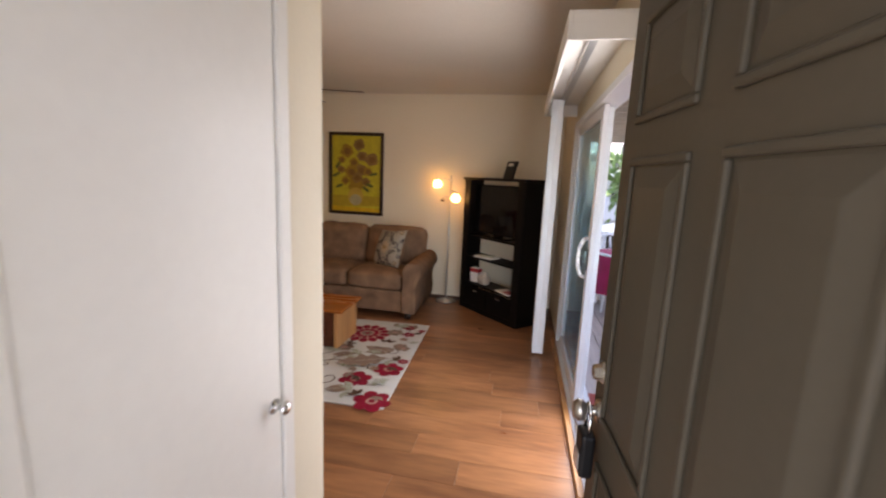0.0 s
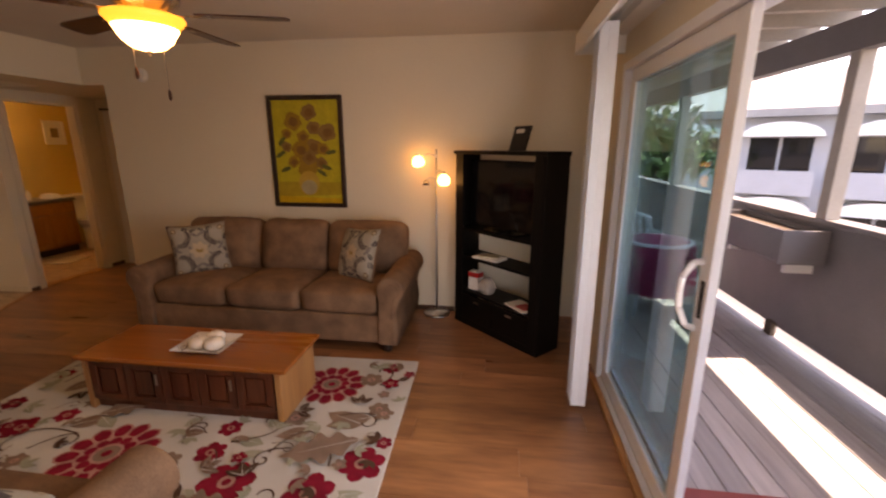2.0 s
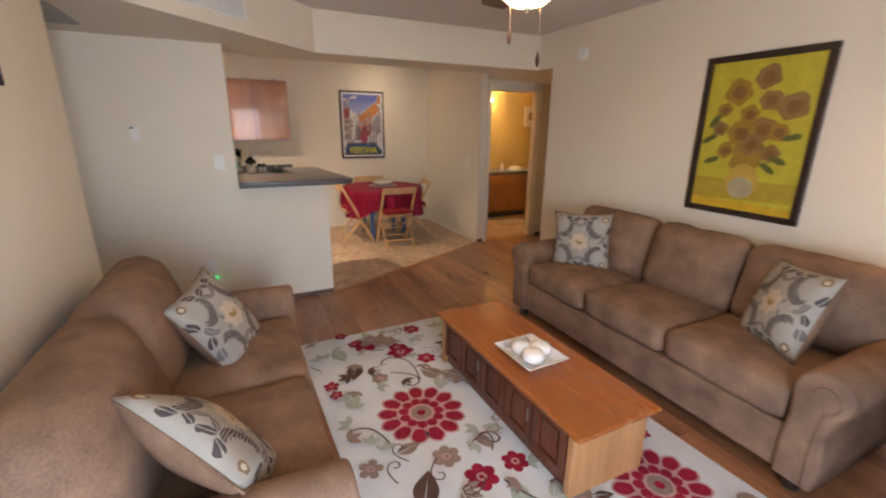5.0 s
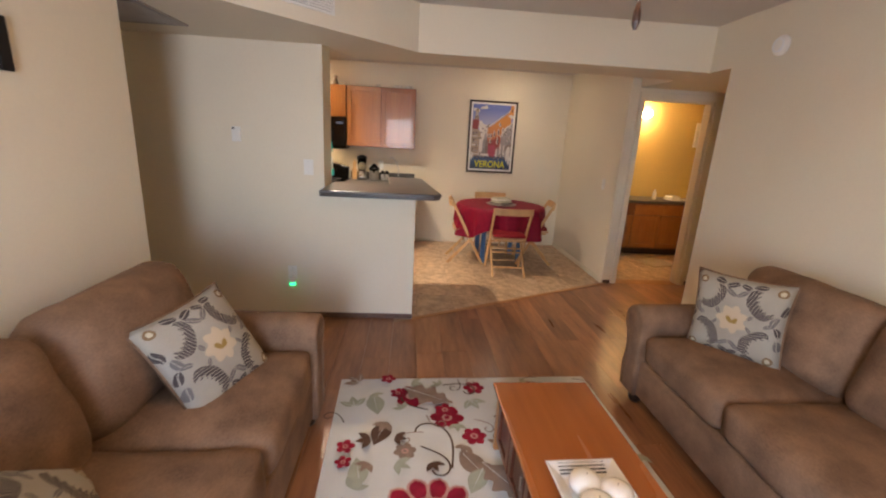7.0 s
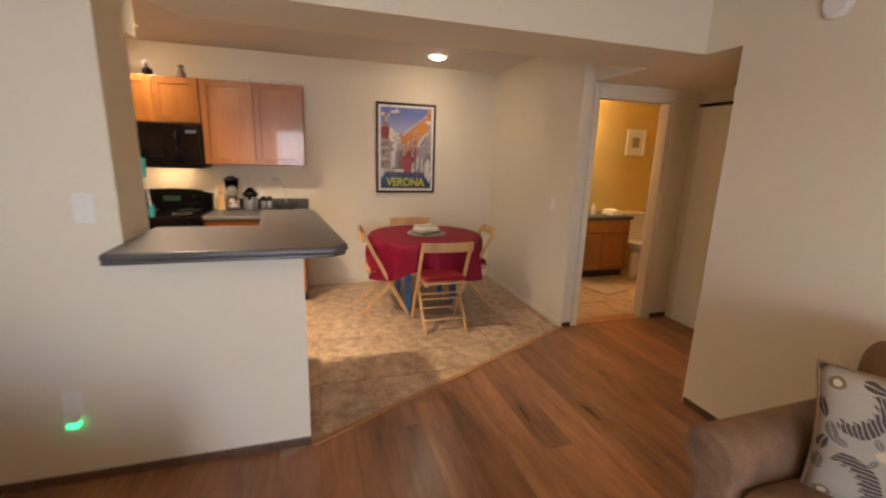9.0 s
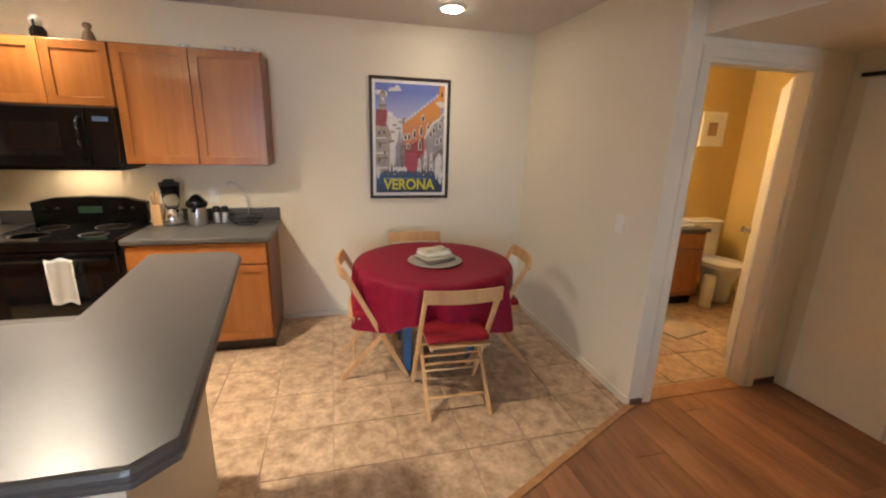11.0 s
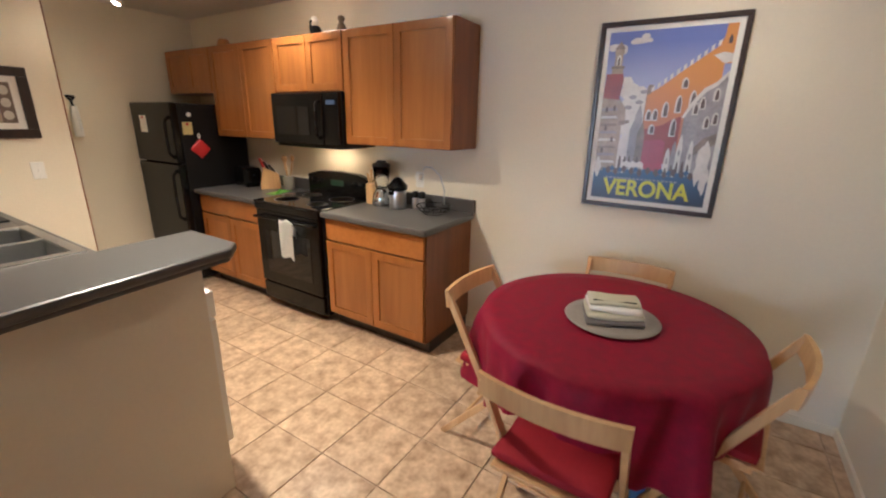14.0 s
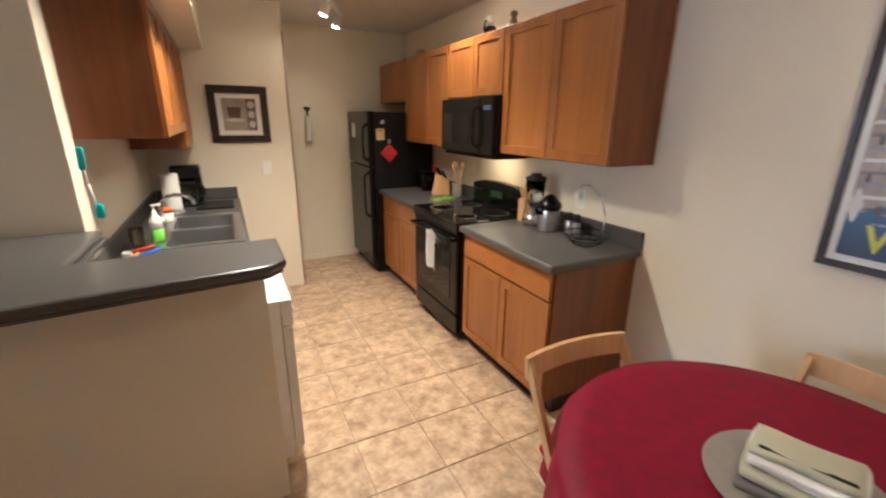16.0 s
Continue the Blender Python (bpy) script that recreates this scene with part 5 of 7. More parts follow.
# ---------------------------------------------------------------- things on the west counters
ZT = .9145
to = thing("toaster", "black two-slice toaster on the counter", "toaster", pose(-5.02, 2.23, ZT, 0, 0, 80))
part("shell", bb((-.14, -.085, .012, .14, .085, .18), bevel=.03), BLACK, to)
part("slot", bb((-.1, -.045, .179, .1, -.02, .1815)), BLACKM, to)
part("slot", bb((-.1, .02, .179, .1, .045, .1815)), BLACKM, to)
part("lever", bb((.138, -.015, .1, .16, .015, .12), bevel=.003), BLACKM, to)
for x in (-.11, .11):
    part("foot", bb((x - .015, -.07, 0, x + .015, .07, .012)), BLACKM, to)

kn = thing("knife_block", "wooden knife block with red-handled knives", "knife block", pose(-5.03, 2.56, ZT, 0, 0, 60))
bm = bmesh.new()
prism(bm, [(-.09, 0), (.09, 0), (.075, .14), (-.055, .205)], -.05, .05, Matrix(((0, 0, 1, 0), (1, 0, 0, 0), (0, 1, 0, 0), (0, 0, 0, 1))), bevel=.004)
part("block", bm, BEECH, kn)
for k, (x, y, h) in enumerate(((-.03, -.03, .25), (-.01, -.035, .26), (.015, -.03, .26), (-.025, .0, .23), (.0, .01, .22), (.022, .0, .23), (-.015, .045, .2), (.015, .045, .2))):
    bm = bmesh.new()
    rod(bm, (x, y, .15), (x, y - .045, h + .02), .009, .011, 8)
    h_ = part("knife_handle", bm, RED if k < 4 else BLACKM, kn, "red knife handle" if k < 4 else "black knife handle", True)
ut = thing("utensil_crock", "round crock of wooden cooking spoons", "utensil holder", pose(-5.1, 2.74, ZT))
bm = bmesh.new()
lathe(bm, [(.045, 0), (.05, .02), (.05, .12), (.046, .125)], 20)
part("crock", bm, PLATE, ut, smooth=True)
for k, (x, y) in enumerate(((.02, .01), (-.02, .015), (0, -.025), (.015, -.01))):
    bm = bmesh.new()
    rod(bm, (x * .5, y * .5, .1), (x * 1.8, y * 1.8, .26), .006, .007, 7)
    lathe(bm, [(.004, 0), (.017, .02), (.02, .04), (.012, .06), (.002, .066)], 10, pose(x * 1.8, y * 1.8, .25))
    part("spoon", bm, BEECH, ut, smooth=True)
cb = thing("cutting_mat", "bright green cutting mat and tool on the counter", "cutting mat", pose(-4.93, 2.81, ZT, 0, 0, 14))
part("mat", bb((-.12, -.045, 0, .12, .045, .004), bevel=.001), GREEN, cb)
bm = bmesh.new()
rod(bm, (-.08, -.05, .012), (.1, .06, .014), .008)
part("grip", bm, GREEN, cb, smooth=True)

cr = thing("spoon_holder", "tall pale wooden utensil box", "utensil holder", pose(-5.06, 3.80, ZT))
part("box", bb((-.032, -.032, 0, .032, .032, .16), bevel=.003), BEECH, cr)
for x, y, z in ((-.012, .01, .25), (.012, -.008, .24), (.0, .0, .27)):
    bm = bmesh.new()
    rod(bm, (x, y, .14), (x * 2, y * 2, z), .006, .012, 7)
    part("utensil", bm, BEECH, cr, smooth=True)
bd = thing("blender", "countertop blender with a glass jar", "blender", pose(-5.06, 3.905, ZT))
bm = bmesh.new()
lathe(bm, [(.075, 0), (.08, .02), (.07, .09), (.052, .12), (.05, .13)], 24)
part("motor_base", bm, CHROME, bd, smooth=True)
bm = bmesh.new()
lathe(bm, [(.046, .13), (.058, .19), (.068, .30), (.066, .30), (.055, .19), (.042, .135)], 24)
part("jar", bm, CLEAR, bd, smooth=True)
bm = bmesh.new()
lathe(bm, [(.07, .30), (.07, .322), (.04, .33), (.035, .345), (.0, .346)], 24)
part("lid", bm, BLACKM, bd, smooth=True)
bm = bmesh.new()
rod(bm, (0, -.079, .05), (0, -.068, .05), .018, .018, 12)
part("dial", bm, BLACKM, bd)
ju = thing("juicer", "steel and black juicer on the counter", "juicer", pose(-5.04, 4.08, ZT))
bm = bmesh.new()
lathe(bm, [(.062, 0), (.066, .02), (.064, .12), (.06, .135)], 24)
part("body", bm, STEEL, ju, smooth=True)
bm = bmesh.new()
lathe(bm, [(.062, .135), (.075, .15), (.075, .175), (.05, .2), (.03, .225), (.012, .235), (0, .236)], 24)
part("dome", bm, BLACK, ju, smooth=True)
part("spout", bb((.06, -.015, .11, .1, .015, .135), bevel=.004), BLACK, ju)
for y in (4.195, 4.255):
    s_ = thing("spice_grinder", "small glass spice grinder with a black cap", "spice grinder", pose(-5.11, y, ZT), "spice grinders")
    bm = bmesh.new()
    lathe(bm, [(.027, 0), (.028, .01), (.026, .075), (.02, .085)], 16)
    part("jar", bm, STEEL, s_, smooth=True)
    bm = bmesh.new()
    lathe(bm, [(.024, .085), (.027, .095), (.026, .125), (.018, .132), (0, .133)], 16)
    part("cap", bm, BLACKM, s_, smooth=True)
bh = thing("banana_basket", "black wire fruit basket with a curved hook", "fruit basket", pose(-5.03, 4.42, ZT))
bm = bmesh.new()
for r, z in ((.075, .006), (.105, .03), (.13, .06)):
    tube(bm, [(r * math.cos(2 * math.pi * k / 20), r * math.sin(2 * math.pi * k / 20), z) for k in range(21)], .003, 5)
for k in range(12):
    a = 2 * math.pi * k / 12
    tube(bm, [(.075 * math.cos(a), .075 * math.sin(a), .006), (.105 * math.cos(a), .105 * math.sin(a), .03), (.13 * math.cos(a), .13 * math.sin(a), .06)], .002, 5)
part("basket", bm, BLACKM, bh)
bm = bmesh.new()
tube(bm, [(-.13, 0, .05), (-.135, 0, .15), (-.12, -.03, .26), (-.08, -.08, .32), (-.04, -.11, .325), (-.03, -.12, .30)], .005, 7)
part("hook", bm, STEEL, bh, smooth=True)
plate("wall_outlet", "white wall outlet above the counter", "outlet", pose(XK, 4.16, 1.12, 0, 0, 90), outlet=True)
ch = thing("plug_adapter", "white plug in the counter outlet", "plug", pose(XK + .007, 4.16, 1.145, 0, 0, 90))
part("body", bb((-.02, -.035, -.022, .02, 0, .022), bevel=.004), WHITE, ch)

# ornaments above the wall cabinets
def pot(y, prof, label, mt, cat="ornament", x=-5.06):
    p = thing("ornament", label, cat, pose(x, y, 2.16))
    bm = bmesh.new()
    lathe(bm, prof, 18)
    part("body", bm, mt, p, smooth=True)
    return p


o = pot(3.27, [(.03, 0), (.045, .03), (.045, .06), (.03, .085)], "black and white carved figure above the cabinets", BLACKM)
bm = bmesh.new()
lathe(bm, [(.01, .08), (.032, .1), (.034, .125), (.02, .15), (0, .155)], 14, pose(.01, 0, 0))
part("upper_knob", bm, PAPER, o, smooth=True)
bm = bmesh.new()
tube(bm, [(.04, 0, .03), (.07, .02, .06), (.055, .01, .11), (.03, 0, .12)], .008, 8)
part("curl", bm, BLACKM, o, smooth=True)
o = pot(3.55, [(.025, 0), (.04, .03), (.028, .07), (.015, .09), (.028, .11), (.02, .13)], "small brown clay vase above the cabinets", mat("clay", (.22, .15, .09), .6))
o = pot(2.03, [(.05, 0), (.06, .03), (.05, .07), (.035, .085)], "small brown wooden box above the cabinets", COFFEEE)
for y, r in ((4.12, .03), (4.37, .035), (4.42, .03), (4.53, .045), (2.8, .025)):
    pot(y, [(r * .6, 0), (r, .012), (r * 1.1, .04), (r * .95, .045)], "small white china cup above the cabinets", CERAM, "cup")

# ---------------------------------------------------------------- sink counter things
cm = thing("coffee_maker", "black drip coffee maker with a glass carafe", "coffee maker", pose(-2.93, 2.20, ZT, 0, 0, 180))
part("base", bb((-.1, -.12, 0, .1, .12, .03), bevel=.008), BLACK, cm)
part("tower", bb((-.1, .04, .03, .1, .12, .30), bevel=.008), BLACK, cm)
part("head", bb((-.1, -.11, .22, .1, .04, .32), bevel=.012), BLACK, cm)
bm = bmesh.new()
lathe(bm, [(.055, .032), (.07, .06), (.072, .11), (.05, .16), (.045, .175)], 22, pose(0, -.045, 0))
cf = part("carafe", bm, CLEAR, cm, smooth=True)
bm = bmesh.new()
tube(bm, [(.05, -.06, .165), (.11, -.09, .16), (.12, -.095, .11), (.085, -.075, .07)], .008, 8)
part("carafe_handle", bm, BLACKM, cf, smooth=True)
part("carafe_lid", merge(bmesh.new(), bb((-.05, -.095, .172, .05, .005, .19), bevel=.008)), BLACKM, cf)
dm = thing("dish_mat", "black drying mat at the end of the sink counter", "mat", pose(-3.1, 2.36, ZT))
part("pad", bb((-.14, -.2, 0, .12, .12, .012), bevel=.004), BLACKM, dm)
pt = thing("paper_towel_roll", "white paper towel roll on a stand", "paper towels", pose(-2.84, 2.50, ZT))
bm = bmesh.new()
lathe(bm, [(.07, 0), (.07, .012), (.01, .016), (.008, .3)], 20)
part("stand", bm, STEEL, pt, smooth=True)
bm = bmesh.new()
lathe(bm, [(.018, .018), (.056, .018), (.058, .03), (.058, .27), (.055, .285), (.018, .285)], 24)
part("roll", bm, PAPER, pt, smooth=True)
sp = thing("soap_bottle", "clear pump bottle of green dish soap", "soap bottle", pose(-2.83, 3.34, ZT + .006))
bm = bmesh.new()
lathe(bm, [(.03, 0), (.033, .02), (.033, .07)], 16)
part("soap", bm, GREEN, sp, "green liquid soap", True)
bm = bmesh.new()
lathe(bm, [(.034, .07), (.033, .12), (.014, .15), (.012, .17)], 16)
part("bottle", bm, CERAM, sp, smooth=True)
part("pump", merge(rod(bmesh.new(), (0, 0, .17), (0, 0, .2), .006), bb((-.04, -.008, .198, .01, .008, .21), bevel=.003)), CERAM, sp)
ob_ = thing("spray_cap", "white jar with an orange cap beside the sink", "jar", pose(-2.83, 2.82, ZT + .006))
bm = bmesh.new()
lathe(bm, [(.035, 0), (.036, .01), (.034, .06)], 16)
part("jar", bm, CERAM, ob_, smooth=True)
bm = bmesh.new()
lathe(bm, [(.036, .06), (.036, .085), (.02, .095), (0, .096)], 16)
part("cap", bm, mat("orange_plastic", (.7, .16, .02), .4), ob_, smooth=True)
for k, (x, y, mt) in enumerate(((-2.78, 3.62, RED), (-2.82, 3.72, mat("blue_plastic", (.03, .1, .5), .4)), (-2.76, 3.80, COFFEEE), (-2.80, 3.92, BLACKM))):
    q = thing("scrub_brush", ("red", "blue", "wooden", "black")[k] + "-handled scrub brush behind the bar", "brush", pose(x, y, ZT, 0, 0, 30 * k))
    bm = bmesh.new()
    rod(bm, (-.07, 0, .05), (.05, 0, .02), .009, .011, 8)
    part("handle", bm, mt, q, smooth=True)
    part("bristles", bb((.03, -.02, .0, .075, .02, .03), bevel=.006), PAPER, q)
cup = thing("glass_tumbler", "clear tumbler by the sink", "glass", pose(-2.75, 3.45, ZT))
bm = bmesh.new()
lathe(bm, [(.03, 0), (.036, .11), (.033, .11), (.027, .008), (0, .008)], 18)
part("tumbler", bm, CLEAR, cup, smooth=True)
fs = thing("dish_wand", "teal long-handled scrub wand hanging at the wall end", "brush", pose(-2.70, 3.90, 1.19) @ Matrix.Diagonal((.75, .75, .75, 1)))
bm = bmesh.new()
tube(bm, [(0, .02, .28), (-.01, .022, .18), (-.03, .024, .05)], .006, 8)
part("handle", bm, PAPER, fs, smooth=True)
bm = bmesh.new()
cushion(bm, .04, .03, .08, .012, .004, 4, m=pose(-.035, .026, .03))
part("sponge", bm, TEAL, fs, "teal sponge head", True)
bm = bmesh.new()
cushion(bm, .035, .022, .12, .01, .003, 4, m=pose(0, .02, .32))
part("grip", bm, TEAL, fs, "teal grip", True)

structure("trim_corner", bb((-3.786, 1.99, 0, -3.778, 2.003, 2.3)), CABSIDE, "reddish wooden strip on the wall corner", "trim")
kp_ = framed("kitchen_picture", "dark-framed still life print of a cup", "picture", pose(-3.15, 2.0, 1.39, 0, 0, 180), .46, .46, .06, .025, FRAMEB)
part("mat_board", bb((.06, -.012, .06, .40, -.004, .40)), PAPER, kp_)
flat(kp_, "print_ground", [(.10, .10), (.36, .10), (.36, .36), (.10, .36)], .0135, ink("print_taupe", (.36, .31, .24)))
flat(kp_, "print_cup", [(.15, .19), (.23, .19), (.245, .29), (.135, .29)], .0145, ink("print_brown", (.12, .07, .04)))
flat(kp_, "print_saucer", ell(.19, .185, .075, .015), .015, ink("print_pale", (.55, .52, .45)))
flat(kp_, "print_side", [(.285, .10), (.36, .10), (.36, .36), (.285, .36)], .0146, ink("print_dark", (.16, .12, .1)))
for z in (.15, .23, .31):
    flat(kp_, "print_ring", ell(.322, z, .026, .03), .0152, bpy.data.materials["print_pale"])
fe = thing("fire_extinguisher", "white fire extinguisher with black handle hung on the wall", "fire extinguisher", pose(-4.07, 1.22, 1.34, 0, 0, 180))
bm = bmesh.new()
lathe(bm, [(.03, 0), (.036, .01), (.03, .2), (.024, .26)], 16, pose(0, -.045, .02))
part("cylinder", bm, PAPER, fe, smooth=True)
bm = bmesh.new()
tube(bm, [(0, -.04, .28), (0, -.02, .33), (.03, -.02, .36), (-.03, -.02, .365), (0, -.008, .33)], .01, 8)
part("handle", bm, BLACKM, fe, smooth=True)

# ---------------------------------------------------------------- ceiling lights of kitchen and dining corner
DOWNM = lamp_glow("down_light", (1, .78, .5), DOWN)
for x, y, power in ((-4.66, 5.96, .09), (-4.65, 3.26, .5), (-3.49, 3.80, 2.3)):
    c = thing("recessed_light", "round recessed ceiling light, switched on", "ceiling light", pose(x, y, ZC), "recessed lights")
    bm = bmesh.new()
    lathe(bm, [(.075, 0), (.1, 0), (.1, -.008), (.078, -.012)], 28)
    part("trim_ring", bm, WHITE, c, smooth=True)
    bm = bmesh.new()
    lathe(bm, [(.0, -.004), (.074, -.004), (.07, -.02), (.04, -.03), (0, -.032)], 24)
    part("lens", bm, DOWNM, c, "glowing lens", True)
    lamp = new("recessed_lamp", bpy.data.lights.new("recessed_lamp", "SPOT"))
    lamp.data.energy, lamp.data.color, lamp.data.spot_size, lamp.data.spot_blend, lamp.data.shadow_soft_size = SPOT_W * power, (1, .80, .52), radians(138), .8, .06
    lamp.matrix_world = look((x, y, ZC - .045), (x, y, 0))
tl = thing("track_light", "ceiling track light with small lit spot heads", "track light", pose(-4.18, 2.22, ZC, 0, 0, 65))
part("track", bb((-.34, -.018, -.03, .34, .018, 0), bevel=.003), WHITE, tl)
TRM = lamp_glow("spot_face", (1, .8, .52), TRACK)
for x in (-.227, .227):
    bm = bmesh.new()
    rod(bm, (x, 0, -.03), (x, 0, -.06), .008)
    lathe(bm, [(.025, 0), (.032, .02), (.034, .08), (.03, .085)], 18, pose(x, 0, -.06, 0, 0, 0) @ pose(0, 0, 0, 180 - 25))
    hd = part("spot_head", bm, WHITE, tl, smooth=True)
    bm = bmesh.new()
    lathe(bm, [(.0, .086), (.03, .086), (.02, .093), (0, .095)], 18, pose(x, 0, -.06) @ pose(0, 0, 0, 180 - 25))
    part("bulb", bm, TRM, hd, "lit bulb", True)
    lamp = new("track_lamp", bpy.data.lights.new("track_lamp", "SPOT"))
    lamp.data.energy, lamp.data.color, lamp.data.spot_size, lamp.data.spot_blend, lamp.data.shadow_soft_size = TRACK_W, (1, .78, .48), radians(130), .7, .035
    eye = tl.matrix_basis @ pose(x, 0, -.06) @ pose(0, 0, 0, 180 - 25) @ Vector((0, 0, .11))
    aim = tl.matrix_basis @ pose(x, 0, -.06) @ pose(0, 0, 0, 180 - 25) @ Vector((0, 0, 1.1))
    lamp.matrix_world = look(eye, aim)

# ---------------------------------------------------------------- framed city poster
po = framed("city_poster", "framed travel poster of Verona with blue sky", "poster", pose(XK, 5.412, 1.085, 0, 0, 90), .70, 1.015, .026, .025, FRAMEB)
part("paper", bb((.026, -.012, .026, .674, -.004, .989)), PAPER, po)
def graded(name, low, high, z0, z1):
    """Printing ink that changes from one colour to another up the sheet."""
    m = ink(name, high)
    n, l = m.node_tree.nodes, m.node_tree.links
    g, xyz, rng_, mx = n.new("ShaderNodeTexCoord"), n.new("ShaderNodeSeparateXYZ"), n.new("ShaderNodeMapRange"), n.new("ShaderNodeMix")
    rng_.inputs["From Min"].default_value, rng_.inputs["From Max"].default_value = z0, z1
    mx.data_type = "RGBA"
    mx.inputs["A"].default_value, mx.inputs["B"].default_value = (*low, 1), (*high, 1)
    l.new(g.outputs["Object"], xyz.inputs[0])
    l.new(xyz.outputs[2], rng_.inputs[0])
    l.new(rng_.outputs[0], mx.inputs["Factor"])
    l.new(mx.outputs["Result"], n["Principled BSDF"].inputs["Base Color"])
    return m


SKYB = graded("poster_sky", (.52, .53, .66), (.13, .17, .45), .5, .9)
NAVY, ORG, BRICK, SAND, CLOUD = graded("poster_navy", (.02, .035, .07), (.03, .09, .2), .06, .24), graded("poster_orange", (.42, .15, .09), (.55, .24, .06), .45, .7), ink("poster_brick", (.26, .05, .05)), ink("poster_sand", (.4, .32, .25), .25), ink("poster_cloud", (.66, .63, .6))
GREYP, BROWNP, PINKP, STONE = ink("poster_grey", (.33, .31, .33), .25), ink("poster_brown", (.09, .06, .06)), ink("poster_pink", (.36, .06, .1)), ink("poster_stone", (.25, .2, .18), .3)
x0, x1, z0, z1 = .052, .648, .052, .963
SHEET = itertools.count()


def sheet(name, pts, m):
    """A printed patch, in shares of the sheet's width and height; each lies a hair above the one before."""
    return flat(po, name, [(x0 + (x1 - x0) * min(1, max(0, u)), z0 + (z1 - z0) * min(1, max(0, v))) for u, v in pts], .0132 + .00003 * next(SHEET), m)


def oval(name, u, v, a, b, m, n=14, wob=.1):
    return sheet(name, [(u + a * (1 + wob * math.sin(5 * q + u * 40)) * math.cos(q), v + b * (1 + wob * math.cos(4 * q + v * 30)) * math.sin(q)) for q in [2 * math.pi * k / n for k in range(n)]], m)


def pointed(name, u, v, w, h, m):
    """An arched opening: upright sides and a pointed head."""
    return sheet(name, [(u - w, v), (u + w, v), (u + w, v + h * .6), (u + w * .6, v + h * .88), (u, v + h), (u - w * .6, v + h * .88), (u - w, v + h * .6)], m)


sheet("sky_area", [(0, 0), (1, 0), (1, 1), (0, 1)], SKYB)
for u, v, a, b in ((.26, .945, .07, .018), (.31, .962, .035, .022), (.22, .94, .035, .014), (.34, .945, .03, .012), (.05, .915, .05, .022), (.12, .90, .05, .03), (.2, .72, .05, .03), (.24, .66, .09, .05), (.33, .64, .08, .05), (.3, .56, .14, .09), (.22, .5, .1, .1), (.4, .6, .05, .05)):
    oval("cloud", u, v, a, b, CLOUD)
for u, v in ((.27, .63), (.33, .60), (.36, .66), (.24, .57)):
    oval("cloud_shade", u, v, .035, .012, GREYP)
# distant tower, then the orange palace with its battlements
sheet("far_tower", [(.385, .4), (.44, .4), (.44, .685), (.43, .70), (.395, .70), (.385, .685)], STONE)
sheet("palace", [(.39, .30), (.95, .30), (.95, .92), (.80, .845), (.62, .755), (.50, .69), (.39, .64)], ORG)
for k in range(11):
    u = .42 + k * .046
    v = .655 + k * .0232
    sheet("battlement", [(u, v), (u + .022, v + .011), (u + .022, v + .042), (u + .011, v + .03), (u, v + .03)], CLOUD)
sheet("corner_tower", [(.90, .80), (1, .80), (1, 1), (.925, 1), (.915, .93), (.90, .91)], ORG)
sheet("corner_roof", [(.86, .845), (.95, .80), (1, .81), (1, .85), (.93, .86)], CLOUD)
pointed("tower_window", .962, .90, .014, .045, BROWNP)
sheet("brick_front", [(.40, .24), (.70, .24), (.70, .52), (.62, .50), (.56, .47), (.40, .44)], BRICK)
sheet("pink_front", [(.41, .17), (.61, .17), (.60, .37), (.56, .385), (.41, .375)], PINKP)
for u, v, h in ((.425, .50, .05), (.48, .50, .055), (.56, .52, .075), (.66, .545, .085), (.765, .575, .08), (.645, .41, .09), (.47, .42, .045), (.685, .68, .045), (.845, .61, .05)):
    pointed("window_edge", u, v - .006, .026, h + .016, CLOUD)
    pointed("arched_window", u + .004, v, .016, h, BROWNP)
# pale gothic houses and market hall
sheet("market_hall", [(.72, .14), (1, .12), (1, .74), (.93, .685), (.86, .655), (.78, .585), (.72, .51)], GREYP)
sheet("hall_cornice", [(.72, .51), (.78, .585), (.86, .655), (.93, .685), (1, .74), (1, .765), (.92, .705), (.84, .675), (.76, .60), (.70, .515)], CLOUD)
for u, v in ((.80, .535), (.845, .565), (.94, .61), (.90, .46), (.96, .48)):
    pointed("window_edge", u, v - .006, .024, .07, CLOUD)
    pointed("arched_window", u + .003, v, .014, .055, BROWNP)
for k, (u, h) in enumerate(((.64, .13), (.685, .17), (.73, .21), (.775, .22), (.82, .18))):
    pointed("white_gable", u, .15, .024, h + .06, (CLOUD, GREYP)[k % 2])
    pointed("shop_arch", u, .15, .011, h * .55, BROWNP)
    pointed("gable_window", u, .16 + h * .65, .008, .035, GREYP)
sheet("awning", [(.84, .30), (1, .37), (1, .43), (.9, .40), (.84, .35)], STONE)
# bell tower at the near side
sheet("tower_foot", [(0, .16), (.21, .16), (.20, .46), (.235, .47), (.22, .56), (.19, .59), (.15, .63), (0, .635)], SAND)
sheet("tower_band", [(0, .625), (.15, .615), (.168, .735), (.155, .765), (.01, .765)], BRICK)
sheet("bell_stage", [(.055, .765), (.155, .765), (.15, .80), (.135, .81), (.137, .875), (.15, .88), (.14, .905), (.105, .925), (.065, .905), (.06, .88), (.07, .875), (.066, .81), (.05, .80)], SAND)
sheet("bell_ledge", [(.045, .795), (.16, .795), (.16, .81), (.045, .81)], STONE)
pointed("bell_arch", .105, .815, .019, .06, CLOUD)
pointed("bell_arch", .105, .815, .009, .045, BROWNP)
sheet("tower_cap", [(.058, .905), (.15, .905), (.12, .935), (.105, .95), (.09, .935)], STONE)
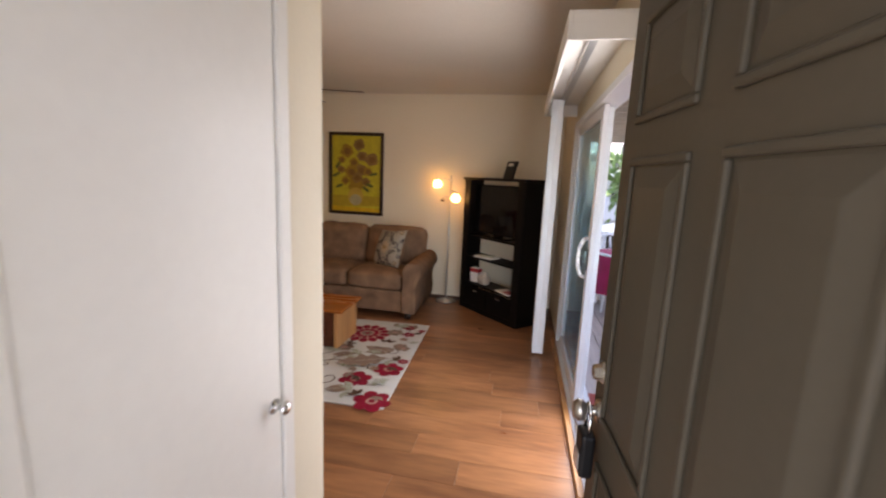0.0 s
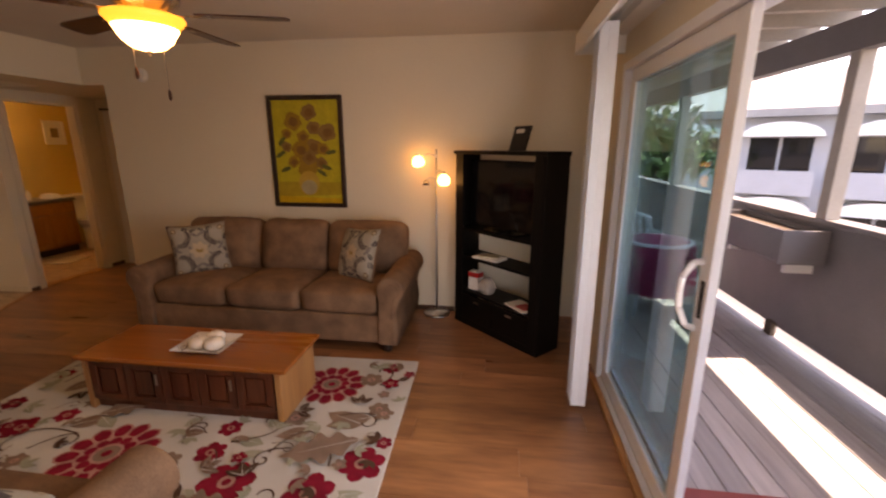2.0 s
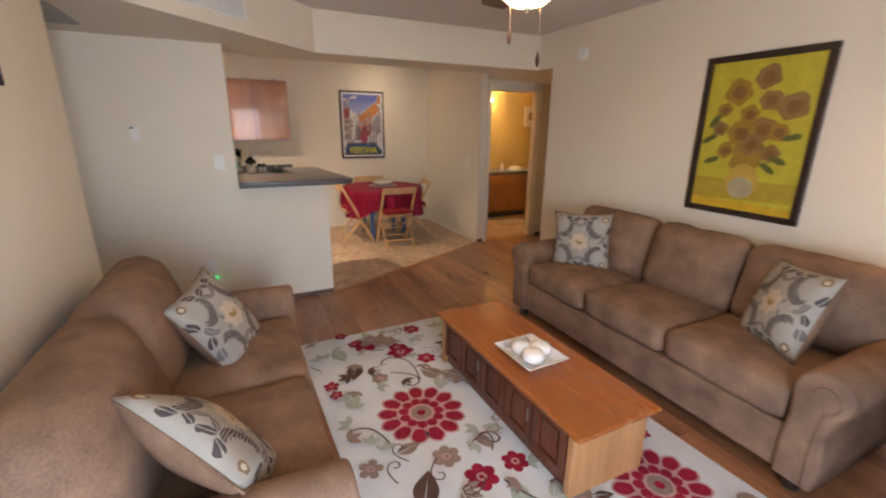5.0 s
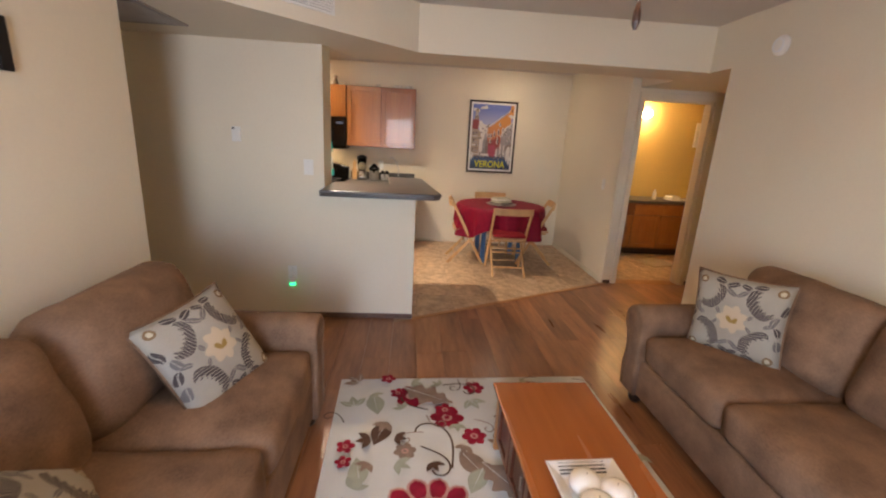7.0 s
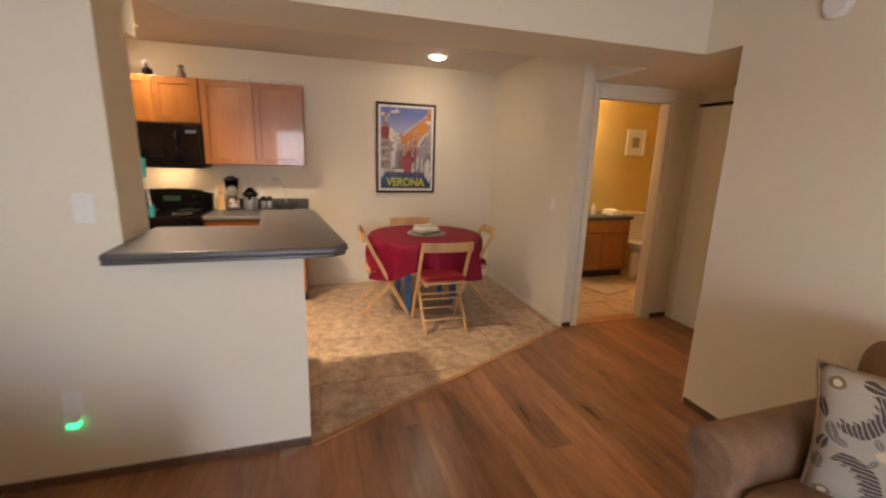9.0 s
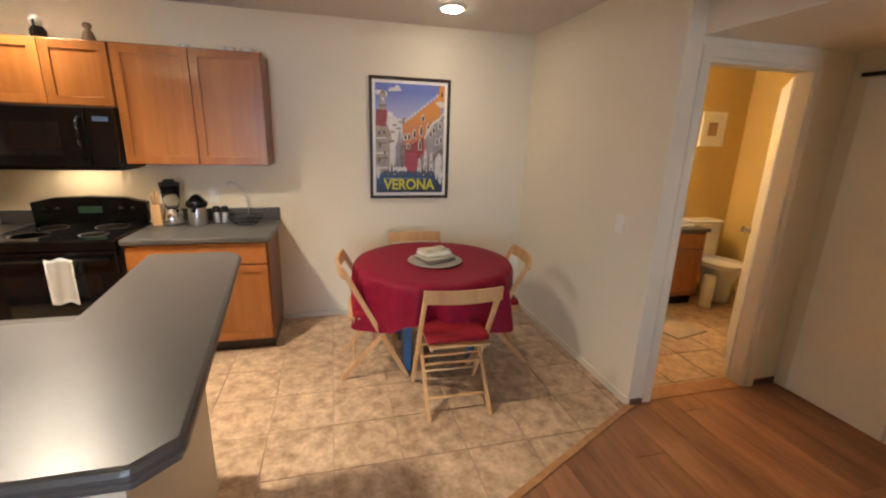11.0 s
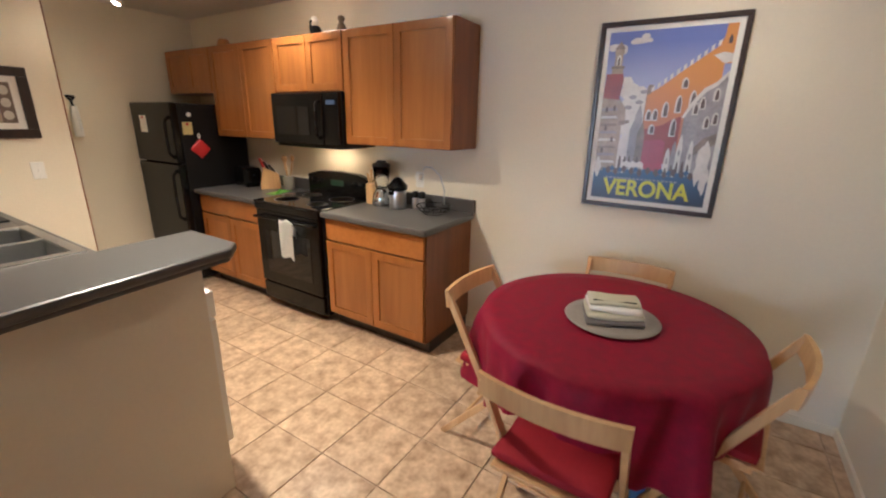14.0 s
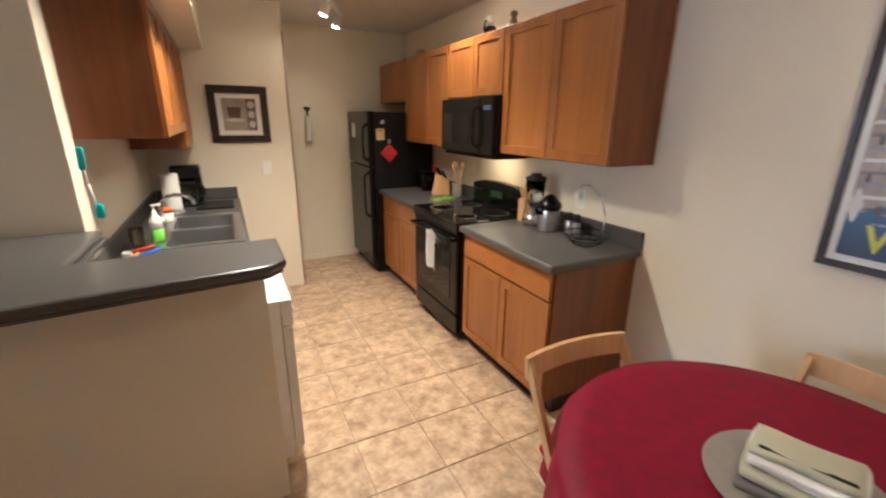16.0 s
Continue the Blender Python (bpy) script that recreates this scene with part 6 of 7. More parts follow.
for k in range(9):
    v = .18 + k * .046
    sheet("stone_course", [(.0, v), (.19 - .004 * k, v + .004), (.17 - .004 * k, v + .018), (.01, v + .014)], (STONE, CLOUD, GREYP)[k % 3])
for u, v in ((.05, .54), (.12, .55), (.06, .43), (.13, .36), (.05, .29)):
    pointed("tower_window", u, v, .012, .035, BROWNP)
sheet("balcony", [(.17, .46), (.27, .48), (.265, .495), (.17, .49)], STONE)
for k, (u, b, m) in enumerate(((.23, .40, CLOUD), (.275, .44, CLOUD), (.345, .56, GREYP), (.315, .48, GREYP), (.385, .46, STONE))):
    sheet("old_house", [(u - .03, .17), (u + .035, .17), (u + .035, b - .05), (u + .005, b + .03), (u - .03, b - .04)], m)
    pointed("shop_arch", u, .19, .013, .09, BROWNP)
for u in (.30, .36, .42):
    sheet("market_stall", [(u - .04, .16), (u + .03, .16), (u + .03, .235), (u - .005, .25), (u - .04, .235)], CLOUD)
    sheet("stall_shade", [(u - .02, .16), (u + .02, .16), (u + .02, .21), (u - .02, .21)], GREYP)
# dark square with writing, and pale columns at the near side
sheet("square", [(0, 0), (1, 0), (1, .15), (.9, .185), (.7, .165), (.5, .185), (.25, .17), (0, .18)], NAVY)
for k in range(22):
    u = .1 + k * .036
    oval("dark_crowd", u, .178 + .008 * (k % 3), .022, .018 + .004 * (k % 2), (NAVY, BROWNP)[k % 2], 9, .2)
for u, v, a, b in ((.93, .27, .05, .11), (.96, .17, .035, .09), (.90, .20, .025, .07), (.03, .20, .03, .06)):
    oval("column_block", u, v, a, b, CLOUD, 14, .2)
for k in range(18):
    sheet("tiny_writing", [(.12 + k * .036, .132), (.145 + k * .036, .132), (.145 + k * .036, .141), (.12 + k * .036, .141)], GREYP)
cu = bpy.data.curves.new("letters", "FONT")
cu.body, cu.size, cu.align_x, cu.extrude, cu.offset = "VERONA", .135, "CENTER", .0006, .0035
tmp = new("letters_tmp", cu)
bpy.context.view_layer.update()
me = bpy.data.meshes.new_from_object(tmp.evaluated_get(bpy.context.evaluated_depsgraph_get()))
bpy.data.objects.remove(tmp)
xs = [v.co.x for v in me.vertices]
k = .46 / (max(xs) - min(xs))
me.transform(pose(.345, -.0192, .080, 90) @ Matrix.Diagonal((k, .092 / max(v.co.y for v in me.vertices), 1, 1)))
me.materials.append(ink("poster_lemon", (.62, .6, .03)))
lt = new("lettering", me)
lt.parent = po
lt["label"] = "yellow lettering reading VERONA"

# ---------------------------------------------------------------- dining table with its cloth
TX, TY, TR = -4.385, 5.80, .575
tb = thing("dining_table", "round dining table with blue legs under a red cloth", "table", pose(TX, TY, 0))
bm = bmesh.new()
lathe(bm, [(TR - .03, .70), (TR - .02, .704), (TR - .02, .726), (TR - .03, .73)], 40)
part("tabletop", bm, BLUE, tb)
for k in range(4):
    a = radians(45 + 90 * k)
    x, y = .335 * math.cos(a), .335 * math.sin(a)
    bm = bmesh.new()
    box(bm, x - .028, y - .028, 0, x + .028, y + .028, .70, bevel=.005)
    part("leg", bm, BLUE, tb)
part("apron", bb((-.3, -.33, .62, .3, -.31, .70), (-.3, .31, .62, .3, .33, .70), (-.33, -.3, .62, -.31, .3, .70), (.31, -.3, .62, .33, .3, .70)), BLUE, tb)
tc = thing("tablecloth", "dark red jacquard tablecloth draped in soft folds", "tablecloth", pose(TX, TY, 0))
t = bmesh.new()
rings = []
NSEG = 144
for k in range(20):
    u = k / 19
    ring = []
    for j in range(NSEG):
        a = 2 * math.pi * j / NSEG
        corner = abs(math.cos(2 * (a - .55))) ** 3
        fold = .55 * math.sin(a * 10 + .7) + .3 * math.sin(a * 17 + 2) + .25 * math.sin(a * 23 + 4)
        drop = .235 + .15 * corner + .012 * math.sin(a * 7)
        if u < .55:
            r, z = TR * u / .55, .7365
            r, z = (r, z) if u < .52 else (TR * .992, .7355)
        else:
            w = (u - .55) / .45
            r = TR + .012 * min(1, w * 6) + (.062 + .025 * corner) * fold * w ** .7 + .015 * corner * w - .012 * w
            z = .7365 - .012 * min(1, w * 6) - drop * w
        ring.append(t.verts.new((max(r, .001) * math.cos(a), max(r, .001) * math.sin(a), z)))
    rings.append(ring)
for p, q in zip(rings, rings[1:]):
    for j in range(NSEG):
        t.faces.new((p[j], p[(j + 1) % NSEG], q[(j + 1) % NSEG], q[j]))
bmesh.ops.recalc_face_normals(t, faces=t.faces[:])
part("drape", merge(bmesh.new(), t), CLOTH, tc, smooth=True)
cg = thing("charger_plate", "round grey woven charger in the middle of the table", "plate", pose(TX + .02, TY + .005, .737))
bm = bmesh.new()
lathe(bm, [(.0, .001), (.15, .001), (.19, .006), (.2, .012), (.197, .015), (.16, .01), (0, .009)], 44)
part("plate", bm, PLATE, cg, smooth=True)
nk = thing("folded_napkins", "stack of folded sage and cream napkins on the charger", "napkins", pose(TX + .02, TY + .005, .747, 0, 0, 110))
for k, (w, d, h, mt, z) in enumerate(((.23, .2, .022, mat("slate_napkin", (.2, .18, .16), .9), .0), (.225, .185, .022, NAPKIN, .022), (.22, .16, .024, CERAM, .044), (.215, .13, .018, NAPKIN, .066))):
    bm = bmesh.new()
    cushion(bm, w, d, h, .01, .002, 5, m=pose(.0, .006 * k, z + h / 2 + .002))
    part("napkin", bm, mt, nk, smooth=True)
part("ribbon", bb((-.09, -.03, .086, .09, -.018, .0885), bevel=.001), BLACKM, nk, "dark narrow band")


def folding_chair(m, label):
    """Slatted folding chair whose back is at +y; its seat looks towards -y."""
    c = thing("folding_chair", label, "chair", m, "folding chairs round the table")
    w = .215
    for s_ in (-1, 1):
        bm = bmesh.new()
        # back upright runs from the rear foot to the top rail, leaning back
        t = bmesh.new()
        bmesh.ops.create_cube(t, size=1)
        bmesh.ops.bevel(t, geom=t.edges[:], offset=.12, segments=2, profile=.5, affect="EDGES")
        lo, hi = Vector((s_ * w, -.39, .0)), Vector((s_ * w, .03, .80))
        d = hi - lo
        merge(bm, t, Matrix.Translation((lo + hi) / 2) @ d.to_track_quat("Z", "Y").to_matrix().to_4x4() @ Matrix.Diagonal((.022, .034, d.length, 1)))
        part("back_upright", bm, BEECH, c)
        t = bmesh.new()
        bmesh.ops.create_cube(t, size=1)
        bmesh.ops.bevel(t, geom=t.edges[:], offset=.12, segments=2, profile=.5, affect="EDGES")
        lo, hi = Vector((s_ * (w - .026), .06, .0)), Vector((s_ * (w - .026), -.34, .45))
        d = hi - lo
        bm = bmesh.new()
        merge(bm, t, Matrix.Translation((lo + hi) / 2) @ d.to_track_quat("Z", "Y").to_matrix().to_4x4() @ Matrix.Diagonal((.02, .032, d.length, 1)))
        part("rear_leg", bm, BEECH, c)
        part("seat_rail", bb((s_ * (w - .052) - .009, -.40, .405, s_ * (w - .052) + .009, -.03, .435), bevel=.003), BEECH, c)
    bm = bmesh.new()
    n = 12
    t = bmesh.new()
    prof = []
    for k in range(n + 1):
        x = -w - .014 + (2 * w + .028) * k / n
        bow = .03 * (1 - (x / w) ** 2)
        prof.append([t.verts.new((x, .025 + bow + dy, z)) for dy, z in ((-.009, .735), (.009, .735), (.018, .815), (.0, .815))])
    for p, q in zip(prof, prof[1:]):
        for j in range(4):
            t.faces.new((p[j], p[(j + 1) % 4], q[(j + 1) % 4], q[j]))
    t.faces.new(prof[0])
    t.faces.new(prof[-1])
    bmesh.ops.recalc_face_normals(t, faces=t.faces[:])
    part("top_rail", merge(bm, t), BEECH, c)
    for k in range(7):
        y = -.39 + k * .058
        part("slat", bb((-w + .03, y, .435, w - .03, y + .04, .449), bevel=.003), BEECH, c)
    for y, z in ((-.03, .10), (-.165, .25), (-.2, .29)):
        bm = bmesh.new()
        rod(bm, (-w + .026, y, z), (w - .026, y, z), .009, .009, 8)
        part("stretcher", bm, BEECH, c)
    for y, z in ((-.335, .1), (-.19, .38)):
        bm = bmesh.new()
        rod(bm, (-w, y, z), (w, y, z), .009, .009, 8)
        part("stretcher", bm, BEECH, c)
    bm = bmesh.new()
    cushion(bm, .385, .37, .045, .02, .012, 7, m=pose(0, -.21, .474))
    part("seat_cushion", bm, CUSHR, c, "red tufted seat cushion", True)
    return c


folding_chair(pose(-3.60, 5.785, 0, 0, 0, -91), "pale beech folding chair with a red cushion facing the table")
folding_chair(pose(-4.29, 5.17, 0, 0, 0, 178), "pale beech folding chair with a red cushion on the kitchen side")
folding_chair(pose(-4.27, 6.42, 0, 0, 0, -8), "pale beech folding chair with a red cushion by the side wall")
folding_chair(pose(-4.97, 5.77, 0, 0, 0, 90), "pale beech folding chair with a red cushion against the back wall")

# ---------------------------------------------------------------- hallway and bathroom
bd_ = thing("door_4", "cream casing round the open bathroom doorway", "door frame", kind="structure")
part("casing", bb((-3.462, 6.985, 0, -3.44, 7.045, 2.13), (-3.462, 7.83, 0, -3.44, 7.89, 2.13), (-3.462, 7.045, 2.07, -3.44, 7.83, 2.13), bevel=.004), PAINT, bd_)
part("jamb", bb((-3.56, 6.978, 0, -3.464, 7.03, 2.07), (-3.56, 7.80, 0, -3.464, 7.828, 2.07), (-3.56, 7.03, 2.05, -3.464, 7.80, 2.078)), PAINT, bd_)
lf = thing("door_5", "white bathroom door swung open into the bathroom", "door", kind="structure", m=pose(-3.575, 7.80, 0, 0, 0, 132))
part("leaf", bb((0, -.036, .01, .74, 0, 2.04), bevel=.003), WHITE, lf)
bm = bmesh.new()
lathe(bm, [(.03, 0), (.03, .008), (.012, .012), (.012, .03), (.027, .042), (.028, .055), (.015, .065), (0, .066)], 18, pose(.68, 0, .98, -90))
part("knob", bm, BRONZE, lf, "satin nickel knob", True)
hc = thing("door_6", "cream bifold closet doors at the end of the hallway", "closet door", kind="structure")
for k in range(2):
    part("leaf", bb((-3.36 + .55 * k, 8.075, .015, -2.82 + .55 * k, 8.099, 2.02), bevel=.003), WHITE, hc)
part("track", bb((-3.40, 8.07, 2.03, -2.2, 8.099, 2.05)), BLACKM, hc)
tagged(solid("trim_threshold", bb((-3.575, 7.03, .0, -3.45, 7.80, .006), bevel=.002), COFFEEE), "wooden threshold strip", "threshold", kind="structure")

va = thing("bathroom_vanity", "stained maple bathroom vanity with a dark top", "vanity", pose(-5.348, 8.42, 0, 0, 0, 90))
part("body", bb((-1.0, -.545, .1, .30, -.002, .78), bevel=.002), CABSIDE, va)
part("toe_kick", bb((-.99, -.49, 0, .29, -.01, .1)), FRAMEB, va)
part("drawer_front", bb((-.53, -.563, .61, .28, -.545, .76), bevel=.004), CABH, va)
for x in (-.95, -.53, -.12):
    shaker(va, x, .12, x + .40, .60, -.545)
vt = thing("vanity_top", "grey laminate vanity top", "countertop", pose(-5.348, 8.42, 0, 0, 0, 90))
part("slab", bb((-1.0, -.575, .78, .32, -.002, .82), bevel=.008), LAMIN, vt)
tw2 = thing("folded_towels", "folded white towels on the vanity", "towels", pose(-4.98, 8.55, .82))
for k, (w, d) in enumerate(((.24, .16), (.2, .14))):
    bm = bmesh.new()
    cushion(bm, w, d, .035, .015, .006, 5, m=pose(0, 0, .018 + .034 * k))
    part("towel", bm, PAPER, tw2, smooth=True)
bt = thing("lotion_bottle", "small white bottle on the vanity", "bottle", pose(-5.02, 8.28, .82))
bm = bmesh.new()
lathe(bm, [(.03, 0), (.032, .02), (.03, .1), (.012, .125), (.012, .15), (0, .152)], 16)
part("body", bm, CERAM, bt, smooth=True)

wc = thing("toilet", "white china toilet with a tank", "toilet", pose(-4.86, 9.10, 0, 0, 0, 90))
part("tank", bb((-.2, .30, .40, .2, .49, .78), bevel=.02), CERAM, wc)
part("tank_lid", bb((-.21, .29, .78, .21, .50, .815), bevel=.012), CERAM, wc)
bm = bmesh.new()
lathe(bm, [(.12, 0), (.125, .1), (.13, .22), (.19, .36), (.2, .39), (.17, .4)], 26)
for v in bm.verts:
    v.co.y = v.co.y * 1.25 + .06
part("bowl", bm, CERAM, wc, smooth=True)
bm = bmesh.new()
lathe(bm, [(.0, .40), (.2, .40), (.205, .415), (.195, .43), (0, .435)], 30)
for v in bm.verts:
    v.co.y = v.co.y * 1.22 + .05
part("seat_lid", bm, CERAM, wc, smooth=True)
tp = thing("toilet_roll_holder", "white spare toilet rolls beside the vanity", "toilet paper", pose(-4.74, 8.80, 0))
bm = bmesh.new()
lathe(bm, [(.055, 0), (.056, .1), (.056, .33), (.05, .335), (.018, .335)], 20)
part("roll", bm, PAPER, tp, smooth=True)
bp_ = framed("bathroom_picture", "small white-framed print on the yellow wall", "picture", pose(-5.35, 8.95, 1.61, 0, 0, 90), .32, .36, .03, .02, WHITE)
part("mat_board", bb((.03, -.01, .03, .29, -.003, .33)), PAPER, bp_)
flat(bp_, "print", [(.1, .11), (.22, .11), (.22, .25), (.1, .25)], .0115, ink("bath_print", (.3, .22, .12)))
sr = thing("shower_curtain", "cream shower curtain hanging from its rod", "shower curtain", pose(-4.35, 9.5, 0))
t = bmesh.new()
cols = [[t.verts.new((.02 * math.sin(k * 1.3), -.02 * k - .02, z)) for z in (.25, .8, 1.4, 1.92)] for k in range(30)]
for p, q in zip(cols, cols[1:]):
    for j in range(3):
        t.faces.new((p[j], p[j + 1], q[j + 1], q[j]))
bmesh.ops.solidify(t, geom=t.faces[:], thickness=.003)
part("curtain", merge(bmesh.new(), t), CERAM, sr, smooth=True)
bm = bmesh.new()
rod(bm, (0, .035, 1.95), (0, -.72, 1.95), .012)
part("rod", bm, BLACKM, sr)
bml = thing("bathroom_light", "lit globe lights above the bathroom mirror", "wall light", pose(-5.35, 7.9, 2.05))
part("back_bar", bb((0, -.3, -.05, .03, .3, .05), bevel=.004), CHROME, bml)
BAM = lamp_glow("bath_globe", (1, .66, .3), BATH)
for y in (-.2, 0, .2):
    bm = bmesh.new()
    lathe(bm, [(.0, -.06), (.042, -.042), (.06, 0), (.042, .042), (0, .06)], 18, pose(.1, y, 0))
    part("globe", bm, BAM, bml, "glowing globe", True)
    bm = bmesh.new()
    rod(bm, (.02, y, 0), (.05, y, 0), .02)
    part("socket", bm, CHROME, bml)
bath_mat = thing("bath_mat", "pale bath mat on the bathroom floor", "bath mat", pose(-4.45, 8.05, .002, 0, 0, 12))
part("mat_top", bb((-.28, -.2, 0, .28, .2, .014), bevel=.005), mat("bath_pile", (.48, .4, .3), .95, var=.12, scale=10, fine=200, bump=.5), bath_mat)


# ---------------------------------------------------------------- deck and what lies beyond
tagged(solid("ground", bb((-400, -400, -3.3, 400, 400, -3.1)), GROUNDM), "pale asphalt ground far below the deck", "ground", kind="structure")
structure("wall_outside", bb((XE + T, 5.9, -3.1, XE + T + .03, 12, 3), (XE + T, -3, -3.1, XE + T + .03, 3.76, 3), (XE + T, 3.76, 2.07, XE + T + .03, 5.9, 3), (XE + T, 3.76, -3.1, XE + T + .03, 5.9, -.12)), STUCCO, "stucco outer face of the building")
structure("landing", bb((-.5, -1.6, -.2, XE + T, 2.0, -.02)), DECKW, "boarded landing outside the entry door", "deck")
RX, DECKZ = 4.14, -.03
rl = thing("deck_railing", "solid grey-painted deck railing with a flat cap", "railing", kind="structure")
part("panel", bb((RX, -2, DECKZ + .09, RX + .03, 12, 1.02)), RAILP, rl)
part("cap", bb((RX - .06, -2, 1.02, RX + .1, 12, 1.06), bevel=.005), RAILP, rl)
for y in (.9, 3.7, 6.55, 9.4):
    part("post", bb((RX - .05, y - .05, 1.06, RX + .05, y + .05, 2.22), bevel=.004), ROOFW, rl)
    part("footing", bb((RX - .04, y + .3, DECKZ, RX, y + .4, DECKZ + .12)), BARK, rl)
rf = thing("deck_roof", "open-raftered roof over the deck", "porch roof", kind="structure")
part("beam", bb((RX - .06, -2, 2.22, RX + .06, 12, 2.44), bevel=.004), RAILP, rf)
part("roof_boards", bb((XE + T + .03, -2, 2.60, RX + .12, 12, 2.64)), ROOFW, rf)
for k in range(34):
    y = -1.8 + .41 * k
    part("rafter", bb((XE + T + .03, y, 2.44, RX + .12, y + .045, 2.60)), ROOFW, rf)
pl = thing("planter_box", "grey wooden planter box hung on the railing", "planter", pose(RX, 7.0, 0))
part("box", bb((-.34, -.55, .72, -.02, .55, .74), (-.34, -.55, .74, -.32, .55, .98), (-.04, -.55, .74, -.02, .55, .98), (-.32, -.55, .74, -.04, -.53, .98), (-.32, .53, .74, -.04, .55, .98), bevel=.003), RAILP, pl)
part("soil", bb((-.32, -.53, .92, -.04, .53, .94)), BARK, pl)
for y in (-.4, .4):
    part("bracket", bb((-.2, y - .02, .62, -.0, y + .02, .72)), WHITE, pl)
pt_ = thing("patio_table", "small patio table under a magenta cloth", "table", pose(3.27, 7.36, DECKZ))
for k in range(4):
    a = radians(45 + 90 * k)
    bm = bmesh.new()
    rod(bm, (.3 * math.cos(a), .3 * math.sin(a), 0), (.25 * math.cos(a), .25 * math.sin(a), .7), .015)
    part("leg", bm, PVC, pt_)
bm = bmesh.new()
lathe(bm, [(.31, .70), (.32, .71), (.32, .725), (.31, .73)], 30)
part("tabletop", bm, PVC, pt_)
pcl = thing("patio_cloth", "magenta cloth draped over the patio table", "tablecloth", pose(3.27, 7.36, DECKZ))
t = bmesh.new()
rings = []
for k in range(9):
    u = k / 8
    ring = []
    for j in range(72):
        a = 2 * math.pi * j / 72
        w = max(0, (u - .45) / .55)
        r = .33 * min(1, u / .45) + .05 * w * (.6 + .6 * math.sin(9 * a))
        ring.append(t.verts.new((max(r, .002) * math.cos(a), max(r, .002) * math.sin(a), .734 - .5 * w)))
    rings.append(ring)
for p, q in zip(rings, rings[1:]):
    for j in range(72):
        t.faces.new((p[j], p[(j + 1) % 72], q[(j + 1) % 72], q[j]))
part("drape", merge(bmesh.new(), t), PINK, pcl, smooth=True)


def patio_chair(m):
    c = thing("patio_chair", "white plastic stacking patio chair on the deck", "chair", m, "patio chairs")
    for x in (-.22, .22):
        for y in (-.2, .22):
            bm = bmesh.new()
            rod(bm, (x * 1.08, y * 1.1, 0), (x, y, .42), .018, .024)
            part("leg", bm, PVC, c, smooth=True)
        bm = bmesh.new()
        tube(bm, [(x * 1.1, -.2, .42), (x * 1.12, -.2, .62), (x * 1.12, .1, .64), (x, .25, .66)], .018)
        part("armrest", bm, PVC, c, smooth=True)
    bm = bmesh.new()
    cushion(bm, .46, .46, .03, .014, .0, 5, m=pose(0, 0, .43))
    part("seat", bm, PVC, c, smooth=True)
    for k in range(5):
        x = -.17 + .085 * k
        bm = bmesh.new()
        tube(bm, [(x, .21, .44), (x, .27, .66), (x * .95, .31, .82)], .016, 6)
        part("back_slat", bm, PVC, c, smooth=True)
    bm = bmesh.new()
    tube(bm, [(-.22, .24, .5), (-.2, .3, .8), (0, .32, .86), (.2, .3, .8), (.22, .24, .5)], .02)
    part("back_rail", bm, PVC, c, smooth=True)
    return c


patio_chair(pose(3.35, 7.98, DECKZ, 0, 0, 10))
dmx = thing("doormat", "red-bordered woven doormat outside the glass door", "doormat", pose(3.02, 4.55, DECKZ + .012))
part("border", bb((-.45, -.38, 0, .45, .38, .008), bevel=.003), MATR, dmx)
part("middle", bb((-.33, -.26, .008, .33, .26, .0105), bevel=.001), RUGTAUPE, dmx)


def building(m, label, w, d, floors, bays):
    """A flat-fronted apartment house; its front looks towards local -y."""
    b = thing("apartment_building", label, "building", m, "apartment buildings")
    h = 2.9 * floors
    part("wall", bb((-w / 2, 0, 0, w / 2, d, h)), STUCCO, b)
    roof = part("roof", bb((-w / 2 - .5, -.7, h, w / 2 + .5, d + .5, h + .3)), SHINGLE, b)
    bm = bmesh.new()
    prism(bm, [(-.6, h + .3), (d + .4, h + .3), (d / 2, h + 2.2)], -w / 2 - .5, w / 2 + .5, Matrix(((0, 0, 1, 0), (1, 0, 0, 0), (0, 1, 0, 0), (0, 0, 0, 1))))
    part("ridge", bm, SHINGLE, roof)
    for f in range(floors):
        for k in range(bays):
            x = -w / 2 + (k + .5) * w / bays
            z = 2.9 * f
            wd = part("window", bb((x - 1.15, -.05, z + .15, x + 1.15, .0, z + 2.2)), STUCCO, b)
            for x2 in (-.53, .53):
                part("pane", bb((x + x2 - .48, -.07, z + .2, x + x2 + .48, -.05, z + 2.1)), BLACKGL, wd)
            part("balcony", bb((x - 1.2, -.9, z - .1, x + 1.2, 0, z + .05), (x - 1.2, -.9, z + .05, x + 1.2, -.85, z + .85)), STUCCO, b)
            bm = bmesh.new()
            prism(bm, [(1.3 * math.cos(radians(a)), .55 * math.sin(radians(a))) for a in range(0, 181, 20)], 0, .8, pose(x, 0, z + 2.15, 90))
            part("awning", bm, WHITE, b, "white arched awning")
    return b


building(pose(15.5, 20.5, -3.1, 0, 0, -32), "pale two-storey apartment building across the lot", 22, 9, 2, 7)
building(pose(3.0, 33.0, -3.1, 0, 0, 4), "pale two-storey apartment building with a low roof", 20, 9, 1, 6)


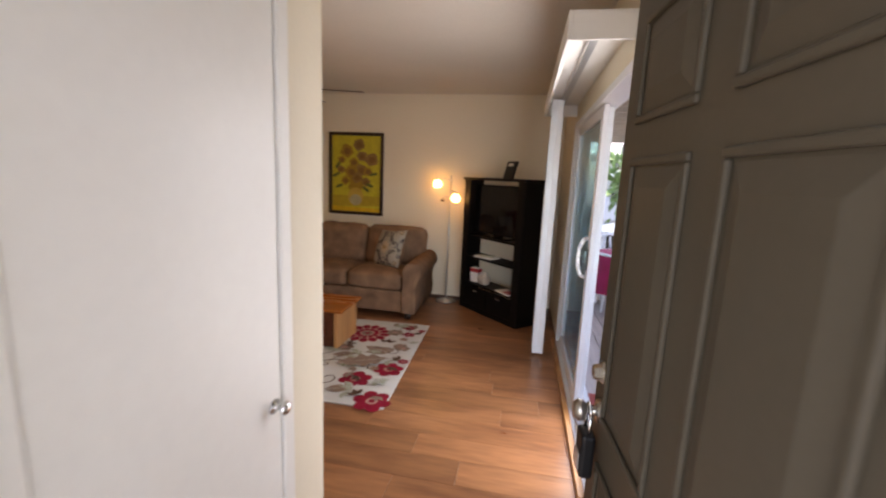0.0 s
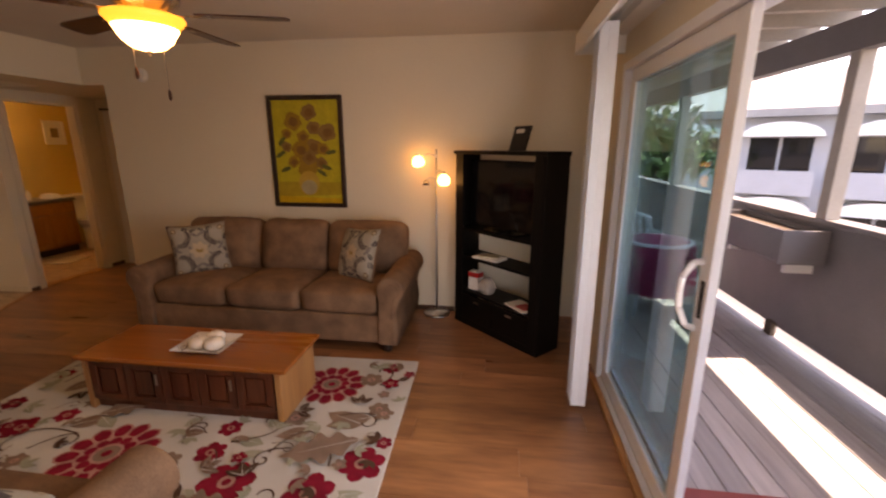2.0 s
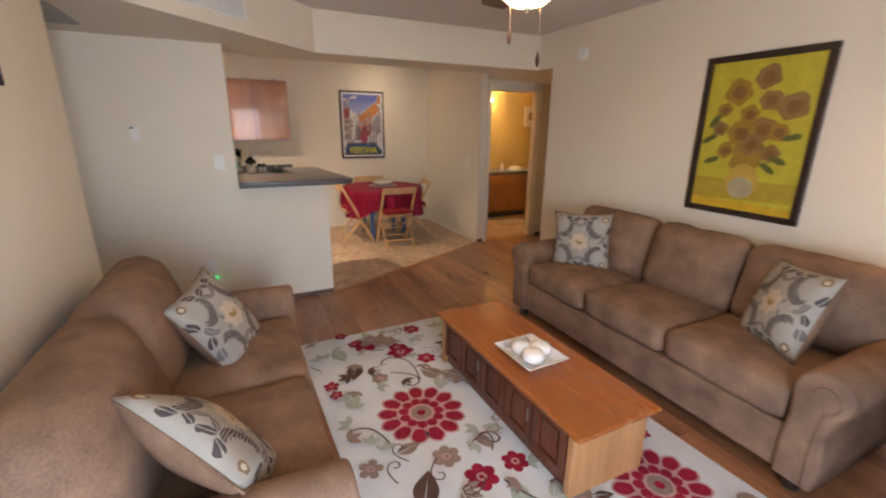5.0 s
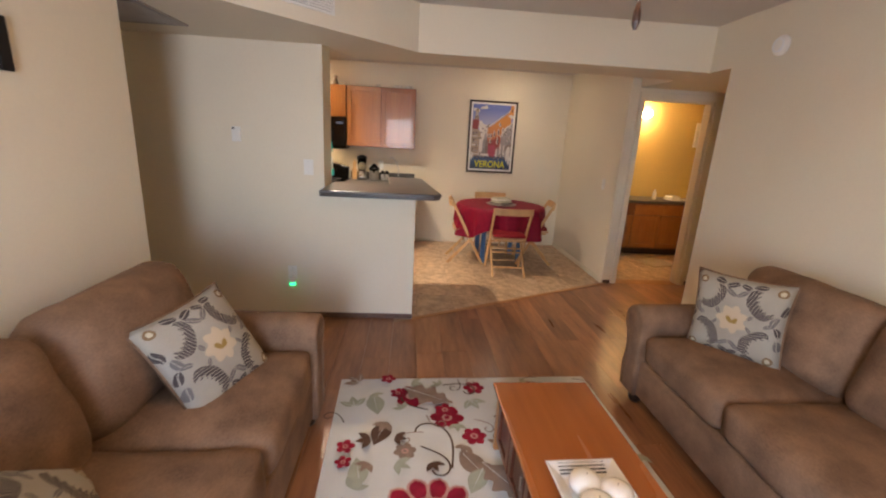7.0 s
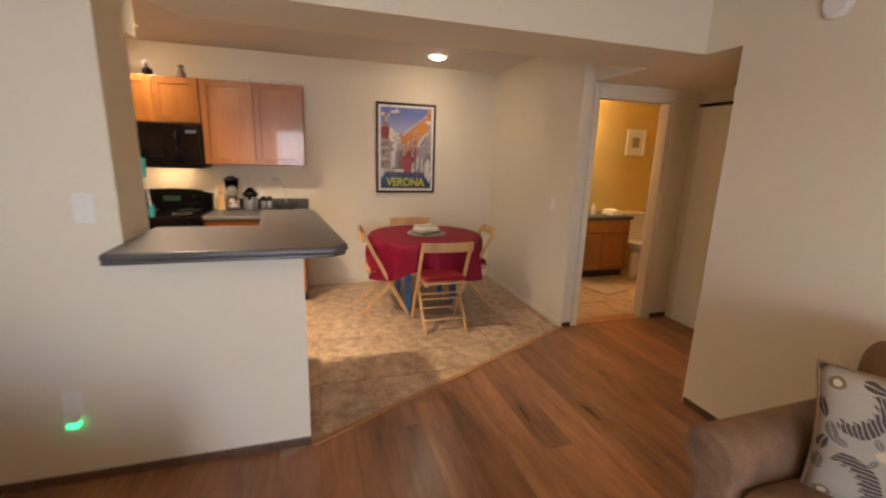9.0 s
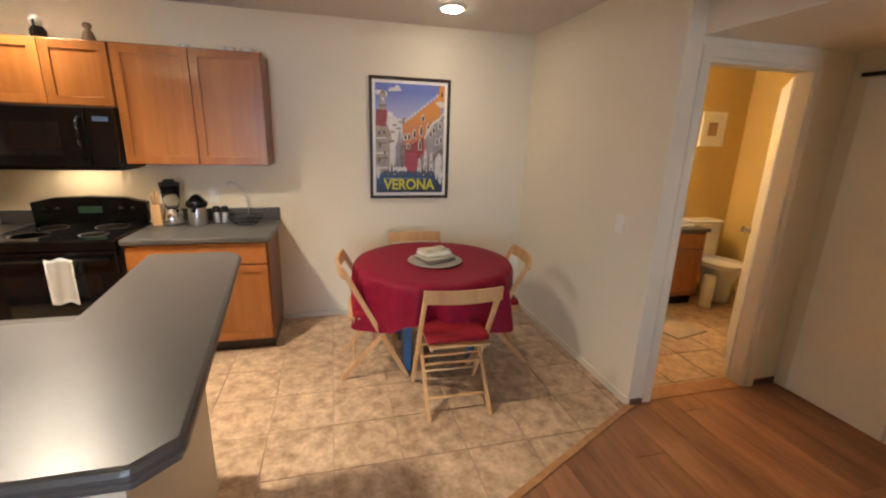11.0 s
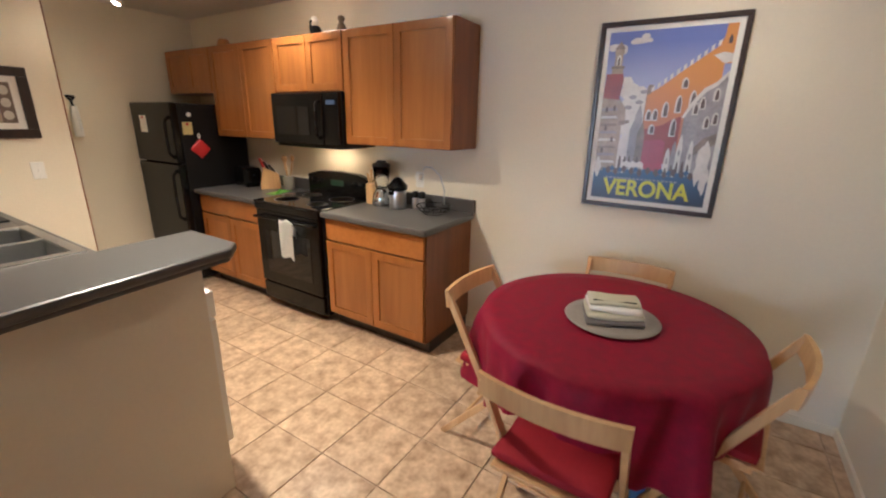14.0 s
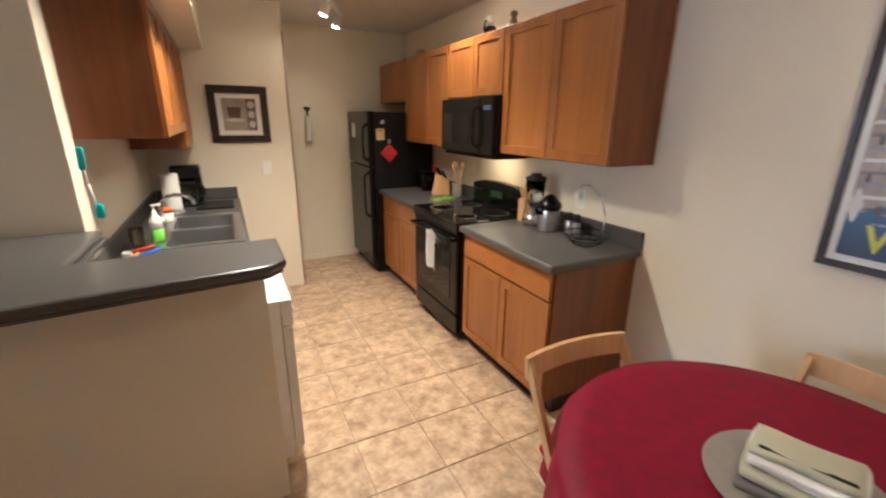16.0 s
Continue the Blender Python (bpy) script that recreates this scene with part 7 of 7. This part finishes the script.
def tree(m, h, r, label, n=900):
    tr = thing("tree", label, "tree", m, "trees beyond the deck")
    bm = bmesh.new()
    rod(bm, (0, 0, 0), (.1, .05, h * .55), .2, .12, 10)
    for k in range(7):
        a = k * 2.4
        rod(bm, (.08, .04, h * (.35 + .03 * k)), (r * .6 * math.cos(a), r * .6 * math.sin(a), h * (.6 + .05 * k)), .07, .025, 7)
    part("trunk", bm, BARK, tr, smooth=True)
    rnd = random.Random(int(h * 100))
    verts, faces = [], []
    hubs = [(r * .65 * math.cos(k * 2.4) * rnd.uniform(.3, 1), r * .65 * math.sin(k * 2.4) * rnd.uniform(.3, 1), h * rnd.uniform(.5, .95), r * rnd.uniform(.3, .5)) for k in range(14)]
    for k in range(n):
        hx, hy, hz, hr = hubs[k % 14]
        d = Vector((rnd.gauss(0, 1), rnd.gauss(0, 1), rnd.gauss(0, .8))).normalized() * hr * rnd.uniform(.5, 1.05)
        c = Vector((hx, hy, hz)) + d
        q = Euler((rnd.uniform(0, 6), rnd.uniform(0, 6), rnd.uniform(0, 6))).to_matrix()
        s_ = rnd.uniform(.12, .26)
        i = len(verts)
        verts += [tuple(c + q @ Vector(v)) for v in ((-s_, 0, 0), (0, -s_ * .5, .03), (s_, 0, 0), (0, s_ * .5, .03))]
        faces.append((i, i + 1, i + 2, i + 3))
    me = bpy.data.meshes.new("crown")
    me.from_pydata(verts, [], faces)
    me.materials.append(LEAF)
    cr_ = new("crown", me)
    cr_.parent = tr
    return tr


tree(pose(6.6, 18.5, -3.1), 6.6, 2.2, "leafy green tree in front of the far buildings", 1500)
tree(pose(26, 42, -3.1), 9.0, 3.4, "leafy green tree behind the apartment building", 1500)

# ---------------------------------------------------------------- floor pieces
def clip(poly, nx, ny, d):
    """The part of a flat outline with nx * x + ny * y <= d."""
    out = []
    for k in range(len(poly)):
        a, b = poly[k], poly[(k + 1) % len(poly)]
        fa, fb = nx * a[0] + ny * a[1] - d, nx * b[0] + ny * b[1] - d
        if fa <= 0:
            out.append(a)
        if (fa < 0) != (fb < 0) and abs(fa - fb) > 1e-9:
            u = fa / (fa - fb)
            out.append((a[0] + u * (b[0] - a[0]), a[1] + u * (b[1] - a[1])))
    return out


def slab_piece(name, poly, z0, z1, material, parent, chamfer=.002):
    if len(poly) < 3:
        return
    cx, cy = sum(p[0] for p in poly) / len(poly), sum(p[1] for p in poly) / len(poly)
    inner = [(x + (cx - x) * min(1, chamfer / max(.01, math.hypot(cx - x, cy - y))), y + (cy - y) * min(1, chamfer / max(.01, math.hypot(cx - x, cy - y)))) for x, y in poly]
    n = len(poly)
    verts = [(x - cx, y - cy, z0) for x, y in poly] + [(x - cx, y - cy, z1 - .0012) for x, y in poly] + [(x - cx, y - cy, z1) for x, y in inner]
    faces = [tuple(range(2 * n, 3 * n))]
    for k in range(n):
        j = (k + 1) % n
        faces += [(k, j, n + j, n + k), (n + k, n + j, 2 * n + j, 2 * n + k)]
    me = bpy.data.meshes.new(name)
    me.from_pydata(verts, [], faces)
    me.materials.append(material)
    ob = new(name, me)
    ob.location = (cx, cy, 0)
    ob.parent = parent
    return ob


# the seam between planks and tiles slants from the half wall to the hallway corner
PX, PY, QX, QY = -2.335, 4.65, -3.44, 6.90
LN = Vector((QY - PY, -(QX - PX))).normalized()
LD = LN.x * PX + LN.y * PY
floor = bpy.data.objects["floor"]
rnd = random.Random(5)
row = 0
y = 2.0
while y < 8.1:
    x = -3.56 - rnd.uniform(0, 1.1)
    while x < XE:
        q = [(max(x, -3.46) + .0006, y + .0006), (min(x + 1.21, XE) - .0006, y + .0006), (min(x + 1.21, XE) - .0006, y + .1915), (max(x, -3.46) + .0006, y + .1915)]
        x += 1.21
        if q[1][0] - q[0][0] < .02:
            continue
        if y < YD:
            q = clip(q, -LN.x, -LN.y, -LD) if y + .19 > 4.5 else clip(q, -1, 0, -XW)
        if y > YN + .1:
            q = clip(q, 1, 0, -2.15)
        if len(q) < 3:
            continue
        cx, cy = sum(p[0] for p in q) / len(q), sum(p[1] for p in q) / len(q)
        if -1.1 < cx < 1.2 and cy < 3.0:
            continue
        slab_piece("plank", q, -.012, 0, PLANK, floor)
    y += .192

TS, TG = .35, .0035
for i in range(-6, 9):
    for j in range(-11, 8):
        x0, y0 = -3.64 + i * TS, 4.70 + j * TS
        q = [(max(x0, XK) + TG, max(y0, 1.22) + TG), (min(x0 + TS, -2.4) - TG, max(y0, 1.22) + TG), (min(x0 + TS, -2.4) - TG, min(y0 + TS, YD) - TG), (max(x0, XK) + TG, min(y0 + TS, YD) - TG)]
        if q[1][0] - q[0][0] < .01 or q[2][1] - q[1][1] < .01:
            continue
        if y0 + TS > 4.5:
            q = clip(q, LN.x, LN.y, LD - .004)
        if len(q) >= 3:
            slab_piece("tile", q, -.012, .0, TILE, floor, .003)
for i in range(6):
    for j in range(8):
        x0, y0 = -5.35 + i * TS, 7.02 + j * TS
        q = [(x0 + TG, y0 + TG), (min(x0 + TS, -3.57) - TG, y0 + TG), (min(x0 + TS, -3.57) - TG, min(y0 + TS, 9.55) - TG), (x0 + TG, min(y0 + TS, 9.55) - TG)]
        if q[1][0] - q[0][0] > .01 and q[2][1] - q[1][1] > .01:
            slab_piece("tile", q, -.012, .0, TILE, floor, .003)
bm = bmesh.new()
L = math.hypot(QX - PX, QY - PY)
box(bm, 0, -.02, 0, L, .02, .008, bevel=.003)
tagged(solid("trim_seam", merge(bmesh.new(), bm, pose(PX, PY, 0, 0, 0, math.degrees(math.atan2(QY - PY, QX - PX)))), COFFEEE), "wooden strip between planks and tiles", "threshold", kind="structure")

deck = tagged(new("deck", bpy.data.meshes.new("deck")), "weathered grey timber deck boards", "deck", kind="structure")
bm = bb((XE + T + .03, -2, -.4, RX + .04, 12, -.075))
bm.to_mesh(deck.data)
bm.free()
deck.data.materials.append(GROUT)
for k in range(12):
    x0 = XE + T + .035 + k * .134
    for y0, y1 in ((-2, 2.1), (2.1, 6.9), (6.9, 12)):
        off = .7 * math.sin(k * 2.1)
        slab_piece("board", [(x0, y0 + off * (y0 > -1) + .002), (x0 + .127, y0 + off * (y0 > -1) + .002), (x0 + .127, y1 + off * (y1 < 11) - .002), (x0, y1 + off * (y1 < 11) - .002)], -.075, DECKZ + .004 * math.sin(k * 5), DECKW, deck, .004)
